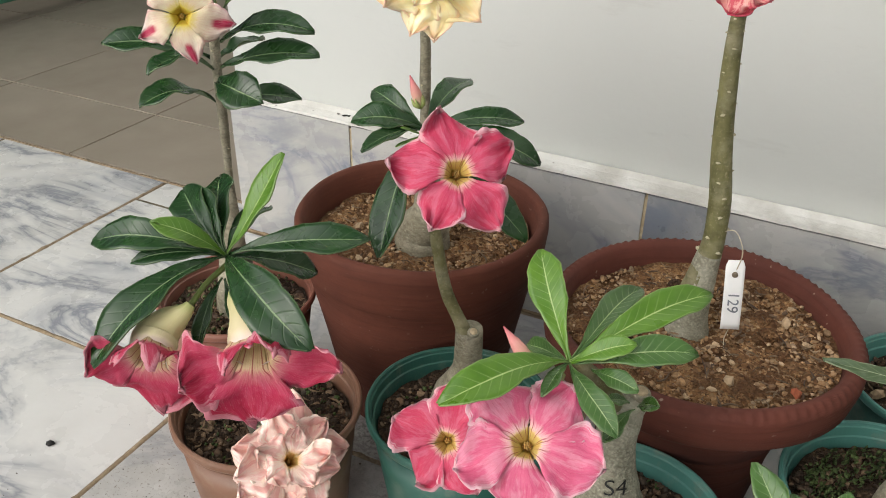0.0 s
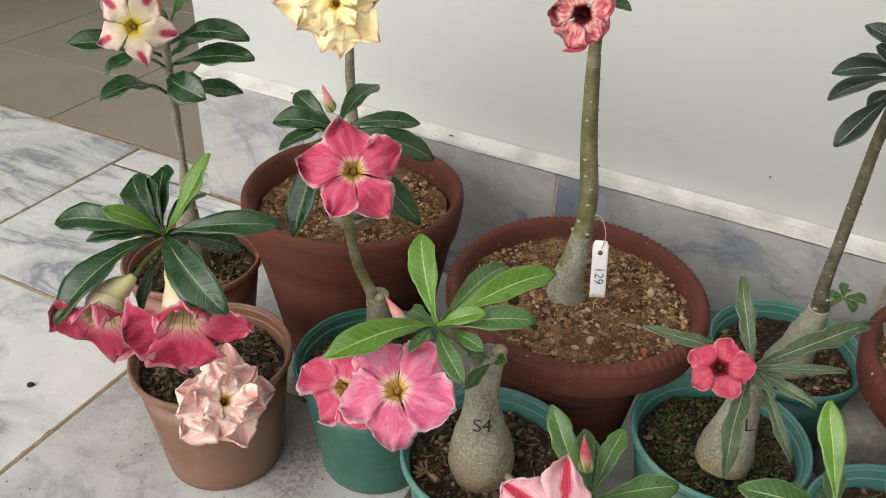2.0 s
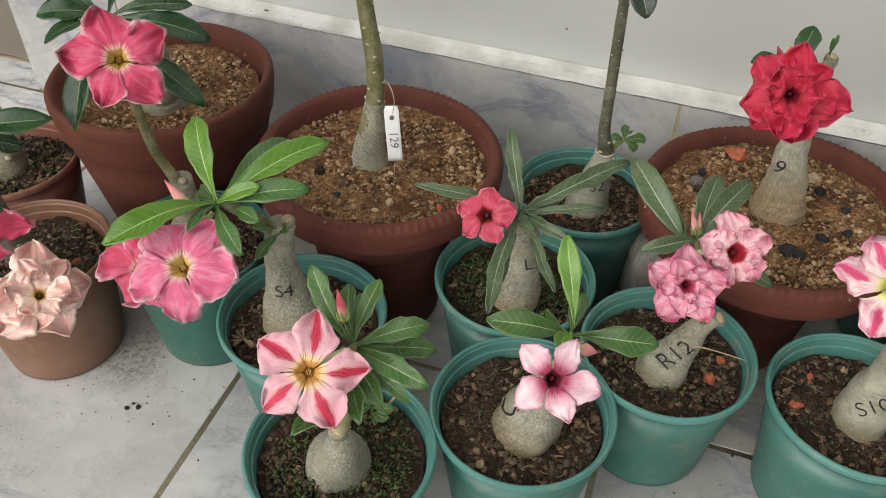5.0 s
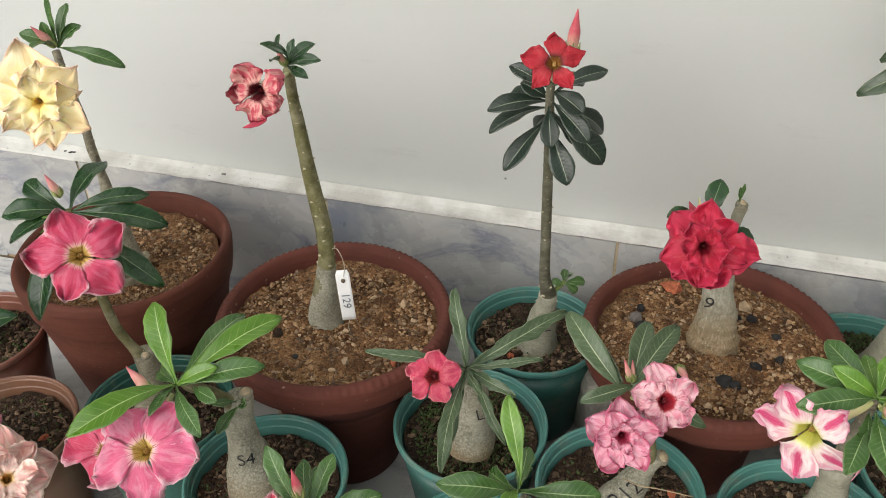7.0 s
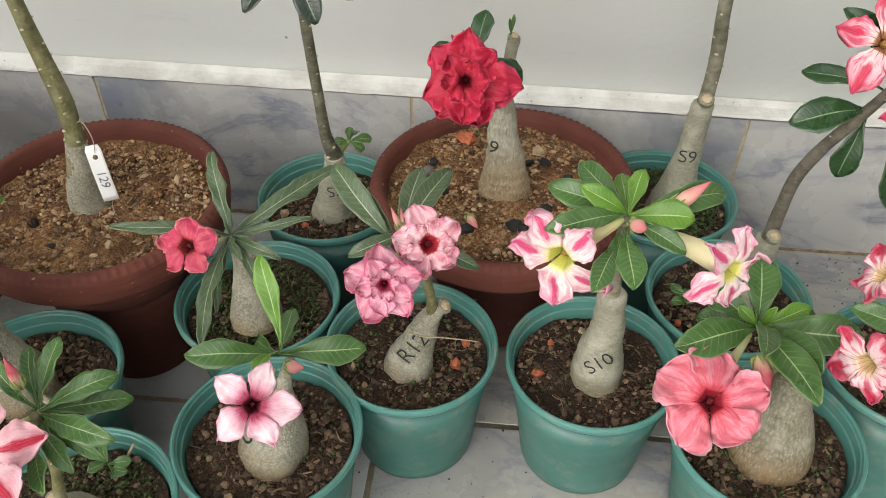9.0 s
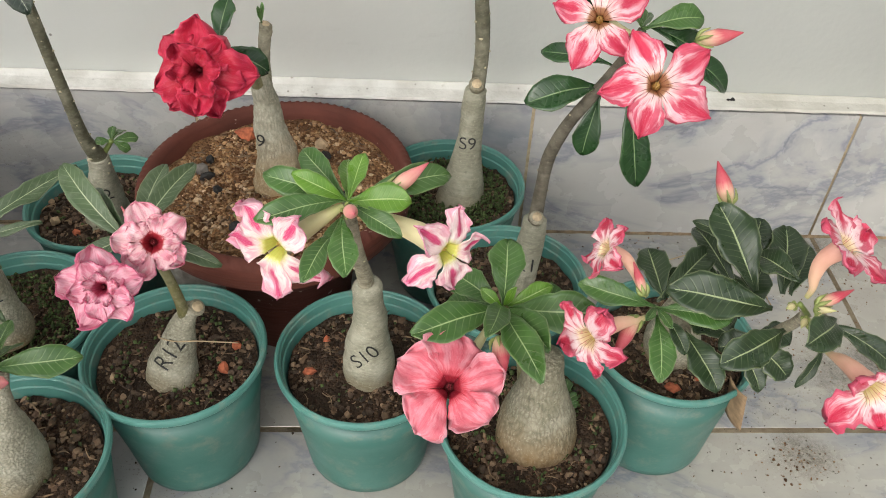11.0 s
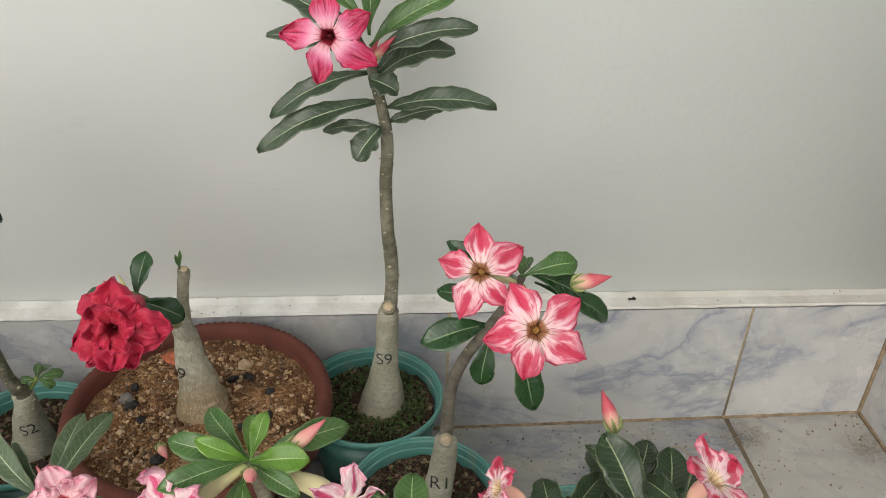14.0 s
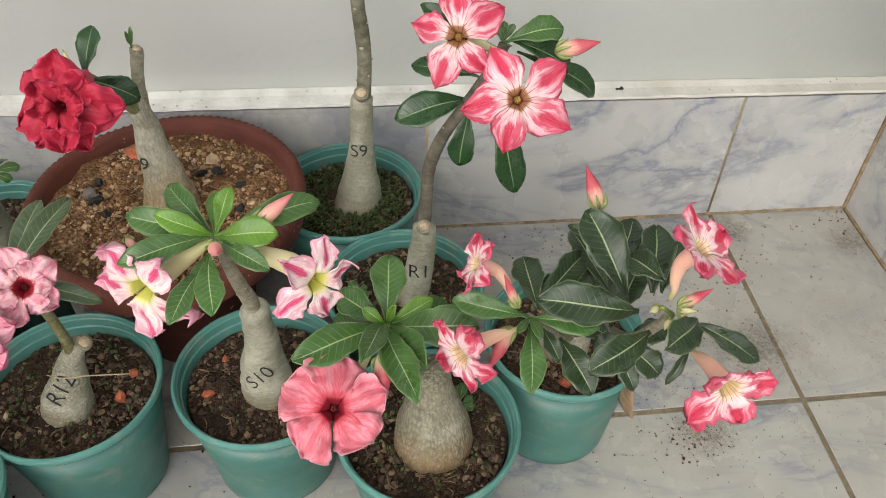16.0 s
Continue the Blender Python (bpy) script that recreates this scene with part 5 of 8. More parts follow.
def cut_end(plant, at, face, r):
    """A pruned stub: a bark collar with a pale cut."""
    at, f = Vector(at), unit(face)
    ob = part("pruned_stub", tube([(*(at - f * r * 1.2), r * 0.95), (*(at - f * r * 0.3), r * 1.08), (*at, r * 0.9)], 14, 4, 0.08, 120), M["stem_grey"], plant)
    part("cut_face", tube([(*(at - f * 0.0004), r * 0.7), (*(at + f * 0.0008), r * 0.66)], 14, 1), M["stub"], ob)
    return ob


def writing(plant, body, text, at, face, height, mat="ink", slant=0.0, depth=0.0007):
    """Marker writing laid on the curved bark (or card) of body, which is a mesh in its thing's frame."""
    from mathutils.bvhtree import BVHTree
    curve = bpy.data.curves.new("writing", "FONT")
    curve.body, curve.size, curve.align_x, curve.align_y = text, height * 1.4, "CENTER", "CENTER"
    curve.offset = -height * 0.010
    carrier = bpy.data.objects.new("writing", curve)
    me = bpy.data.meshes.new_from_object(carrier)
    bpy.data.objects.remove(carrier)
    bm = bmesh.new()
    bm.from_mesh(me)
    bpy.data.meshes.remove(me)
    bmesh.ops.subdivide_edges(bm, edges=[x for x in bm.edges if x.calc_length() > height * 0.25], cuts=2)
    bmesh.ops.triangulate(bm, faces=bm.faces)
    home = HOME[plant]
    f = unit(face)
    side = Vector((0, 0, 1)).cross(f).normalized()
    over = f.cross(side)
    turn = Matrix.Rotation(radians(slant), 3, f)
    side, over = turn @ side, turn @ over
    tree = BVHTree.FromPolygons([v.co for v in body.data.vertices], [tuple(p.vertices) for p in body.data.polygons])
    for v in bm.verts:
        p = Vector(at) - home + side * v.co.x + over * v.co.y
        hit, nrm, *_ = tree.ray_cast(p + f * 0.06, -f)
        if hit is None:
            hit, nrm, *_ = tree.find_nearest(p)
        q = hit + nrm * depth
        v.co = q + home
    return part("writing", bm, M[mat], plant, "hand-written black plant mark" if mat == "ink" else "hand-written pencil number")

# cream star
p = thing("desert_rose", (-0.072, -0.293, 0.125), "desert rose with a cream star flower striped crimson", "desert rose", "desert roses")
b = stem(p, [(-0.072, -0.293, 0.115, 0.0220), (-0.070, -0.296, 0.150, 0.0200), (-0.065, -0.291, 0.262, 0.0050), (-0.056, -0.298, 0.335, 0.0045), (-0.049, -0.305, 0.389, 0.0043), (-0.048, -0.305, 0.419, 0.0045), (-0.046, -0.303, 0.439, 0.0039)], "stem_grey", scars=26, seed=1)
for base, tip, width, arch, roll in (
    ((-0.042, -0.301, 0.438), (0.029, -0.309, 0.496), 0.0205, 0.08, 7),
    ((-0.042, -0.313, 0.428), (-0.023, -0.325, 0.463), 0.0150, 0.00, 6),
):
    leaf(p, base, tip, width, arch, "leaf_mid", roll, wave=0.06)
for base, tip, width, arch, roll in (
    ((-0.043, -0.302, 0.419), (0.047, -0.288, 0.437), 0.0279, 0.16, -7),
    ((-0.047, -0.304, 0.395), (0.050, -0.287, 0.417), 0.0295, 0.10, -9),
    ((-0.054, -0.296, 0.401), (-0.043, -0.245, 0.407), 0.0309, 0.08, -10),
    ((-0.047, -0.310, 0.384), (0.017, -0.327, 0.382), 0.0346, 0.16, 9),
    ((-0.058, -0.298, 0.359), (0.010, -0.263, 0.363), 0.0248, 0.12, -9),
    ((-0.054, -0.308, 0.366), (-0.083, -0.369, 0.374), 0.0364, 0.18, 9),
    ((-0.049, -0.311, 0.397), (-0.065, -0.370, 0.406), 0.0290, 0.20, 9),
    ((-0.060, -0.300, 0.402), (-0.135, -0.351, 0.417), 0.0318, 0.10, 9),
    ((-0.061, -0.289, 0.430), (-0.117, -0.285, 0.465), 0.0339, 0.12, 12),
):
    leaf(p, base, tip, width, arch, "leaf_dark", roll, wave=0.06)
flower(p, (-0.025, -0.364, 0.458), (0.569, -0.780, 0.259), 0.0398, 34, "star", tube_to=(-0.049, -0.305, 0.432), throat="throat_lime", width=0.62, point=0.55, recurve=0.12, ruffle=0.07, mouth=0.17, cup=0.18)
bud(p, (-0.039, -0.311, 0.443), (-0.034, -0.320, 0.484), 0.0074, "bud_pink")

# butter double
p = thing("desert_rose", (0.093, -0.184, 0.200), "desert rose with a pale yellow double flower", "desert rose", "desert roses")
b = stem(p, [(0.105, -0.205, 0.195, 0.0300), (0.108, -0.208, 0.225, 0.0260), (0.118, -0.214, 0.255, 0.0170), (0.104, -0.196, 0.332, 0.0060), (0.108, -0.205, 0.381, 0.0052), (0.108, -0.205, 0.418, 0.0046), (0.104, -0.207, 0.464, 0.0044), (0.103, -0.208, 0.497, 0.0044)], "stem_grey", scars=14, seed=2)
for base, tip, width, arch, roll in (
    ((0.106, -0.206, 0.500), (0.171, -0.194, 0.480), 0.0165, 0.15, 0),
    ((0.106, -0.206, 0.500), (0.077, -0.221, 0.518), 0.0152, 0.15, 0),
    ((0.106, -0.206, 0.500), (0.123, -0.186, 0.518), 0.0167, 0.10, 0),
    ((0.106, -0.206, 0.500), (0.098, -0.210, 0.528), 0.0126, 0.05, 0),
    ((0.106, -0.206, 0.500), (0.103, -0.241, 0.512), 0.0135, 0.15, 0),
    ((0.106, -0.206, 0.500), (0.111, -0.181, 0.538), 0.0141, 0.05, 0),
    ((0.106, -0.206, 0.500), (0.109, -0.205, 0.555), 0.0087, 0.00, 0),
):
    leaf(p, base, tip, width, arch, "leaf_mid", roll)
bud(p, (0.104, -0.207, 0.502), (0.095, -0.223, 0.528), 0.0095, "bud_pink")
flower(p, (0.179, -0.332, 0.505), (0.487, -0.827, 0.280), 0.0445, 6, "butter", tube_to=(0.105, -0.207, 0.481), throat="tube_cream", count=5, width=0.72, point=0.8, ruffle=0.16, recurve=0.15, mouth=0.11, layers=((1.16, -0.16), (0.95, 0.02), (0.55, 0.28)), cup=0.2, wild=0.6)

# pink trumpet
p = thing("desert_rose", (0.218, -0.346, 0.125), "desert rose with a pink flower and dark glossy leaves", "desert rose", "desert roses")
b = stem(p, [(0.205, -0.338, 0.115, 0.0240), (0.213, -0.342, 0.150, 0.0220), (0.224, -0.348, 0.190, 0.0125), (0.228, -0.354, 0.235, 0.0115)], "stem_grey", seed=3)
b = stem(p, [(0.227, -0.353, 0.222, 0.0085), (0.221, -0.358, 0.244, 0.0054), (0.208, -0.358, 0.270, 0.0050), (0.196, -0.352, 0.310, 0.0049), (0.188, -0.346, 0.350, 0.0047), (0.183, -0.343, 0.385, 0.0042), (0.181, -0.342, 0.398, 0.0035)], "stem_green", scars=4, seed=3)
cut_end(p, (0.234, -0.359, 0.238), (0.273, -0.228, 0.935), 0.0046)
for base, tip, width, arch, roll in (
    ((0.181, -0.341, 0.394), (0.138, -0.376, 0.406), 0.0235, 0.18, 0),
    ((0.181, -0.341, 0.394), (0.127, -0.327, 0.412), 0.0201, 0.15, 0),
    ((0.181, -0.341, 0.394), (0.187, -0.279, 0.416), 0.0252, 0.12, 0),
    ((0.181, -0.341, 0.394), (0.243, -0.300, 0.398), 0.0184, 0.12, 0),
    ((0.181, -0.341, 0.394), (0.159, -0.398, 0.394), 0.0152, 0.12, 0),
    ((0.181, -0.341, 0.394), (0.187, -0.423, 0.328), 0.0272, 0.10, 0),
    ((0.181, -0.341, 0.394), (0.268, -0.344, 0.324), 0.0239, 0.10, 0),
    ((0.181, -0.341, 0.394), (0.261, -0.307, 0.370), 0.0242, 0.15, 0),
    ((0.181, -0.341, 0.394), (0.185, -0.387, 0.368), 0.0166, 0.10, 0),
):
    leaf(p, base, tip, width, arch, "leaf_dark", roll)
bud(p, (0.176, -0.340, 0.411), (0.168, -0.342, 0.435), 0.0085, "bud_pink")
flower(p, (0.239, -0.406, 0.399), (0.45, -0.66, 0.60), 0.0480, 1, "pink", tube_to=(0.185, -0.347, 0.391), width=0.72, recurve=0.28, point=0.42, ruffle=0.15, wild=0.2, mouth=0.17, cup=0.2)
for base, tip, width, arch, roll in (
    ((0.182, -0.348, 0.393), (0.175, -0.369, 0.405), 0.0044, 0.00, 0),
    ((0.182, -0.348, 0.393), (0.175, -0.377, 0.393), 0.0033, 0.00, 0),
    ((0.182, -0.348, 0.393), (0.192, -0.380, 0.394), 0.0038, 0.00, 0),
):
    leaf(p, base, tip, width, arch, "leaf_bright", roll)

# hanging magenta
p = thing("desert_rose", (0.064, -0.420, 0.125), "desert rose with hanging magenta flowers and a peach one", "desert rose", "desert roses")
b = stem(p, [(0.070, -0.425, 0.115, 0.0200), (0.078, -0.438, 0.155, 0.0180), (0.092, -0.455, 0.215, 0.0120), (0.108, -0.475, 0.300, 0.0090), (0.118, -0.490, 0.345, 0.0080)], "stem_dark", scars=14, seed=4)
for base, tip, width, arch, roll in (
    ((0.113, -0.496, 0.347), (0.033, -0.534, 0.355), 0.0248, 0.22, 0),
    ((0.113, -0.496, 0.347), (0.072, -0.539, 0.353), 0.0160, 0.14, 0),
    ((0.113, -0.496, 0.347), (0.087, -0.595, 0.314), 0.0304, 0.16, 0),
    ((0.113, -0.496, 0.347), (0.199, -0.454, 0.361), 0.0234, 0.10, 0),
    ((0.113, -0.496, 0.347), (0.211, -0.542, 0.334), 0.0322, 0.16, 0),
    ((0.113, -0.496, 0.347), (0.153, -0.452, 0.321), 0.0216, 0.08, 0),
    ((0.113, -0.496, 0.347), (0.102, -0.434, 0.352), 0.0223, 0.10, 0),
    ((0.113, -0.496, 0.347), (0.059, -0.435, 0.367), 0.0293, 0.08, 0),
    ((0.113, -0.496, 0.347), (0.044, -0.458, 0.363), 0.0278, 0.12, 0),
    ((0.113, -0.496, 0.347), (0.068, -0.465, 0.373), 0.0184, 0.06, 0),
    ((0.114, -0.504, 0.334), (0.122, -0.543, 0.304), 0.0130, 0.10, 0),
    ((0.109, -0.496, 0.328), (0.121, -0.498, 0.295), 0.0128, 0.10, 0),
):
    leaf(p, base, tip, width, arch, "leaf_dark", roll)
for base, tip, width, arch, roll in (
    ((0.113, -0.496, 0.347), (0.084, -0.529, 0.381), 0.0157, 0.14, 0),
    ((0.113, -0.496, 0.347), (0.143, -0.464, 0.415), 0.0200, 0.00, 0),
):
    leaf(p, base, tip, width, arch, "leaf_bright", roll)
b = stem(p, [(0.110, -0.494, 0.338, 0.0022), (0.111, -0.516, 0.336, 0.0019), (0.112, -0.533, 0.330, 0.0021)], "shoot", name='side_shoot')
flower(p, (0.112, -0.573, 0.316), (0.40, -0.82, -0.24), 0.0455, 176, "magenta", tube_to=(0.121, -0.542, 0.338), width=0.95, ruffle=0.12, mouth=0.27, recurve=-0.25, cup=0.5, coat="tube_cream", hood=0.62)
flower(p, (0.176, -0.553, 0.325), (0.50, -0.78, -0.24), 0.0510, 174, "magenta", tube_to=(0.134, -0.517, 0.336), width=0.98, ruffle=0.12, mouth=0.26, recurve=-0.25, cup=0.5, coat="tube_cream", hood=0.62)
flower(p, (0.144, -0.491, 0.171), (0.572, -0.320, 0.755), 0.0477, -32, "peach", throat="throat_gold", count=5, width=0.8, point=0.42, ruffle=0.2, mouth=0.11, layers=((1.06, -0.08), (0.90, 0.06), (0.58, 0.22)), back=0.6, cup=0.24, wild=0.6)
stem(p, [(0.078, -0.438, 0.150, 0.0080), (0.095, -0.455, 0.158, 0.0060), (0.125, -0.475, 0.160, 0.0045)], "stem_dark", name="branch")

# S4
p = thing("desert_rose", (0.377, -0.404, 0.125), "desert rose with bright green leaves and two pink flowers", "desert rose", "desert roses")
b = stem(p, [(0.373, -0.414, 0.121, 0.0272), (0.373, -0.414, 0.139, 0.0300), (0.372, -0.414, 0.162, 0.0282), (0.371, -0.415, 0.184, 0.0212), (0.370, -0.416, 0.206, 0.0162), (0.370, -0.416, 0.236, 0.0140), (0.373, -0.415, 0.258, 0.0132), (0.376, -0.414, 0.267, 0.0118), (0.377, -0.414, 0.271, 0.0060)], "caudex", name='caudex', rough=0.08, seed=5, seg=32, grain=60)
writing(p, b, "S4", (0.388, -0.451, 0.214), (0.380, -0.745, 0.548), 0.0125, slant=0)
b = stem(p, [(0.372, -0.414, 0.236, 0.0079), (0.370, -0.420, 0.260, 0.0067), (0.360, -0.430, 0.283, 0.0056), (0.350, -0.445, 0.304, 0.0050), (0.344, -0.447, 0.311, 0.0040)], "stem_green", name='branch', seed=5)
cut_end(p, (0.381, -0.413, 0.274), (0.15, -0.093, 0.98), 0.0066)
part("root_stub", tube([(0.405, -0.430, 0.150, 0.004), (0.413, -0.436, 0.152, 0.0035), (0.416, -0.439, 0.155, 0.002)], 8, 3), M["caudex"], p)
for base, tip, width, arch, roll in (
    ((0.341, -0.451, 0.309), (0.299, -0.401, 0.354), 0.0250, 0.05, 0),
    ((0.341, -0.451, 0.309), (0.408, -0.373, 0.336), 0.0250, 0.10, 0),
    ((0.341, -0.451, 0.309), (0.290, -0.531, 0.316), 0.0256, 0.14, 0),
    ((0.341, -0.451, 0.309), (0.378, -0.441, 0.330), 0.0154, 0.12, 0),
):
    leaf(p, base, tip, width, arch, "leaf_bright", roll)
for base, tip, width, arch, roll in (
    ((0.341, -0.451, 0.309), (0.360, -0.358, 0.317), 0.0217, 0.08, 0),
    ((0.341, -0.451, 0.309), (0.412, -0.422, 0.322), 0.0208, 0.12, 0),
    ((0.341, -0.451, 0.309), (0.385, -0.492, 0.301), 0.0170, 0.10, 0),
    ((0.341, -0.451, 0.309), (0.302, -0.421, 0.290), 0.0147, 0.08, 0),
    ((0.355, -0.448, 0.307), (0.388, -0.465, 0.315), 0.0132, 0.10, 0),
    ((0.341, -0.451, 0.309), (0.338, -0.490, 0.310), 0.0101, 0.10, 0),
):
    leaf(p, base, tip, width, arch, "leaf_mid", roll)
for base, tip, width, arch, roll in (
    ((0.380, -0.424, 0.266), (0.370, -0.452, 0.256), 0.0120, 0.12, 0),
    ((0.383, -0.424, 0.270), (0.398, -0.440, 0.288), 0.0110, 0.08, 0),
    ((0.376, -0.424, 0.270), (0.366, -0.444, 0.284), 0.0090, 0.06, 0),
):
    leaf(p, base, tip, width, arch, "leaf_mid", roll)
bud(p, (0.322, -0.462, 0.305), (0.297, -0.455, 0.325), 0.0099, "bud_pink")
flower(p, (0.336, -0.508, 0.287), (0.10, -0.60, 0.79), 0.0485, -32, "pink_soft", tube_to=(0.339, -0.457, 0.304), width=0.86, recurve=0.28, point=0.2, ruffle=0.12, wild=0.12, mouth=0.17, cup=0.2)
flower(p, (0.273, -0.486, 0.242), (0.216, -0.812, 0.542), 0.0390, 66, "pink", tube_to=(0.336, -0.460, 0.302), width=0.82, recurve=0.26, point=0.15, ruffle=0.12, wild=0.3, mouth=0.17, cup=0.2)

# card 129
p = thing("desert_rose", (0.390, -0.229, 0.200), "desert rose with a tall olive stem, one mottled red flower", "desert rose", "desert roses")
b = stem(p, [(0.377, -0.228, 0.186, 0.0215), (0.378, -0.227, 0.203, 0.0195), (0.378, -0.227, 0.224, 0.0165), (0.383, -0.226, 0.260, 0.0119), (0.387, -0.223, 0.294, 0.0092), (0.385, -0.219, 0.332, 0.0090), (0.379, -0.217, 0.371, 0.0082), (0.375, -0.218, 0.418, 0.0071), (0.373, -0.220, 0.457, 0.0061), (0.374, -0.226, 0.486, 0.0054), (0.379, -0.237, 0.514, 0.0052)], "stem_green", scars=40, seed=6, rough=0.05, seg=24, scar_from=0.35)
b = stem(p, [(0.377, -0.228, 0.184, 0.0235), (0.378, -0.227, 0.200, 0.0212), (0.378, -0.227, 0.222, 0.0178), (0.383, -0.226, 0.256, 0.0126), (0.386, -0.224, 0.283, 0.0102)], "caudex", name='caudex', seed=6, seg=24, rough=0.04)
for base, tip, width, arch, roll in (
    ((0.380, -0.239, 0.519), (0.385, -0.256, 0.556), 0.0093, 0.10, 0),
    ((0.380, -0.239, 0.519), (0.378, -0.279, 0.555), 0.0102, 0.15, 0),
    ((0.380, -0.239, 0.519), (0.405, -0.230, 0.539), 0.0132, 0.15, 0),
    ((0.380, -0.239, 0.519), (0.417, -0.247, 0.531), 0.0118, 0.15, 0),
    ((0.380, -0.239, 0.519), (0.383, -0.226, 0.540), 0.0085, 0.05, 0),
    ((0.380, -0.239, 0.519), (0.385, -0.278, 0.540), 0.0080, 0.10, 0),
    ((0.380, -0.239, 0.519), (0.409, -0.260, 0.519), 0.0094, 0.10, 0),
):
    leaf(p, base, tip, width, arch, "leaf_dark", roll)
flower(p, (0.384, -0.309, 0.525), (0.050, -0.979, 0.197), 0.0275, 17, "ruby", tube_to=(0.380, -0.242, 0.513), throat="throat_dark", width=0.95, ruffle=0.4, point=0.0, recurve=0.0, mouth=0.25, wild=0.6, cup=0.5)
bud(p, (0.382, -0.247, 0.524), (0.381, -0.258, 0.544), 0.0059, "bud_pink")
card_at = Vector((0.412, -0.240, 0.259))

# coral star
p = thing("desert_rose", (0.562, -0.284, 0.125), "desert rose with narrow wavy leaves and a coral star flower", "desert rose", "desert roses")
b = stem(p, [(0.569, -0.315, 0.145, 0.0243), (0.570, -0.314, 0.157, 0.0252), (0.571, -0.314, 0.181, 0.0202), (0.573, -0.313, 0.212, 0.0153), (0.573, -0.313, 0.238, 0.0129), (0.572, -0.314, 0.249, 0.0106)], "caudex", name='caudex', seed=7, seg=28, rough=0.06)
cut_end(p, (0.578, -0.312, 0.245), (0.429, -0.105, 0.897), 0.0075)
b = [o for o in p.children if o.name.startswith("caudex")][0]
writing(p, b, "L", (0.583, -0.331, 0.209), (0.166, -0.846, 0.506), 0.0129, slant=10)
b = stem(p, [(0.572, -0.314, 0.238, 0.0070), (0.569, -0.320, 0.253, 0.0063), (0.565, -0.326, 0.265, 0.0047)], "stem_grey", name='branch', seed=7)
for base, tip, width, arch, roll in (
    ((0.570, -0.328, 0.268), (0.542, -0.269, 0.314), 0.0144, 0.06, 0),
    ((0.570, -0.328, 0.268), (0.483, -0.364, 0.303), 0.0111, 0.12, 0),
    ((0.570, -0.328, 0.268), (0.651, -0.246, 0.288), 0.0171, 0.08, 0),
    ((0.570, -0.328, 0.268), (0.639, -0.310, 0.280), 0.0084, 0.06, 0),
    ((0.570, -0.328, 0.268), (0.574, -0.438, 0.248), 0.0145, 0.10, 0),
    ((0.570, -0.328, 0.268), (0.623, -0.359, 0.275), 0.0104, 0.12, 0),
    ((0.576, -0.328, 0.267), (0.618, -0.376, 0.229), 0.0096, 0.15, 0),
    ((0.570, -0.328, 0.268), (0.575, -0.400, 0.247), 0.0081, 0.10, 0),
    ((0.570, -0.328, 0.268), (0.593, -0.367, 0.277), 0.0081, 0.12, 0),
):
    leaf(p, base, tip, width, arch, "leaf_dull", roll, wave=0.16)
flower(p, (0.548, -0.369, 0.291), (-0.027, -0.800, 0.600), 0.0264, -2, "coralstar", tube_to=(0.566, -0.331, 0.267), throat="throat_dark", width=0.74, point=0.15, recurve=0.2, ruffle=0.1, mouth=0.24, wild=0.3)

# scarlet
p = thing("desert_rose", (0.600, -0.112, 0.125), "desert rose with a tall grey stem and scarlet flower", "desert rose", "desert roses")
b = stem(p, [(0.605, -0.115, 0.103, 0.0242), (0.605, -0.117, 0.122, 0.0239), (0.608, -0.120, 0.143, 0.0194), (0.612, -0.123, 0.179, 0.0142), (0.617, -0.127, 0.209, 0.0099), (0.613, -0.139, 0.246, 0.0064), (0.613, -0.150, 0.308, 0.0056), (0.613, -0.159, 0.364, 0.0053), (0.613, -0.165, 0.407, 0.0049), (0.614, -0.179, 0.452, 0.0046), (0.615, -0.196, 0.495, 0.0041), (0.617, -0.203, 0.515, 0.0035)], "stem_scarred", scars=56, seed=8, rough=0.05, seg=22, scar_from=0.3)
b = stem(p, [(0.605, -0.115, 0.101, 0.0249), (0.605, -0.117, 0.122, 0.0253), (0.608, -0.120, 0.143, 0.0211), (0.612, -0.124, 0.175, 0.0159), (0.616, -0.127, 0.202, 0.0116), (0.616, -0.129, 0.214, 0.0102)], "caudex_smooth", name='caudex', seed=8, seg=24, rough=0.09, rings=0.03)
writing(p, b, "S2", (0.616, -0.143, 0.172), (0.114, -0.880, 0.461), 0.0127, slant=10)
for base, tip, width, arch, roll in (
    ((0.634, -0.125, 0.230), (0.656, -0.111, 0.225), 0.0124, 0.10, 0),
    ((0.634, -0.125, 0.230), (0.632, -0.107, 0.236), 0.0093, 0.05, 0),
    ((0.634, -0.125, 0.230), (0.649, -0.123, 0.218), 0.0108, 0.10, 0),
    ((0.634, -0.125, 0.230), (0.619, -0.132, 0.234), 0.0092, 0.10, 0),
    ((0.634, -0.125, 0.230), (0.638, -0.095, 0.222), 0.0095, 0.10, 0),
):
    leaf(p, base, tip, width, arch, "leaf_mid", roll)
b = stem(p, [(0.620, -0.126, 0.213, 0.0033), (0.629, -0.125, 0.224, 0.0026), (0.634, -0.126, 0.232, 0.0026)], "shoot", name='side_shoot')
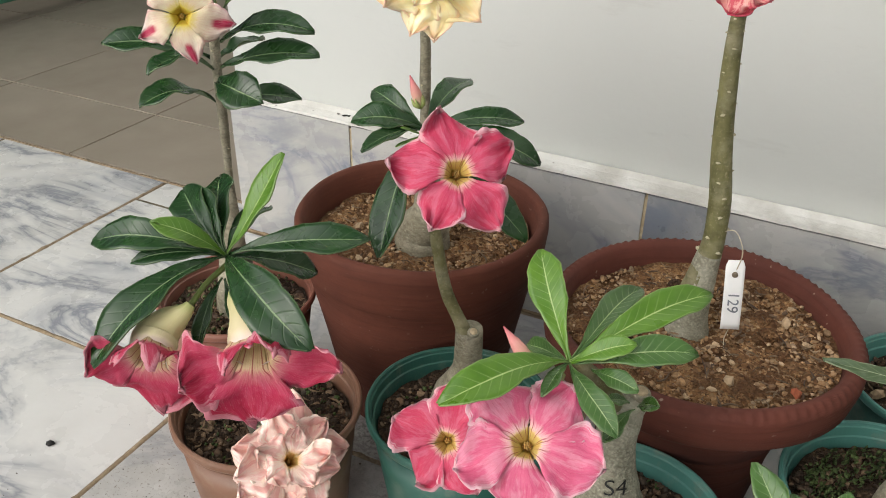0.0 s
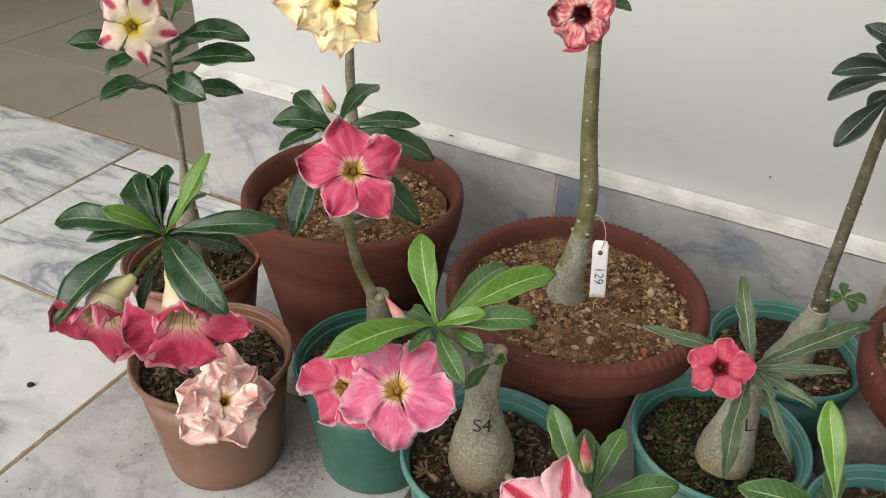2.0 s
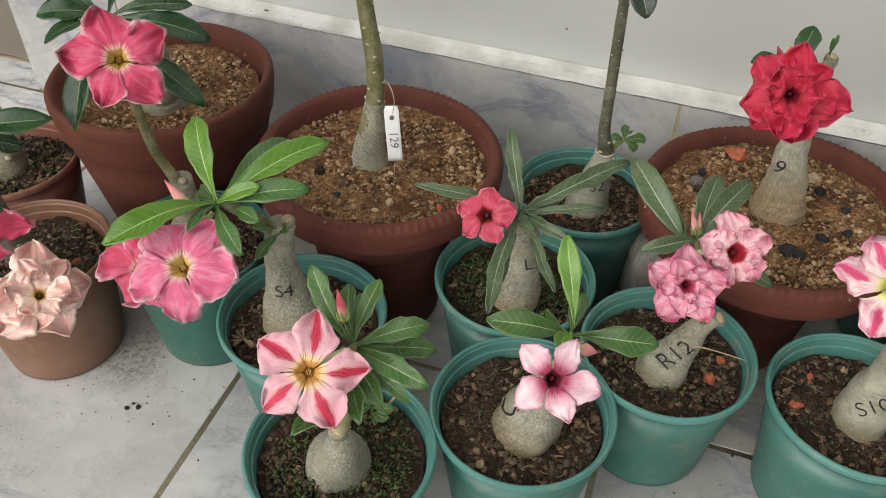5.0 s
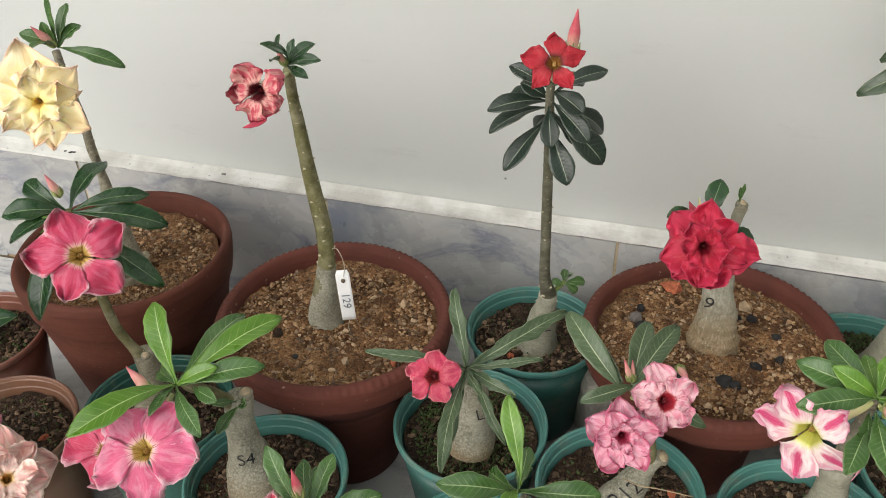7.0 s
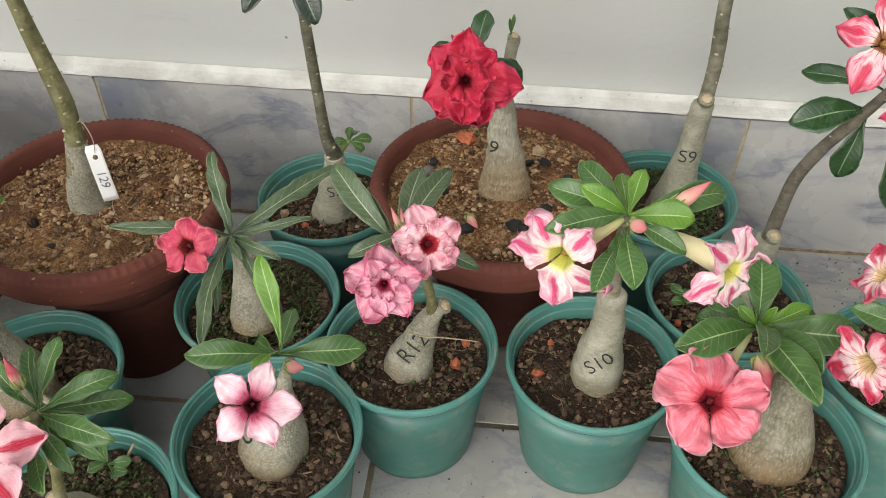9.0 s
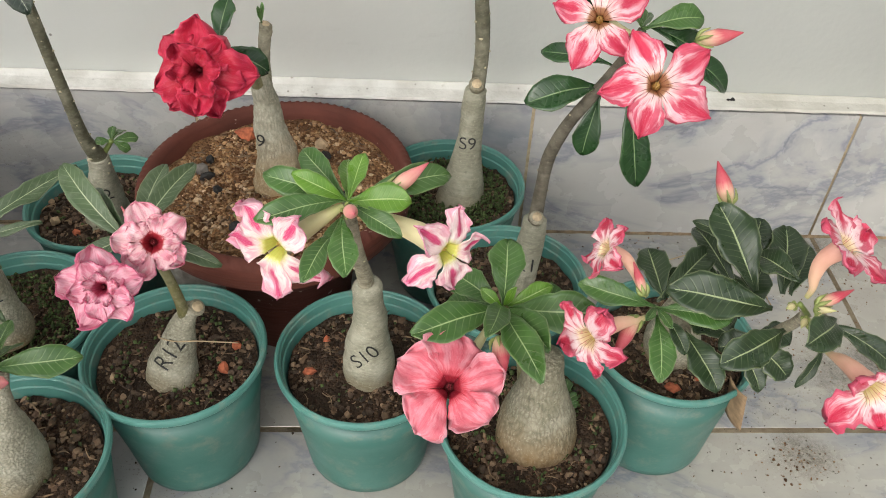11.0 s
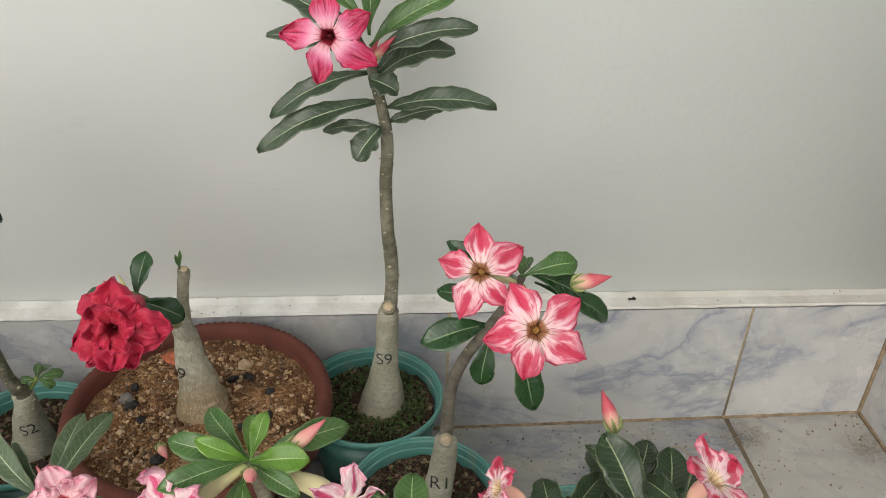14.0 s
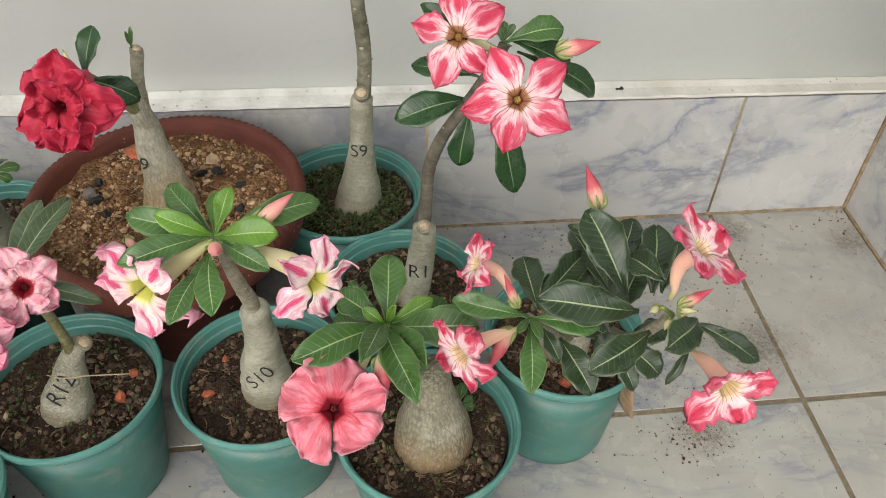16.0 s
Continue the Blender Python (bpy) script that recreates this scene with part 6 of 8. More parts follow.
for base, tip, width, arch, roll in (
    ((0.613, -0.187, 0.484), (0.563, -0.221, 0.486), 0.0190, 0.14, 0),
    ((0.613, -0.187, 0.478), (0.566, -0.226, 0.466), 0.0195, 0.12, 20),
    ((0.613, -0.187, 0.466), (0.581, -0.228, 0.430), 0.0195, 0.08, 0),
    ((0.617, -0.193, 0.462), (0.640, -0.221, 0.419), 0.0230, 0.08, 0),
    ((0.617, -0.192, 0.476), (0.668, -0.193, 0.430), 0.0260, 0.12, 0),
    ((0.617, -0.188, 0.493), (0.662, -0.166, 0.510), 0.0172, 0.14, 0),
    ((0.614, -0.190, 0.498), (0.576, -0.190, 0.517), 0.0155, 0.12, 0),
    ((0.617, -0.180, 0.478), (0.662, -0.154, 0.442), 0.0215, 0.14, 0),
    ((0.616, -0.196, 0.500), (0.648, -0.212, 0.488), 0.0213, 0.10, 0),
    ((0.614, -0.190, 0.488), (0.588, -0.196, 0.505), 0.0182, 0.10, 0),
    ((0.613, -0.182, 0.490), (0.572, -0.168, 0.474), 0.0186, 0.12, 0),
    ((0.615, -0.197, 0.484), (0.622, -0.222, 0.456), 0.0181, 0.10, 0),
    ((0.615, -0.180, 0.497), (0.640, -0.157, 0.494), 0.0182, 0.10, 0),
    ((0.617, -0.194, 0.488), (0.655, -0.216, 0.462), 0.0205, 0.10, 0),
    ((0.615, -0.182, 0.470), (0.598, -0.164, 0.440), 0.0180, 0.10, 0),
    ((0.616, -0.184, 0.468), (0.638, -0.166, 0.436), 0.0190, 0.10, 0),
    ((0.616, -0.200, 0.506), (0.606, -0.222, 0.520), 0.0140, 0.12, 0),
):
    leaf(p, base, tip, width, arch, "leaf_night", roll, wave=0.02)
flower(p, (0.625, -0.254, 0.551), (0.093, -0.790, 0.606), 0.0265, -6, "scarlet", tube_to=(0.617, -0.185, 0.501), throat="throat_gold", width=0.58, point=0.6, recurve=0.3, mouth=0.22, ruffle=0.1, wild=0.3)
bud(p, (0.633, -0.211, 0.540), (0.636, -0.210, 0.581), 0.0112, "bud_red")

# red rose
p = thing("desert_rose", (0.802, -0.142, 0.180), "desert rose with a pale caudex and deep red double flower", "desert rose", "desert roses")
b = stem(p, [(0.807, -0.138, 0.150, 0.0270), (0.806, -0.138, 0.176, 0.0288), (0.805, -0.138, 0.200, 0.0272), (0.804, -0.138, 0.214, 0.0224), (0.803, -0.137, 0.234, 0.0190), (0.800, -0.136, 0.260, 0.0154), (0.799, -0.136, 0.285, 0.0126), (0.798, -0.138, 0.306, 0.0110), (0.798, -0.139, 0.318, 0.0088), (0.799, -0.138, 0.324, 0.0050)], "caudex_foot", name='caudex', seed=9, seg=40, rough=0.12, rings=0.042, steps=10)
writing(p, b, "9", (0.792, -0.167, 0.258), (0.026, -0.916, 0.400), 0.0148, slant=-15)
stem(p, [(0.799, -0.138, 0.306, 0.0085), (0.801, -0.135, 0.326, 0.0066), (0.802, -0.131, 0.341, 0.0058), (0.805, -0.128, 0.356, 0.0062), (0.806, -0.127, 0.365, 0.0056)], "stem_grey", name="branch", rough=0.14, grain=120, rings=0.03)
cut_end(p, (0.806, -0.127, 0.366), (0.30, -0.15, 0.94), 0.0054)
for tip in ((0.801, -0.128, 0.384), (0.805, -0.124, 0.386)):
    leaf(p, (0.803, -0.127, 0.366), tip, 0.0042, 0.05, "leaf_mid", 0)
for base, tip, width, arch, roll in (
    ((0.772, -0.178, 0.368), (0.780, -0.146, 0.400), 0.0205, 0.06, 0),
    ((0.774, -0.186, 0.374), (0.815, -0.188, 0.352), 0.0245, 0.14, 0),
    ((0.764, -0.178, 0.372), (0.733, -0.196, 0.383), 0.0180, 0.14, 0),
):
    leaf(p, base, tip, width, arch, "leaf_dark", roll)
stem(p, [(0.796, -0.142, 0.312, 0.0075), (0.786, -0.156, 0.336, 0.0058), (0.774, -0.170, 0.362, 0.0048), (0.769, -0.180, 0.374, 0.0040)], "stem_green", name="branch")
flower(p, (0.768, -0.240, 0.382), (0.02, -0.90, 0.42), 0.0400, -14, "rose", tube_to=(0.770, -0.185, 0.372), throat="throat_dark", count=5, width=0.74, point=0.35, ruffle=0.22, recurve=0.32, mouth=0.14, layers=((1.14, -0.14), (0.88, 0.10), (0.52, 0.34)), wild=0.85)
bud(p, (0.762, -0.182, 0.374), (0.751, -0.190, 0.398), 0.0085, "bud_red")
bud(p, (0.765, -0.180, 0.376), (0.760, -0.176, 0.396), 0.0050, "tube_cream")

# striped star
p = thing("desert_rose", (0.477, -0.535, 0.125), "desert rose with a pink star flower striped red", "desert rose", "desert roses")
b = stem(p, [(0.477, -0.540, 0.112, 0.0260), (0.478, -0.542, 0.135, 0.0280), (0.486, -0.552, 0.165, 0.0148), (0.487, -0.552, 0.189, 0.0091)], "caudex", name='caudex', seed=10, seg=28, rough=0.06)
cut_end(p, (0.487, -0.552, 0.198), (0.054, -0.174, 0.983), 0.0076)
b = stem(p, [(0.487, -0.552, 0.181, 0.0055), (0.497, -0.549, 0.227, 0.0039), (0.502, -0.547, 0.269, 0.0038), (0.504, -0.547, 0.298, 0.0032)], "stem_green", seed=10, scars=5)
for base, tip, width, arch, roll in (
    ((0.499, -0.537, 0.287), (0.458, -0.511, 0.331), 0.0166, 0.10, 0),
    ((0.499, -0.537, 0.287), (0.480, -0.498, 0.307), 0.0142, 0.05, 0),
    ((0.499, -0.537, 0.287), (0.505, -0.495, 0.317), 0.0149, 0.06, 0),
    ((0.499, -0.537, 0.287), (0.548, -0.510, 0.300), 0.0176, 0.10, 0),
    ((0.499, -0.537, 0.287), (0.555, -0.514, 0.279), 0.0169, 0.08, 0),
    ((0.499, -0.537, 0.287), (0.566, -0.562, 0.298), 0.0174, 0.12, 0),
    ((0.499, -0.537, 0.287), (0.538, -0.575, 0.278), 0.0140, 0.12, 0),
    ((0.506, -0.552, 0.283), (0.531, -0.597, 0.286), 0.0144, 0.10, 0),
    ((0.502, -0.564, 0.256), (0.490, -0.617, 0.279), 0.0153, 0.12, 0),
    ((0.499, -0.537, 0.287), (0.552, -0.561, 0.273), 0.0104, 0.12, 0),
    ((0.499, -0.537, 0.287), (0.487, -0.493, 0.294), 0.0113, 0.05, 0),
):
    leaf(p, base, tip, width, arch, "leaf_mid", roll, wave=0.1)
bud(p, (0.493, -0.534, 0.308), (0.486, -0.528, 0.332), 0.0080, "bud_red")
flower(p, (0.492, -0.590, 0.315), (0.309, -0.552, 0.775), 0.0430, -28, "redstripe", tube_to=(0.495, -0.541, 0.285), width=0.66, ruffle=0.1, point=0.45, recurve=0.15, mouth=0.19, cup=0.2, wild=0.25)

# white pink
p = thing("desert_rose", (0.613, -0.442, 0.125), "desert rose with a round caudex and white and pink flower", "desert rose", "desert roses")
b = stem(p, [(0.615, -0.451, 0.114, 0.0267), (0.619, -0.451, 0.131, 0.0292), (0.624, -0.450, 0.153, 0.0276), (0.629, -0.450, 0.176, 0.0214), (0.634, -0.449, 0.199, 0.0137), (0.639, -0.449, 0.217, 0.0080), (0.644, -0.448, 0.237, 0.0048), (0.649, -0.448, 0.252, 0.0039)], "caudex", name='caudex', seed=11, seg=32, rough=0.10, rings=0.022)
writing(p, b, "U", (0.609, -0.486, 0.187), (0.156, -0.748, 0.645), 0.0159, slant=-15)
for base, tip, width, arch, roll in (
    ((0.646, -0.451, 0.271), (0.624, -0.405, 0.322), 0.0180, 0.00, 0),
    ((0.645, -0.455, 0.267), (0.644, -0.502, 0.299), 0.0136, 0.10, 0),
):
    leaf(p, base, tip, width, arch, "leaf_bright", roll)
for base, tip, width, arch, roll in (
    ((0.645, -0.455, 0.267), (0.583, -0.480, 0.287), 0.0219, 0.14, 0),
    ((0.645, -0.455, 0.267), (0.710, -0.446, 0.271), 0.0230, 0.14, 0),
    ((0.645, -0.455, 0.267), (0.643, -0.406, 0.265), 0.0159, 0.02, 0),
    ((0.645, -0.455, 0.267), (0.614, -0.420, 0.240), 0.0161, 0.10, 0),
    ((0.645, -0.455, 0.267), (0.644, -0.406, 0.238), 0.0141, 0.05, 0),
):
    leaf(p, base, tip, width, arch, "leaf_mid", roll)
bud(p, (0.653, -0.467, 0.268), (0.668, -0.472, 0.274), 0.0107, "bud_pink")
flower(p, (0.644, -0.519, 0.288), (0.216, -0.631, 0.745), 0.0333, -30, "pale", tube_to=(0.642, -0.464, 0.259), throat="throat_dark", width=0.58, ruffle=0.09, point=0.4, recurve=0.16, mouth=0.17, wild=0.3)

# pink doubles
p = thing("desert_rose", (0.726, -0.330, 0.125), "desert rose with a pear-shaped caudex and two candy pink flowers", "desert rose", "desert roses")
b = stem(p, [(0.721, -0.343, 0.105, 0.0186), (0.723, -0.343, 0.118, 0.0228), (0.726, -0.343, 0.135, 0.0224), (0.732, -0.342, 0.156, 0.0178), (0.739, -0.342, 0.177, 0.0134), (0.745, -0.341, 0.194, 0.0101), (0.751, -0.341, 0.205, 0.0085), (0.756, -0.340, 0.211, 0.0075)], "caudex", name='caudex', seed=12, seg=28, rough=0.10, rings=0.022)
writing(p, b, "R12", (0.736, -0.372, 0.179), (0.198, -0.805, 0.559), 0.0150, slant=50)
part("strip", sheet(lambda u, s: Vector((0.704 + 0.016 * u, -0.338 - 0.010 * u + 0.0022 * s, 0.139 + 0.006 * u)), 4, 2, 0.0005), M["blue_strip"], p, "pale blue plastic strip")
cut_end(p, (0.760, -0.340, 0.212), (0.552, -0.248, 0.796), 0.0070)
b = stem(p, [(0.748, -0.342, 0.196, 0.0062), (0.748, -0.345, 0.225, 0.0046), (0.740, -0.340, 0.255, 0.0042), (0.728, -0.333, 0.275, 0.0038), (0.722, -0.331, 0.284, 0.0032)], "stem_green", seed=12)
for base, tip, width, arch, roll in (
    ((0.712, -0.333, 0.284), (0.656, -0.280, 0.316), 0.0229, 0.10, 0),
    ((0.714, -0.330, 0.286), (0.675, -0.279, 0.289), 0.0176, 0.10, 0),
    ((0.723, -0.331, 0.285), (0.730, -0.254, 0.298), 0.0202, 0.05, 0),
    ((0.723, -0.331, 0.285), (0.757, -0.259, 0.303), 0.0212, 0.06, 0),
    ((0.723, -0.331, 0.285), (0.789, -0.345, 0.265), 0.0145, 0.12, 0),
    ((0.723, -0.331, 0.285), (0.680, -0.354, 0.278), 0.0143, 0.12, 0),
):
    leaf(p, base, tip, width, arch, "leaf_dull", roll, wave=0.04)
bud(p, (0.721, -0.328, 0.288), (0.713, -0.323, 0.308), 0.0056, "bud_pink")
bud(p, (0.723, -0.328, 0.288), (0.720, -0.315, 0.302), 0.0047, "bud_pink")
flower(p, (0.720, -0.409, 0.303), (0.118, -0.782, 0.612), 0.0288, -13, "candy", tube_to=(0.720, -0.342, 0.274), throat="throat_dark", count=5, width=0.74, point=0.30, ruffle=0.20, recurve=0.15, layers=((1.10, -0.05), (0.80, 0.12), (0.46, 0.34)), wild=0.35, mouth=0.17)
flower(p, (0.751, -0.374, 0.316), (0.255, -0.725, 0.640), 0.0294, -0, "candy_pale", tube_to=(0.724, -0.338, 0.278), throat="throat_dark", count=5, width=0.74, point=0.0, ruffle=0.2, layers=((1.05, -0.03), (0.74, 0.1)), wild=0.35, mouth=0.24)
part("tie", tube([(0.727, -0.357, 0.191, 0.0006), (0.742, -0.363, 0.193, 0.0006), (0.761, -0.359, 0.189, 0.0006), (0.792, -0.352, 0.179, 0.0005)], 6, 6), M["twine"], p, "loose end of dry twine")

# lime throat
p = thing("desert_rose", (0.900, -0.331, 0.125), "desert rose with two white and pink flowers with lime throats", "desert rose", "desert roses")
b = stem(p, [(0.904, -0.337, 0.096, 0.0208), (0.904, -0.337, 0.111, 0.0238), (0.904, -0.337, 0.138, 0.0238), (0.905, -0.337, 0.169, 0.0195), (0.906, -0.337, 0.192, 0.0156), (0.906, -0.337, 0.210, 0.0139), (0.906, -0.337, 0.225, 0.0132), (0.905, -0.337, 0.235, 0.0135), (0.904, -0.337, 0.240, 0.0091)], "caudex_smooth", name='caudex', seed=13, seg=28, rough=0.10, rings=0.026)
writing(p, b, "S10", (0.901, -0.367, 0.173), (-0.082, -0.818, 0.569), 0.0134, slant=40)
b = stem(p, [(0.905, -0.337, 0.229, 0.0063), (0.904, -0.340, 0.250, 0.0068), (0.901, -0.348, 0.275, 0.0062), (0.899, -0.361, 0.308, 0.0054), (0.898, -0.372, 0.340, 0.0046), (0.897, -0.379, 0.362, 0.0040)], "stem_grey", seed=13, scars=6)
for base, tip, width, arch, roll in (
    ((0.897, -0.382, 0.364), (0.839, -0.372, 0.379), 0.0209, 0.14, 0),
    ((0.897, -0.382, 0.364), (0.863, -0.339, 0.377), 0.0187, 0.10, 0),
    ((0.897, -0.382, 0.364), (0.838, -0.412, 0.371), 0.0201, 0.14, 0),
    ((0.897, -0.382, 0.364), (0.970, -0.352, 0.366), 0.0224, 0.14, 0),
    ((0.891, -0.402, 0.355), (0.872, -0.450, 0.351), 0.0168, 0.10, 0),
    ((0.895, -0.395, 0.362), (0.900, -0.446, 0.353), 0.0204, 0.08, 0),
    ((0.893, -0.390, 0.356), (0.887, -0.426, 0.353), 0.0127, 0.10, 0),
    ((0.897, -0.382, 0.364), (0.936, -0.414, 0.360), 0.0155, 0.10, 0),
):
    leaf(p, base, tip, width, arch, "leaf_mid", roll)
for base, tip, width, arch, roll in (
    ((0.897, -0.382, 0.364), (0.861, -0.383, 0.389), 0.0157, 0.14, 0),
    ((0.897, -0.382, 0.364), (0.908, -0.351, 0.383), 0.0145, 0.00, 0),
    ((0.897, -0.382, 0.364), (0.942, -0.391, 0.373), 0.0231, 0.12, 0),
    ((0.897, -0.382, 0.364), (0.895, -0.336, 0.366), 0.0130, 0.05, 0),
):
    leaf(p, base, tip, width, arch, "leaf_bright", roll)
flower(p, (0.849, -0.418, 0.351), (-0.46, -0.86, 0.14), 0.0425, 29, "limestar", tube_to=(0.894, -0.384, 0.362), throat="throat_lime", width=0.62, point=0.4, recurve=0.25, mouth=0.20, ruffle=0.12, coat="tube_cream", wild=0.3, cup=0.28, hood=0.12)
flower(p, (0.968, -0.422, 0.353), (0.60, -0.77, 0.14), 0.0350, -40, "limestar", tube_to=(0.899, -0.384, 0.361), throat="throat_lime", width=0.62, point=0.4, recurve=0.3, mouth=0.20, ruffle=0.12, coat="tube_cream", wild=0.3, cup=0.28, hood=0.08)
bud(p, (0.925, -0.383, 0.372), (0.954, -0.366, 0.387), 0.0119, "bud_pink")
bud(p, (0.899, -0.398, 0.370), (0.905, -0.418, 0.383), 0.0105, "bud_pink")

# tall deep pink
p = thing("desert_rose", (0.987, -0.078, 0.125), "desert rose with a tall stem and one deep pink flower", "desert rose", "desert roses")
b = stem(p, [(0.997, -0.078, 0.099, 0.0278), (0.998, -0.078, 0.118, 0.0289), (1.001, -0.078, 0.145, 0.0245), (1.003, -0.079, 0.172, 0.0188), (1.005, -0.079, 0.203, 0.0145), (1.007, -0.079, 0.236, 0.0130), (1.008, -0.079, 0.261, 0.0121), (1.009, -0.079, 0.271, 0.0114)], "caudex_smooth", name='caudex', seed=14, seg=28, rough=0.09, rings=0.032)
writing(p, b, "S9", (1.002, -0.109, 0.219), (-0.032, -0.885, 0.464), 0.0140, slant=0)
cut_end(p, (1.008, -0.091, 0.285), (-0.038, -0.540, 0.841), 0.0075)
b = stem(p, [(1.008, -0.079, 0.253, 0.0090), (1.012, -0.073, 0.288, 0.0076), (1.013, -0.069, 0.324, 0.0075), (1.009, -0.069, 0.375, 0.0070), (1.008, -0.071, 0.425, 0.0065), (1.010, -0.073, 0.471, 0.0063), (1.006, -0.077, 0.510, 0.0055), (0.998, -0.082, 0.545, 0.0048), (0.994, -0.088, 0.573, 0.0042)], "stem_scarred", scars=40, seed=14)
for base, tip, width, arch, roll in (
    ((1.000, -0.078, 0.520), (0.887, -0.102, 0.480), 0.0245, 0.14, 0),
    ((0.993, -0.078, 0.549), (0.901, -0.092, 0.510), 0.0217, 0.14, 0),
    ((1.009, -0.079, 0.512), (1.112, -0.105, 0.524), 0.0240, 0.18, 0),
    ((1.011, -0.069, 0.493), (1.065, -0.062, 0.504), 0.0187, 0.14, 0),
    ((1.003, -0.089, 0.498), (0.979, -0.107, 0.472), 0.0259, 0.12, 0),
    ((1.002, -0.079, 0.494), (0.948, -0.075, 0.488), 0.0145, 0.10, 0),
    ((1.001, -0.078, 0.543), (1.073, -0.083, 0.571), 0.0251, 0.22, 0),
    ((0.999, -0.068, 0.545), (1.062, -0.052, 0.576), 0.0233, 0.14, 0),
    ((0.993, -0.088, 0.547), (1.020, -0.100, 0.538), 0.0251, 0.14, 0),
    ((0.994, -0.088, 0.567), (1.091, -0.104, 0.599), 0.0241, 0.12, 0),
    ((0.991, -0.078, 0.574), (0.908, -0.063, 0.623), 0.0245, 0.15, 0),
    ((0.990, -0.078, 0.563), (0.902, -0.073, 0.584), 0.0211, 0.15, 0),
):
    leaf(p, base, tip, width, arch, "leaf_grey", roll, wave=0.10)
for base, tip, width, arch, roll in (
    ((0.996, -0.078, 0.574), (1.079, -0.083, 0.626), 0.0230, 0.10, 0),
    ((0.993, -0.078, 0.596), (0.950, -0.065, 0.634), 0.0182, 0.10, 0),
    ((0.995, -0.078, 0.585), (1.002, -0.069, 0.663), 0.0262, 0.03, 0),
    ((0.995, -0.068, 0.571), (1.048, -0.051, 0.606), 0.0228, 0.08, 0),
):
    leaf(p, base, tip, width, arch, "leaf_mid", roll, wave=0.05)
bud(p, (0.995, -0.098, 0.568), (1.018, -0.100, 0.591), 0.0092, "bud_red")
bud(p, (0.994, -0.098, 0.571), (1.003, -0.109, 0.591), 0.0051, "bud_red")
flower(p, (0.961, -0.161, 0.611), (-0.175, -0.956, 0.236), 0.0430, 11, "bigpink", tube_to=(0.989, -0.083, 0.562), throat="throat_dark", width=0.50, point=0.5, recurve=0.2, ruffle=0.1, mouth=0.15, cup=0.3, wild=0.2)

# striped pair
p = thing("desert_rose", (1.040, -0.233, 0.125), "desert rose with a bent stem and two striped flowers", "desert rose", "desert roses")
b = stem(p, [(1.047, -0.236, 0.112, 0.0170), (1.050, -0.236, 0.135, 0.0165), (1.056, -0.235, 0.170, 0.0145), (1.060, -0.233, 0.205, 0.0125), (1.061, -0.231, 0.222, 0.0115)], "caudex_smooth", name='caudex', seed=15, seg=24, rough=0.06)
b = stem(p, [(1.060, -0.233, 0.217, 0.0073), (1.062, -0.232, 0.258, 0.0060), (1.064, -0.236, 0.298, 0.0059), (1.073, -0.246, 0.338, 0.0056), (1.086, -0.251, 0.366, 0.0050), (1.101, -0.254, 0.395, 0.0044), (1.113, -0.255, 0.419, 0.0038), (1.118, -0.255, 0.434, 0.0033)], "stem_dark", scars=10, seed=15)
cut_end(p, (1.059, -0.248, 0.239), (-0.038, -0.444, 0.895), 0.0066)
b = [o for o in p.children if o.name.startswith("caudex")][0]
writing(p, b, "R1", (1.052, -0.265, 0.188), (-0.119, -0.818, 0.563), 0.0145, slant=0)
for base, tip, width, arch, roll in (
    ((1.097, -0.248, 0.378), (1.033, -0.264, 0.372), 0.0288, 0.14, 0),
    ((1.108, -0.249, 0.411), (1.056, -0.235, 0.459), 0.0201, 0.15, 0),
    ((1.106, -0.238, 0.392), (1.051, -0.205, 0.386), 0.0183, 0.10, 0),
    ((1.096, -0.248, 0.374), (1.088, -0.257, 0.317), 0.0231, 0.10, 0),
    ((1.115, -0.249, 0.387), (1.137, -0.270, 0.294), 0.0268, 0.08, 0),
    ((1.133, -0.240, 0.417), (1.205, -0.235, 0.369), 0.0218, 0.14, 0),
    ((1.116, -0.249, 0.421), (1.126, -0.190, 0.382), 0.0251, 0.10, 0),
    ((1.124, -0.250, 0.435), (1.177, -0.243, 0.400), 0.0269, 0.12, 0),
):
    leaf(p, base, tip, width, arch, "leaf_dark", roll, wave=0.04)
for base, tip, width, arch, roll in (
    ((1.118, -0.254, 0.434), (1.168, -0.242, 0.438), 0.0227, 0.12, 0),
    ((1.118, -0.254, 0.434), (1.123, -0.230, 0.439), 0.0069, 0.00, 0),
    ((1.118, -0.254, 0.434), (1.133, -0.220, 0.430), 0.0070, 0.00, 0),
    ((1.118, -0.254, 0.434), (1.116, -0.239, 0.440), 0.0057, 0.00, 0),
):
    leaf(p, base, tip, width, arch, "leaf_mid", roll)
bud(p, (1.159, -0.262, 0.429), (1.193, -0.264, 0.438), 0.0141, "bud_red")
flower(p, (1.079, -0.271, 0.451), (-0.256, -0.799, 0.545), 0.0402, 11, "striped", tube_to=(1.115, -0.254, 0.427), width=0.56, ruffle=0.09, point=0.4, recurve=0.12, mouth=0.20, wild=0.25, cup=0.30)
flower(p, (1.122, -0.309, 0.419), (-0.127, -0.778, 0.615), 0.0440, 22, "striped", tube_to=(1.120, -0.254, 0.424), width=0.58, ruffle=0.09, point=0.4, recurve=0.12, mouth=0.19, wild=0.2, cup=0.30)

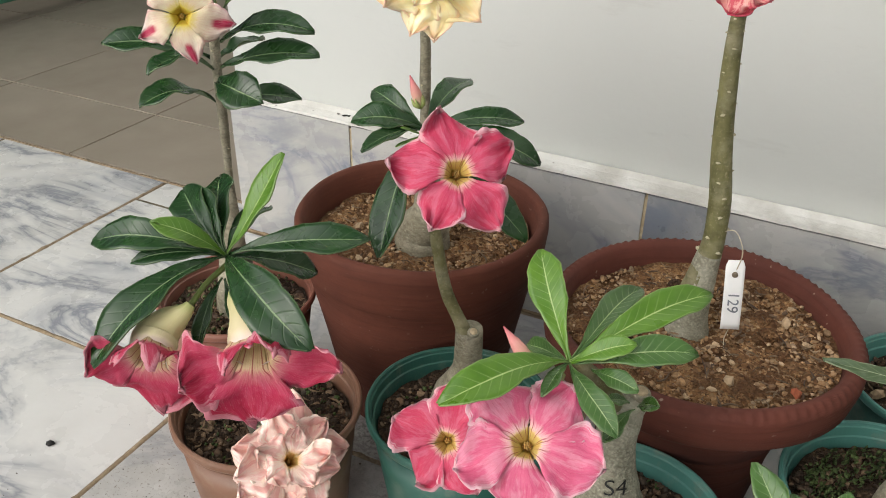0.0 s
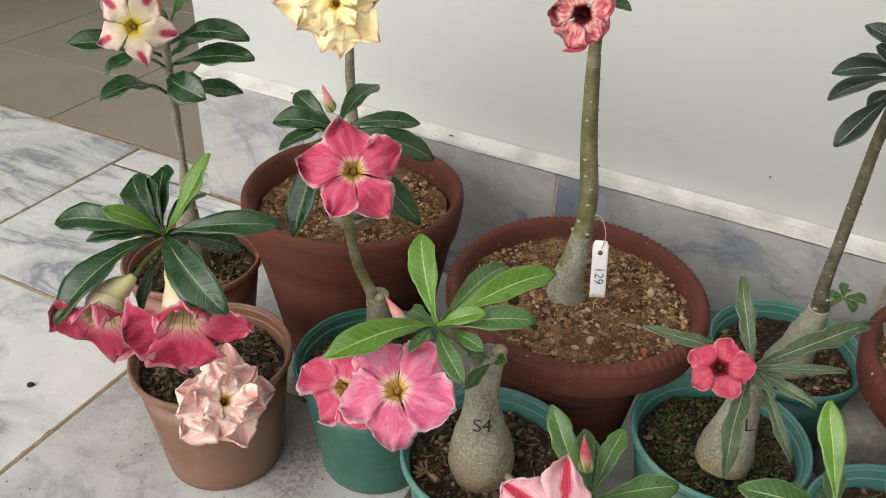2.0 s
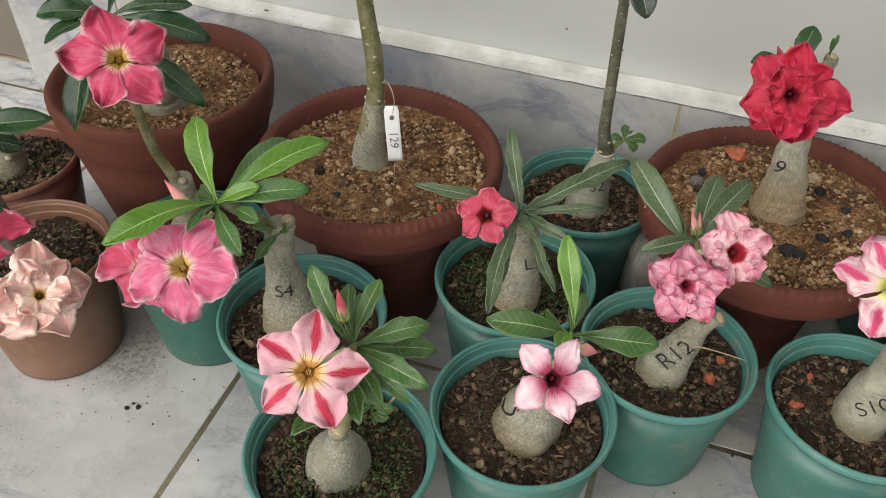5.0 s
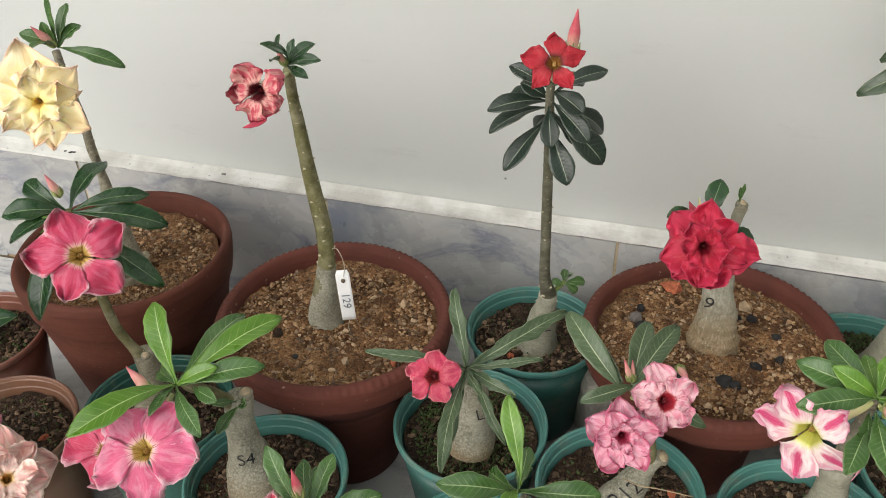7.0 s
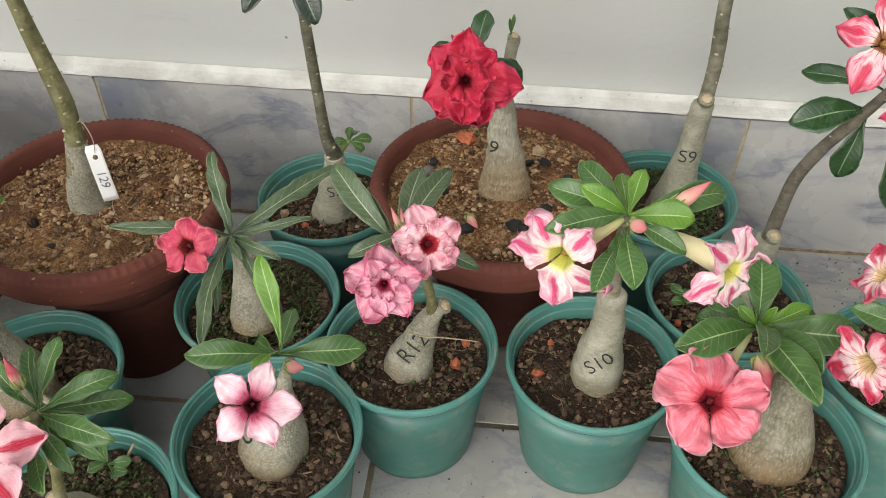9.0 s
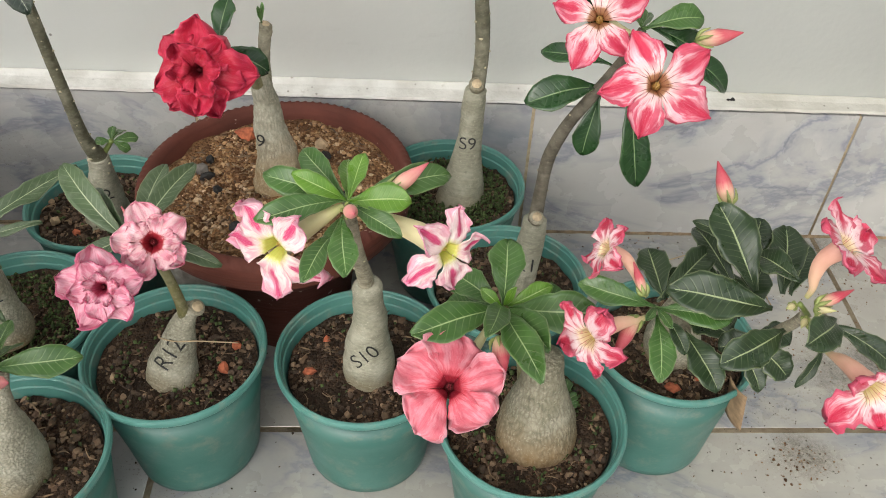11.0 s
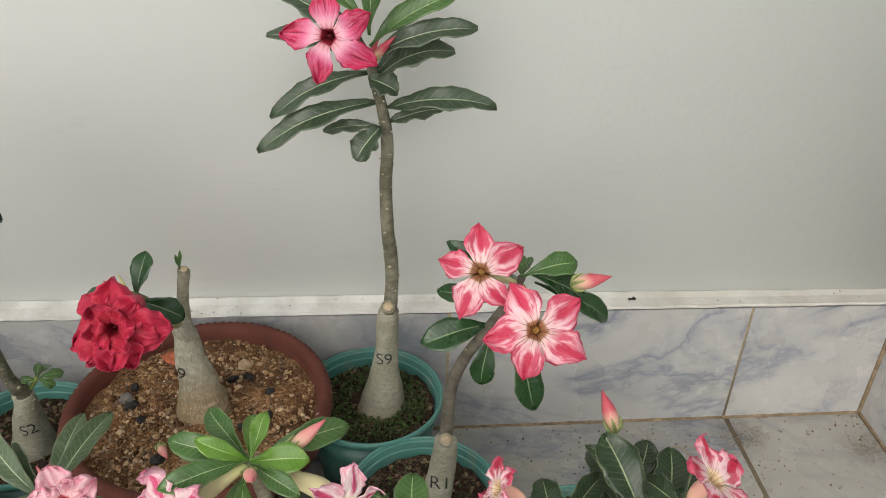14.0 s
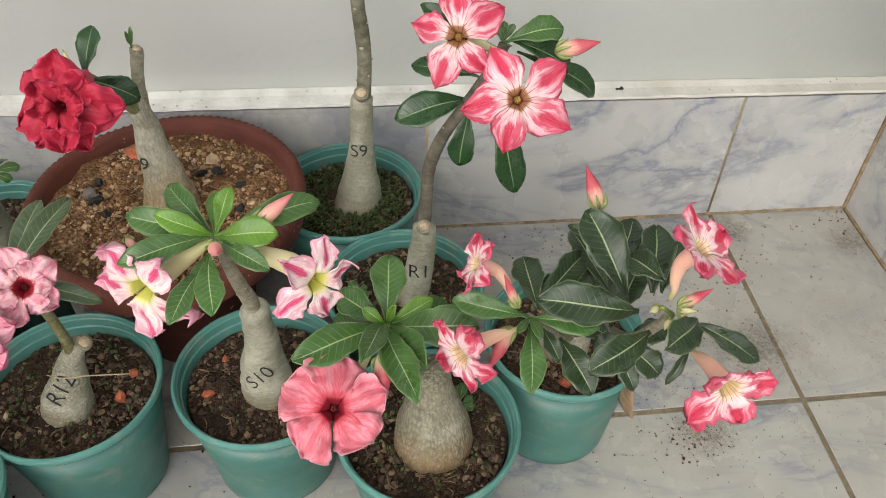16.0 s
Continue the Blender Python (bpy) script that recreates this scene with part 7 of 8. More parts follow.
# coral
p = thing("desert_rose", (1.049, -0.400, 0.125), "desert rose with a round caudex and large coral flower", "desert rose", "desert roses")
b = stem(p, [(1.056, -0.406, 0.064, 0.0216), (1.055, -0.406, 0.084, 0.0307), (1.054, -0.406, 0.116, 0.0352), (1.053, -0.406, 0.145, 0.0332), (1.052, -0.406, 0.172, 0.0258), (1.051, -0.406, 0.200, 0.0180), (1.050, -0.406, 0.225, 0.0157)], "caudex_low", name='caudex', seed=16, seg=40, rough=0.045, rings=0.01)
b = stem(p, [(1.049, -0.389, 0.174, 0.0148), (1.036, -0.392, 0.220, 0.0085), (1.022, -0.395, 0.254, 0.0054), (1.014, -0.394, 0.268, 0.0045)], "stem_green", name='branch', seed=16)
for base, tip, width, arch, roll in (
    ((1.015, -0.383, 0.257), (1.022, -0.329, 0.283), 0.0299, 0.06, 0),
    ((1.015, -0.383, 0.257), (0.943, -0.426, 0.274), 0.0289, 0.12, 0),
    ((1.015, -0.383, 0.257), (0.978, -0.353, 0.267), 0.0251, 0.12, 0),
    ((1.015, -0.383, 0.257), (1.087, -0.404, 0.274), 0.0324, 0.12, 0),
    ((1.015, -0.383, 0.257), (1.041, -0.453, 0.289), 0.0289, 0.10, 0),
    ((1.015, -0.383, 0.257), (1.033, -0.481, 0.288), 0.0251, 0.12, 0),
    ((1.015, -0.383, 0.257), (0.973, -0.363, 0.242), 0.0222, 0.10, 0),
    ((1.015, -0.383, 0.257), (1.068, -0.356, 0.248), 0.0225, 0.10, 0),
    ((1.015, -0.383, 0.257), (0.995, -0.457, 0.307), 0.0186, 0.10, 0),
):
    leaf(p, base, tip, width, arch, "leaf_mid", roll)
for base, tip, width, arch, roll in (
    ((1.015, -0.383, 0.257), (0.997, -0.377, 0.274), 0.0106, 0.10, 0),
    ((1.015, -0.383, 0.257), (1.054, -0.372, 0.273), 0.0161, 0.10, 0),
    ((1.015, -0.383, 0.257), (1.023, -0.385, 0.284), 0.0073, 0.05, 0),
):
    leaf(p, base, tip, width, arch, "leaf_bright", roll)
bud(p, (1.009, -0.418, 0.263), (1.011, -0.453, 0.256), 0.0143, "bud_red")
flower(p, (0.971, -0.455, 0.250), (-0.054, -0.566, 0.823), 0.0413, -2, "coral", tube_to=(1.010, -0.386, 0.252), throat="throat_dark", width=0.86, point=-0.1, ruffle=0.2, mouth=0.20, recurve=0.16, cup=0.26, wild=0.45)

# bushy
p = thing("desert_rose", (1.193, -0.312, 0.125), "desert rose with a bushy crown and red-white trumpet flowers", "desert rose", "desert roses")
part("dry_leaf", sheet(lambda u, s: Vector((1.235 + 0.004 * s + 0.008 * u, -0.378 - 0.012 * s, 0.150 - 0.05 * u + 0.004 * s * s)), 8, 4, 0.0005), M["dry_leaf"], p, "withered brown leaf")
part("caudex", tube([(1.193, -0.312, 0.112, 0.024), (1.192, -0.314, 0.145, 0.026), (1.190, -0.318, 0.175, 0.020), (1.186, -0.326, 0.205, 0.014)], 24, 6, 0.05), M["caudex"], p)
b = stem(p, [(1.188, -0.322, 0.190, 0.0110), (1.169, -0.377, 0.217, 0.0054), (1.136, -0.403, 0.269, 0.0040), (1.124, -0.411, 0.289, 0.0035)], "stem_grey", name='branch', seed=17)
b = stem(p, [(1.190, -0.320, 0.190, 0.0110), (1.208, -0.402, 0.244, 0.0056), (1.222, -0.424, 0.283, 0.0044), (1.224, -0.435, 0.309, 0.0038)], "stem_grey", name='branch', seed=18)
for base, tip, width, arch, roll in (
    ((1.121, -0.420, 0.299), (1.065, -0.407, 0.311), 0.0199, 0.08, 0),
    ((1.121, -0.420, 0.299), (1.170, -0.440, 0.307), 0.0205, 0.10, 0),
    ((1.121, -0.428, 0.298), (1.111, -0.486, 0.295), 0.0195, 0.10, 0),
    ((1.121, -0.420, 0.299), (1.125, -0.448, 0.307), 0.0077, 0.05, 0),
    ((1.121, -0.420, 0.299), (1.107, -0.443, 0.310), 0.0067, 0.05, 0),
):
    leaf(p, base, tip, width, arch, "leaf_mid", roll)
for base, tip, width, arch, roll in (
    ((1.131, -0.406, 0.293), (1.128, -0.357, 0.300), 0.0247, 0.10, 0),
    ((1.126, -0.407, 0.292), (1.183, -0.347, 0.289), 0.0221, 0.12, 0),
    ((1.196, -0.385, 0.281), (1.178, -0.318, 0.288), 0.0205, 0.14, 0),
    ((1.179, -0.373, 0.290), (1.140, -0.377, 0.281), 0.0215, 0.12, 0),
    ((1.147, -0.424, 0.277), (1.164, -0.468, 0.263), 0.0249, 0.10, 0),
    ((1.132, -0.423, 0.290), (1.141, -0.448, 0.280), 0.0129, 0.10, 0),
    ((1.241, -0.439, 0.304), (1.288, -0.465, 0.284), 0.0179, 0.14, 0),
    ((1.242, -0.444, 0.284), (1.222, -0.463, 0.262), 0.0081, 0.20, 0),
):
    leaf(p, base, tip, width, arch, "leaf_olive", roll, wave=0.07)
for base, tip, width, arch, roll in (
    ((1.203, -0.399, 0.296), (1.179, -0.343, 0.335), 0.0349, 0.06, 0),
    ((1.211, -0.356, 0.283), (1.228, -0.324, 0.304), 0.0258, 0.05, 0),
    ((1.227, -0.395, 0.289), (1.243, -0.337, 0.307), 0.0299, 0.08, 0),
    ((1.231, -0.403, 0.310), (1.212, -0.366, 0.302), 0.0236, 0.12, 0),
    ((1.202, -0.429, 0.308), (1.125, -0.421, 0.320), 0.0323, 0.08, 0),
    ((1.206, -0.447, 0.305), (1.154, -0.474, 0.299), 0.0255, 0.10, 0),
    ((1.241, -0.445, 0.312), (1.202, -0.481, 0.327), 0.0247, 0.10, 0),
    ((1.209, -0.346, 0.293), (1.173, -0.322, 0.299), 0.0112, 0.10, 0),
    ((1.177, -0.356, 0.265), (1.219, -0.374, 0.252), 0.0281, 0.10, 0),
    ((1.237, -0.389, 0.282), (1.264, -0.342, 0.291), 0.0202, 0.10, 0),
    ((1.198, -0.433, 0.275), (1.221, -0.452, 0.259), 0.0236, 0.10, 0),
    ((1.189, -0.435, 0.272), (1.201, -0.458, 0.250), 0.0154, 0.10, 0),
):
    leaf(p, base, tip, width, arch, "leaf_olive", roll, wave=0.07)
for base, tip, width, arch, roll in (
    ((1.192, -0.384, 0.252), (1.169, -0.345, 0.275), 0.0281, 0.10, 0),
    ((1.204, -0.385, 0.238), (1.200, -0.344, 0.265), 0.0285, 0.10, 0),
    ((1.194, -0.410, 0.255), (1.169, -0.381, 0.252), 0.0277, 0.10, 0),
    ((1.202, -0.424, 0.270), (1.175, -0.427, 0.263), 0.0229, 0.10, 0),
    ((1.212, -0.373, 0.238), (1.237, -0.338, 0.262), 0.0254, 0.10, 0),
    ((1.214, -0.400, 0.240), (1.247, -0.397, 0.247), 0.0221, 0.10, 0),
):
    leaf(p, base, tip, width, arch, "leaf_olive", roll, wave=0.06)
b = stem(p, [(1.226, -0.435, 0.308, 0.0021), (1.211, -0.443, 0.328, 0.0016)], "shoot", name='side_shoot')
bud(p, (1.213, -0.435, 0.318), (1.203, -0.443, 0.323), 0.0053, "tube_cream")
bud(p, (1.221, -0.442, 0.312), (1.213, -0.453, 0.314), 0.0053, "tube_cream")
bud(p, (1.229, -0.441, 0.314), (1.232, -0.450, 0.320), 0.0053, "tube_cream")
bud(p, (1.227, -0.438, 0.317), (1.237, -0.446, 0.324), 0.0053, "tube_cream")
bud(p, (1.223, -0.445, 0.310), (1.223, -0.456, 0.313), 0.0053, "tube_cream")
bud(p, (1.228, -0.436, 0.319), (1.254, -0.430, 0.329), 0.0091, "bud_red")
bud(p, (1.195, -0.330, 0.322), (1.186, -0.304, 0.347), 0.0139, "bud_red")
bud(p, (1.107, -0.427, 0.297), (1.084, -0.460, 0.289), 0.0114, "bud_red")
bud(p, (1.112, -0.417, 0.308), (1.104, -0.399, 0.325), 0.0076, "bud_red")
flower(p, (1.238, -0.425, 0.367), (0.552, -0.141, 0.822), 0.0334, -68, "flag", tube_to=(1.224, -0.428, 0.319), throat="throat_lime", width=0.66, point=0.2, recurve=-0.25, mouth=0.21, ruffle=0.1, coat="tube_peach")
flower(p, (1.240, -0.511, 0.318), (0.15, -0.93, 0.20), 0.0345, -170, "flag", tube_to=(1.233, -0.458, 0.298), throat="throat_gold", width=0.7, point=0.2, recurve=-0.1, mouth=0.21, ruffle=0.1, coat="tube_peach", hood=0.35)
flower(p, (1.083, -0.391, 0.330), (-0.904, -0.013, 0.427), 0.0270, 62, "flag", tube_to=(1.115, -0.414, 0.304), throat="throat_gold", width=0.6, point=0.3, recurve=0.1, mouth=0.21, ruffle=0.12, coat="tube_peach")
flower(p, (1.064, -0.456, 0.305), (-0.818, -0.573, 0.055), 0.0337, -159, "flag", tube_to=(1.113, -0.428, 0.297), throat="throat_gold", width=0.62, point=0.2, recurve=0.1, mouth=0.21, ruffle=0.12, coat="tube_peach")


# ---- the card on its wire ----
def plant_card():
    """A white card with an eyelet and a pencilled number, hanging from the olive stem on a wire."""
    at = card_at
    card = thing("plant_card", (at.x, at.y, at.z), "white card label hanging on a thin wire loop", "label")
    f = unit((0.28, -0.94, 0.18))
    side = Vector((0, 0, 1)).cross(f).normalized()
    over = f.cross(side)
    turn = Matrix.Rotation(radians(4), 3, f)
    side, over = turn @ side, turn @ over
    w, h = 0.0076, 0.0305

    def face(u, s):
        cut = 1 - 0.25 * max(0.0, (u - 0.93) / 0.07)
        return at + over * (2 * u - 1) * h + side * s * w * cut + f * (0.0012 * math.sin(u * 3))

    sheet_ob = part("card", sheet(face, 12, 6, 0.0005), M["paper"], card)
    part("eyelet", tube([(*(at + over * (h * 0.6) - f * 0.0004), 0.0024), (*(at + over * (h * 0.6) + f * 0.0024), 0.0024)], 14, 1), M["eyelet"], card)
    top = at + over * (h * 0.6)
    part("wire", tube([(*top, 0.00045), (*(at + over * h * 1.25 + side * 0.004 + f * 0.003), 0.00045), (*(at + over * h * 1.75 - side * 0.002 - f * 0.004), 0.00045), (*(at + over * h * 1.55 - side * 0.012 - f * 0.014), 0.00045), (*(at + over * h * 1.1 - side * 0.018 - f * 0.02), 0.00045)], 6, 8), M["wire"], card)
    part("wire", tube([(*(at - over * h - f * 0.002), 0.0004), (*(at - over * (h + 0.012) - side * 0.003 - f * 0.004), 0.0004), (*(at - over * (h + 0.024) - side * 0.002 - f * 0.003), 0.0003)], 6, 5), M["wire"], card)
    curve = bpy.data.curves.new("number", "FONT")
    curve.body, curve.size, curve.align_x, curve.align_y, curve.offset = "129", 0.0125, "CENTER", "CENTER", 0.00005
    carrier = bpy.data.objects.new("number", curve)
    me = bpy.data.meshes.new_from_object(carrier)
    bpy.data.objects.remove(carrier)
    bm = bmesh.new()
    bm.from_mesh(me)
    for v in bm.verts:
        x, y = v.co.x, v.co.y
        v.co = at - over * (x + 0.006) + side * y + f * 0.0022
    part("number", bm, M["pencil"], card, "pencilled number")


plant_card()


# ---- tiles ----
def tile_mesh(name, w, h, thick, bevel):
    bm = box(bmesh.new(), (-w / 2, -h / 2, -thick), (w / 2, h / 2, 0))
    top = [e for e in bm.edges if all(v.co.z > -1e-6 for v in e.verts)]
    bmesh.ops.bevel(bm, geom=top, offset=bevel, segments=1, affect="EDGES")
    me = bpy.data.meshes.new(name)
    bm.to_mesh(me)
    bm.free()
    return me


_rnd = random.Random(5)
JOINT = 0.0062


def lay(me, parent, m):
    ob = new("tile", me)
    ob.parent = parent
    ob.matrix_basis = m
    return ob


def cut_tile(x0, x1, y0, y1, mat):
    me = tile_mesh("tile", x1 - x0, y1 - y0, 0.008, 0.0006)
    me.materials.append(mat)
    return me


# floor: full tiles in front, cut ones along the wall and past its end
JOINTS_X = (-1.78, -1.37, -0.965, -0.558, -0.129, 0.279, 0.686, 1.088, 1.488, RIGHT)
for x0, x1 in zip(JOINTS_X, JOINTS_X[1:]):
    # darker tile bases to the right stand in for weaker light there
    skin = M["marble_dusty_shaded" if x0 > 0.6 else "marble_dust_halflit" if x0 > -0.2 else "marble"]
    a, b = x0 + JOINT / 2, min(x1 - JOINT / 2, RIGHT - 0.003)
    for j in range(-5, 0):
        y1 = -0.3155 + STEP * (j + 1)
        y0 = y1 - STEP
        m = pose(0.5 * (a + b), 0.5 * (y0 + y1), _rnd.uniform(-0.0006, 0.0004), 0, 0, _rnd.uniform(-0.12, 0.12))
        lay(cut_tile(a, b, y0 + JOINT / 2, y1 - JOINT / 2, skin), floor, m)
    y0, y1 = -0.3155 + JOINT / 2, (0.088 if x0 < LEFT - 0.1 else 0.008)
    if x0 < LEFT < x1:
        a, b = x0 + JOINT / 2, x1 - JOINT / 2
        y1 = 0.015
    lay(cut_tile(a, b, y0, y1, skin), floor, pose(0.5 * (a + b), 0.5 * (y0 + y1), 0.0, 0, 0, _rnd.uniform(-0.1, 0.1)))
# beyond the wall's end
lay(cut_tile(-0.555, LEFT - 0.003, 0.02, 0.088, M["marble"]), floor, pose(0.5 * (-0.555 + LEFT), 0.054, -0.0005))
# skirting tiles, with slightly sloping tops
for k, (x0, x1) in enumerate(zip((LEFT + 0.001, -0.125, 0.280, 0.684, 1.087, 1.484), (-0.125, 0.280, 0.684, 1.087, 1.484, RIGHT - 0.002))):
    a, b = x0 + (0.002 if k else 0.0), x1 - 0.002
    ob = part("tile", slanted_box(a, b, wall_y, lambda x: wall_y(x) + 0.006, 0.0035, lambda x: skirt_top(x) - 0.0016 - 0.0014 * max(0.0, x)), M["marble_wall"], skirting)
    for poly in ob.data.polygons:
        poly.use_smooth = False
for j in range(3):
    y1 = wall_y(RIGHT) - 0.003 - (0 if j == 0 else 0.21 + STEP * (j - 1))
    y0 = wall_y(RIGHT) - 0.21 - STEP * j + 0.003
    bm = box(bmesh.new(), (RIGHT, max(y0, -0.95), 0.0035), (RIGHT + 0.006, y1, 0.194), 0.0008)
    ob = part("tile", bm, M["marble_wall"], skirting_east)
    for poly in ob.data.polygons:
        poly.use_smooth = False


def bead(a, b, r, seed):
    """Uneven sandy mortar pressed into an inner edge, from a to b."""
    a, b = Vector(a), Vector(b)
    n = max(8, int((b - a).length / 0.012))
    pts = [(*(a.lerp(b, k / n)), r * (0.8 + 0.5 * noise.noise((seed, k * 0.9, 0)))) for k in range(n + 1)]
    return tube(pts, 8, 2, 0.25, 300)


part("joint", bead((LEFT + 0.004, wall_y(LEFT) + 0.0015, 0.0005), (RIGHT, wall_y(RIGHT) + 0.0015, 0.0005), 0.0046, 1), M["grout_dirty"], skirting, "sandy mortar joint along the floor")
part("joint", bead((RIGHT + 0.0015, wall_y(RIGHT), 0.0005), (RIGHT + 0.0015, -0.95, 0.0005), 0.0046, 2), M["grout_dirty"], skirting_east, "sandy mortar joint along the floor")
part("joint", bead((RIGHT + 0.0005, wall_y(RIGHT) + 0.0005, 0.0), (RIGHT + 0.0005, wall_y(RIGHT) + 0.0005, 0.196), 0.0048, 3), M["grout_dirty"], skirting, "sandy mortar joint up the corner")
for _k, (_a, _b) in enumerate((((-1.75, -0.3155), (0.10, -0.3155)), ((-1.75, -0.7185), (0.25, -0.7185)), ((-0.129, -0.9), (-0.129, 0.012)), ((-0.558, -1.2), (-0.558, 0.085)), ((-0.965, -1.2), (-0.965, 0.085)), ((-1.75, 0.0915), (LEFT - 0.004, 0.0915)))):
    part("joint", bead((*_a, -0.0030), (*_b, -0.0030), 0.0050, 20 + _k), M["grout_sandy"], floor, "rough sandy mortar smeared over the tile edges")
# beige tiles of the passage
for i in range(-5, 2):
    for j in range(0, 8):
        x0, y0 = -0.806 + 0.425 * (i - 0), 0.094 + 0.232 + 0.42 * (j - 1)
        x1, y1 = x0 + 0.425, y0 + 0.42
        a, b, c, d = max(x0, -2.5) + 0.0015, min(x1, LEFT + 0.3) - 0.0015, max(y0, 0.1) + 0.0015, min(y1, 3.08) - 0.0015
        if b - a > 0.03 and d - c > 0.03:
            lay(cut_tile(a, b, c, d, M["beige"]), inner_floor, pose(0.5 * (a + b), 0.5 * (c + d), -0.0022))


# ---- crumbs of soil on the tiles ----
def flake(name, at, size, seed, mat, label):
    """A bit of dry dirt lying on the ledge."""
    rnd = random.Random(seed)
    v, f, _ = joined([lump((at[0] + rnd.uniform(-1, 1) * size, at[1] + rnd.uniform(-0.4, 0.4) * size, at[2] + size * 0.12), size * rnd.uniform(0.45, 0.8), rnd, 0.4) for _ in range(5)])
    return tagged(part(name, (v, f, None), M[mat], None), label, "dirt", "ledge debris")


for _x, _s, _m in ((-0.136, 0.0042, "char"), (-0.151, 0.003, "slate"), (0.119, 0.0028, "slate"), (1.324, 0.0040, "char")):
    flake("dirt_flake", (_x, wall_y(_x) + 0.010, skirt_top(_x) + 0.0075), _s, int(_x * 900), _m, "dark flake of dirt lying on the plaster ledge")


def crumbs(name, x, y, spread, count, seed, mat, label, size=0.0022):
    rnd = random.Random(seed)
    bits = []
    for _ in range(count):
        px, py, s = rnd.gauss(x, spread), rnd.gauss(y, spread * 0.8), size * rnd.uniform(0.3, 1.0)
        if py < wall_y(px) - 0.004 and px < RIGHT - 0.004:
            bits.append(lump((px, py, s * 0.45), s, rnd))
    v, f, _ = joined(bits)
    ob = part(name, (v, f, None), M[mat], None)
    return tagged(ob, label, "soil crumbs", kind="stuff")


crumbs("soil_crumbs", -0.06, -0.49, 0.06, 40, 1, "soil", "dark soil crumbs spilled on the tiles", 0.0013)
crumbs("soil_crumbs", 0.19, -0.425, 0.055, 110, 2, "soil", "dark soil crumbs between the pots", 0.0013)
crumbs("soil_crumbs", 0.02, -0.56, 0.11, 260, 31, "soil", "fine dark specks scattered on the tiles", 0.0010)
crumbs("soil_crumbs", 0.19, -0.48, 0.005, 4, 3, "char", "dry black leaf bit on the tiles", 0.0045)
crumbs("soil_crumbs", -0.21, -0.454, 0.0015, 3, 4, "char", "small black speck on the tiles", 0.005)
crumbs("soil_crumbs", 1.35, -0.36, 0.020, 80, 5, "soil_sand", "sandy brown soil spilled on the tiles", 0.0018)
crumbs("soil_crumbs", 1.32, -0.28, 0.09, 300, 6, "soil", "dark grit scattered near the corner", 0.0011)
for _k, _pts in enumerate((((1.33, -0.045), (1.37, -0.06), (1.40, -0.052), (1.415, -0.075)), ((1.36, -0.09), (1.385, -0.105), (1.39, -0.13)), ((1.28, -0.05), (1.31, -0.04), (1.335, -0.05)))):
    tagged(part("rootlet", tube([(x, y, 0.0012, 0.0007) for x, y in _pts], 6, 6), M["twine"], None), "thin dry rootlet lying on the dusty tiles", "rootlet", "dry rootlets")
crumbs("soil_crumbs", 1.40, -0.07, 0.10, 520, 21, "soil_sand", "brown dirt swept along the skirting", 0.0015)
crumbs("soil_crumbs", 1.58, -0.28, 0.12, 420, 22, "soil_sand", "brown specks of dirt on the corner tiles", 0.0009)
crumbs("soil_crumbs", 1.20, -0.47, 0.07, 90, 23, "soil_sand", "brown specks of dirt in front of the pots", 0.0011)
crumbs("soil_crumbs", 1.66, -0.02, 0.03, 70, 7, "soil_sand", "brown dirt gathered in the wall corner", 0.002)
crumbs("soil_crumbs", 0.75, -0.37, 0.12, 90, 8, "soil", "dark soil crumbs between the green pots", 0.0018)
crumbs("soil_crumbs", 1.22, -0.03, 0.08, 60, 9, "soil", "dark grit along the skirting", 0.002)


def mud_film(x, y, rx, ry, seed, label):
    """A thin, ragged-edged crust on the tiles: dried mud, plus painted shade between pots."""
    rnd = random.Random(seed)
    ph = rnd.uniform(0, 50)
    n = 96
    verts = [(x, y, 0.0016)]
    for ring in (0.7, 1.0):
        for k in range(n):
            a = 2 * math.pi * k / n
            r = ring * (1 + 0.30 * noise.noise((math.cos(a) * 1.5 + ph, math.sin(a) * 1.5, 0)) + 0.22 * ring * noise.noise((math.cos(a) * 7 + ph, math.sin(a) * 7, 3)))
            verts.append((x + rx * r * math.cos(a), y + ry * r * math.sin(a), 0.0014 if ring < 1 else 0.0002))
    faces = [(0, 1 + k, 1 + (k + 1) % n) for k in range(n)] + [(1 + k, 1 + n + k, 1 + n + (k + 1) % n, 1 + (k + 1) % n) for k in range(n)]
    return tagged(part("mud_film", (verts, faces, None), M["mud"], None), label, "dried mud", kind="stuff")


# where pots crowd: grime together with the pots' shade, put in as colour
mud_film(0.150, -0.400, 0.050, 0.085, 3, "thin brown film of grime and painted shade between two pots")
mud_film(0.095, -0.290, 0.060, 0.080, 7, "thin brown film of grime and painted shade beside the big pot")


for (_x, _y), _r in zip(((1.46, -0.245), (1.494, -0.042), (1.355, -0.35), (1.666, -0.069)), (0.075, 0.05, 0.05, 0.05)):
    mud_film(_x, _y, _r, _r * 0.8, int(_x * 90), "thin brown patch of dried mud on the pale tiles")


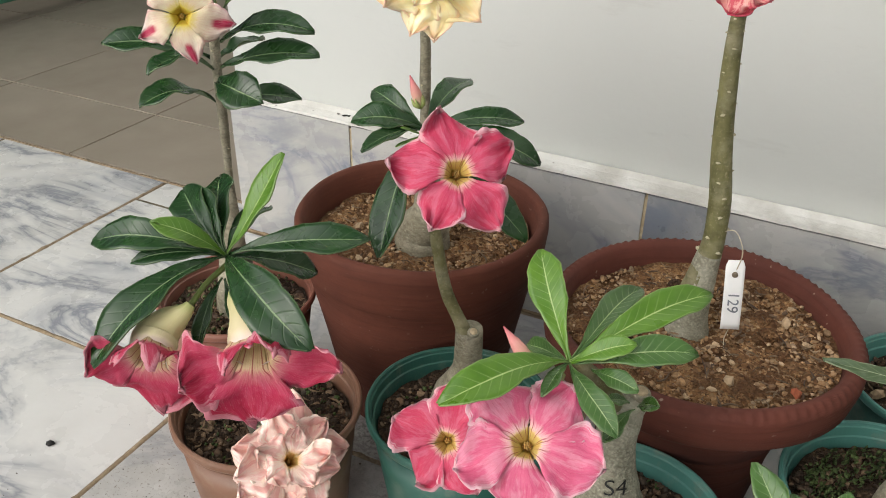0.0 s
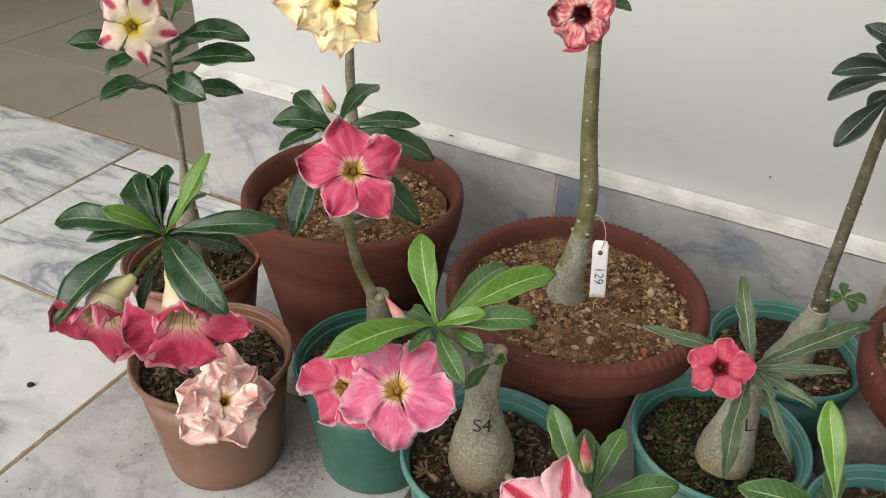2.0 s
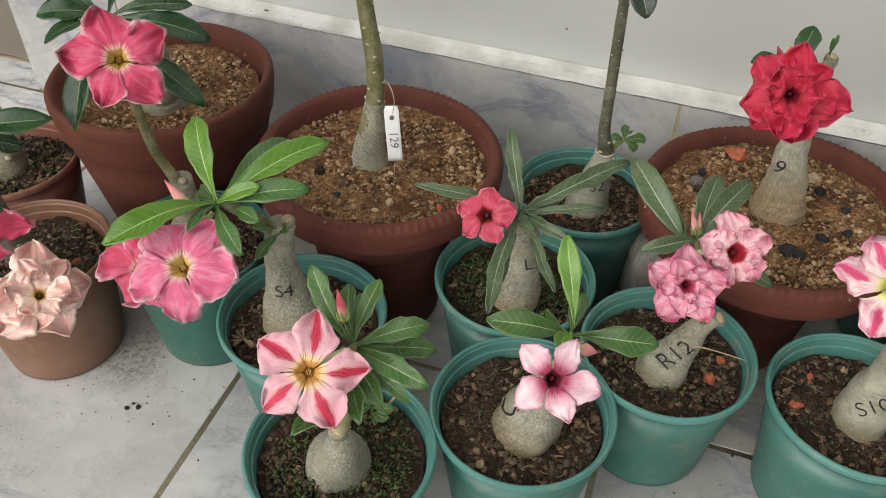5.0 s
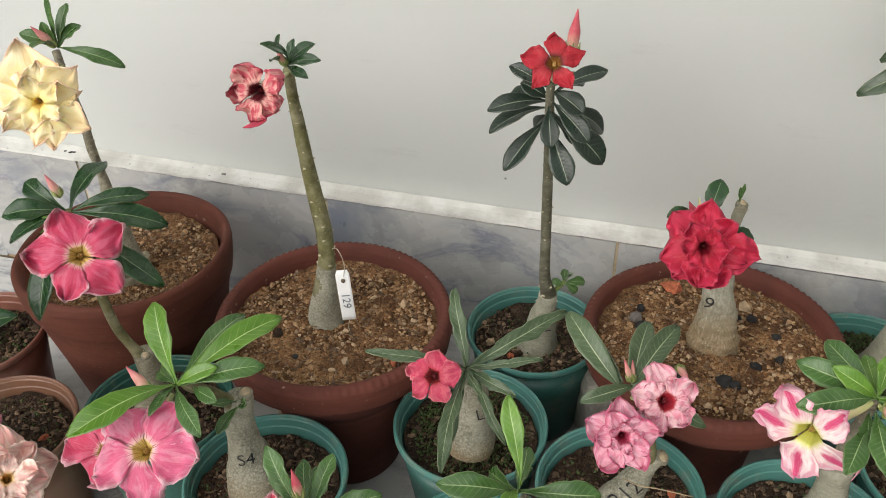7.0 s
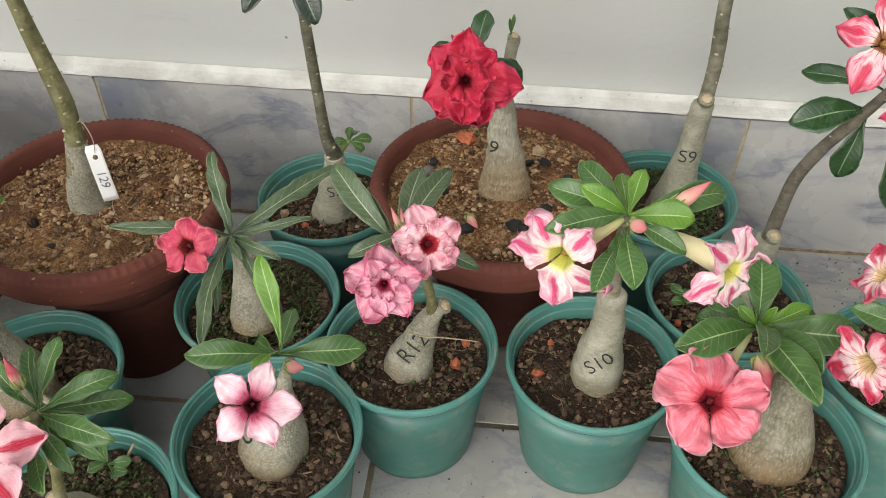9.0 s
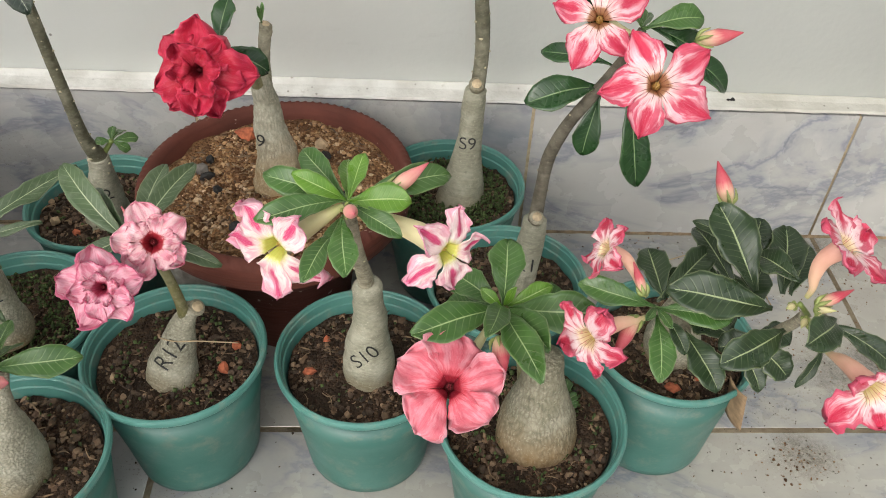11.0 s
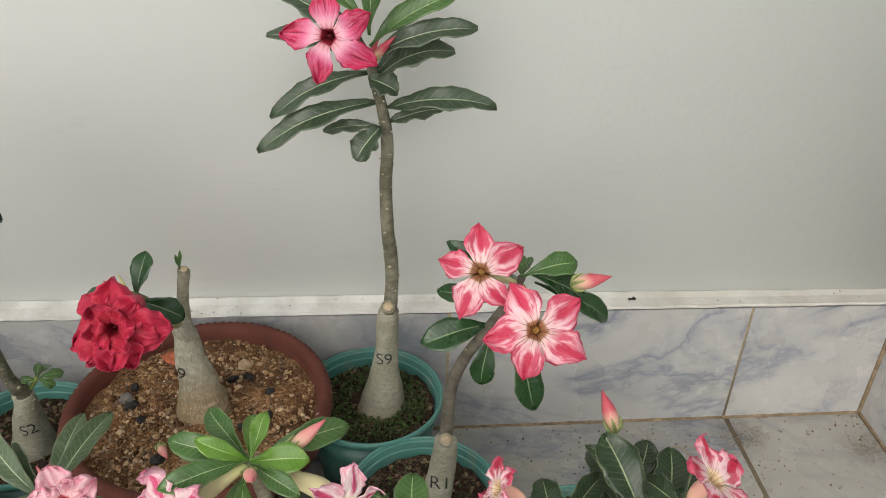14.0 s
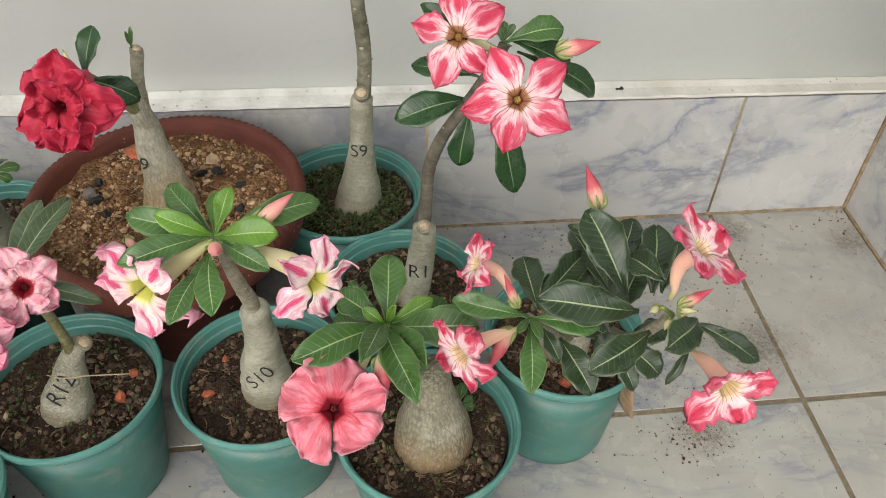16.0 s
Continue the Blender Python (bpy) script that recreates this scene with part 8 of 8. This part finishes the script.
# ---- small things on the soil and between the pots ----
def broken_block(x, y, turn, w, d, h, seed):
    """A rough lump of cast concrete, its edges knocked off."""
    bm = bmesh.new()
    bmesh.ops.create_cube(bm, size=1.0)
    bmesh.ops.subdivide_edges(bm, edges=list(bm.edges), cuts=5, use_grid_fill=True)
    m = Matrix.Rotation(radians(turn), 3, "Z")
    for v in bm.verts:
        c = Vector((v.co.x * w, v.co.y * d, (v.co.z + 0.5) * h))
        corner = sum(1 for k in v.co if abs(abs(k) - 0.5) < 1e-4)
        c -= Vector((v.co.x, v.co.y, v.co.z)) * (0.008 * (corner - 1) if corner > 1 else 0.0)
        c += Vector((1, 1, 0.6)) * 0.003 * noise.noise((c.x * 60 + seed, c.y * 60, c.z * 60))
        v.co = m @ Vector((c.x, c.y, max(0.0, c.z))) + Vector((x, y, 0.0005))
    ob = part("concrete_block", bm, M["block"], None, smooth=False)
    return tagged(ob, "pale rough concrete block standing beside a terracotta bowl", "concrete block")


broken_block(0.695, -0.118, 20, 0.07, 0.10, 0.11, 3)


def dry_calyx(x, y, z):
    """A fallen, withered calyx with its five thin lobes spread on the soil."""
    ob = thing("dry_calyx", (x, y, z), "fallen withered tan flower calyx lying on the soil", "dry calyx")
    part("tube", tube([(x + 0.012, y - 0.003, z + 0.003, 0.0030), (x + 0.004, y - 0.001, z + 0.004, 0.0026), (x, y, z + 0.004, 0.0016)], 9, 4, 0.1, 200), M["dry_leaf"], ob)
    for a in (120, 150, 182, 214, 246):
        d = Vector((math.cos(radians(a)), math.sin(radians(a)), 0.15))
        leaf(ob, (x, y, z + 0.004), Vector((x, y, z + 0.004)) + d * 0.014, 0.0030, 0.1, "dry_leaf", name="lobe")


dry_calyx(0.333, -0.445, 0.126)
BUD_AT = (0.775, -0.206, 0.192)
fallen = thing("fallen_bud", BUD_AT, "fallen pink flower bud lying on sandy soil", "flower bud")
bud(fallen, (BUD_AT[0] - 0.006, BUD_AT[1] + 0.010, BUD_AT[2] + 0.004), (BUD_AT[0] + 0.006, BUD_AT[1] - 0.010, BUD_AT[2] + 0.005), 0.0095, "bud_pink")


def weed(x, y, z, seed):
    """A small seedling: a thin stalk with a few round leaves."""
    rnd = random.Random(seed)
    ob = thing("weed", (x, y, z), "small green weed seedling growing in the pot", "weed", "pot weeds")
    part("stalk", tube([(x, y, z - 0.002, 0.0011), (x + rnd.uniform(-0.006, 0.006), y, z + 0.014, 0.0008)], 6, 4), M["shoot"], ob)
    for k in range(5):
        a, long = rnd.uniform(0, 6.28), rnd.uniform(0.012, 0.021)
        b = Vector((x, y, z + 0.004 + 0.003 * k))
        leaf(ob, b, b + Vector((math.cos(a), math.sin(a), rnd.uniform(0.1, 0.5))) * long, long * 0.55, 0.12, "leaf_mid")


for _k, _at in enumerate(((0.486, -0.486, 0.128), (0.998, -0.236, 0.126), (1.080, -0.380, 0.122))):
    weed(*_at, 40 + _k)
TWIG = (0.496, -0.481, 0.126)
tagged(part("dry_twig", tube([(TWIG[0] - 0.006, TWIG[1] - 0.012, TWIG[2] + 0.001, 0.0016), (TWIG[0], TWIG[1], TWIG[2] + 0.010, 0.0015), (TWIG[0] + 0.007, TWIG[1] + 0.012, TWIG[2] + 0.022, 0.0012)], 7, 4, 0.1, 200), M["twine"], None), "short dry twig stuck in the pot's soil", "twig")
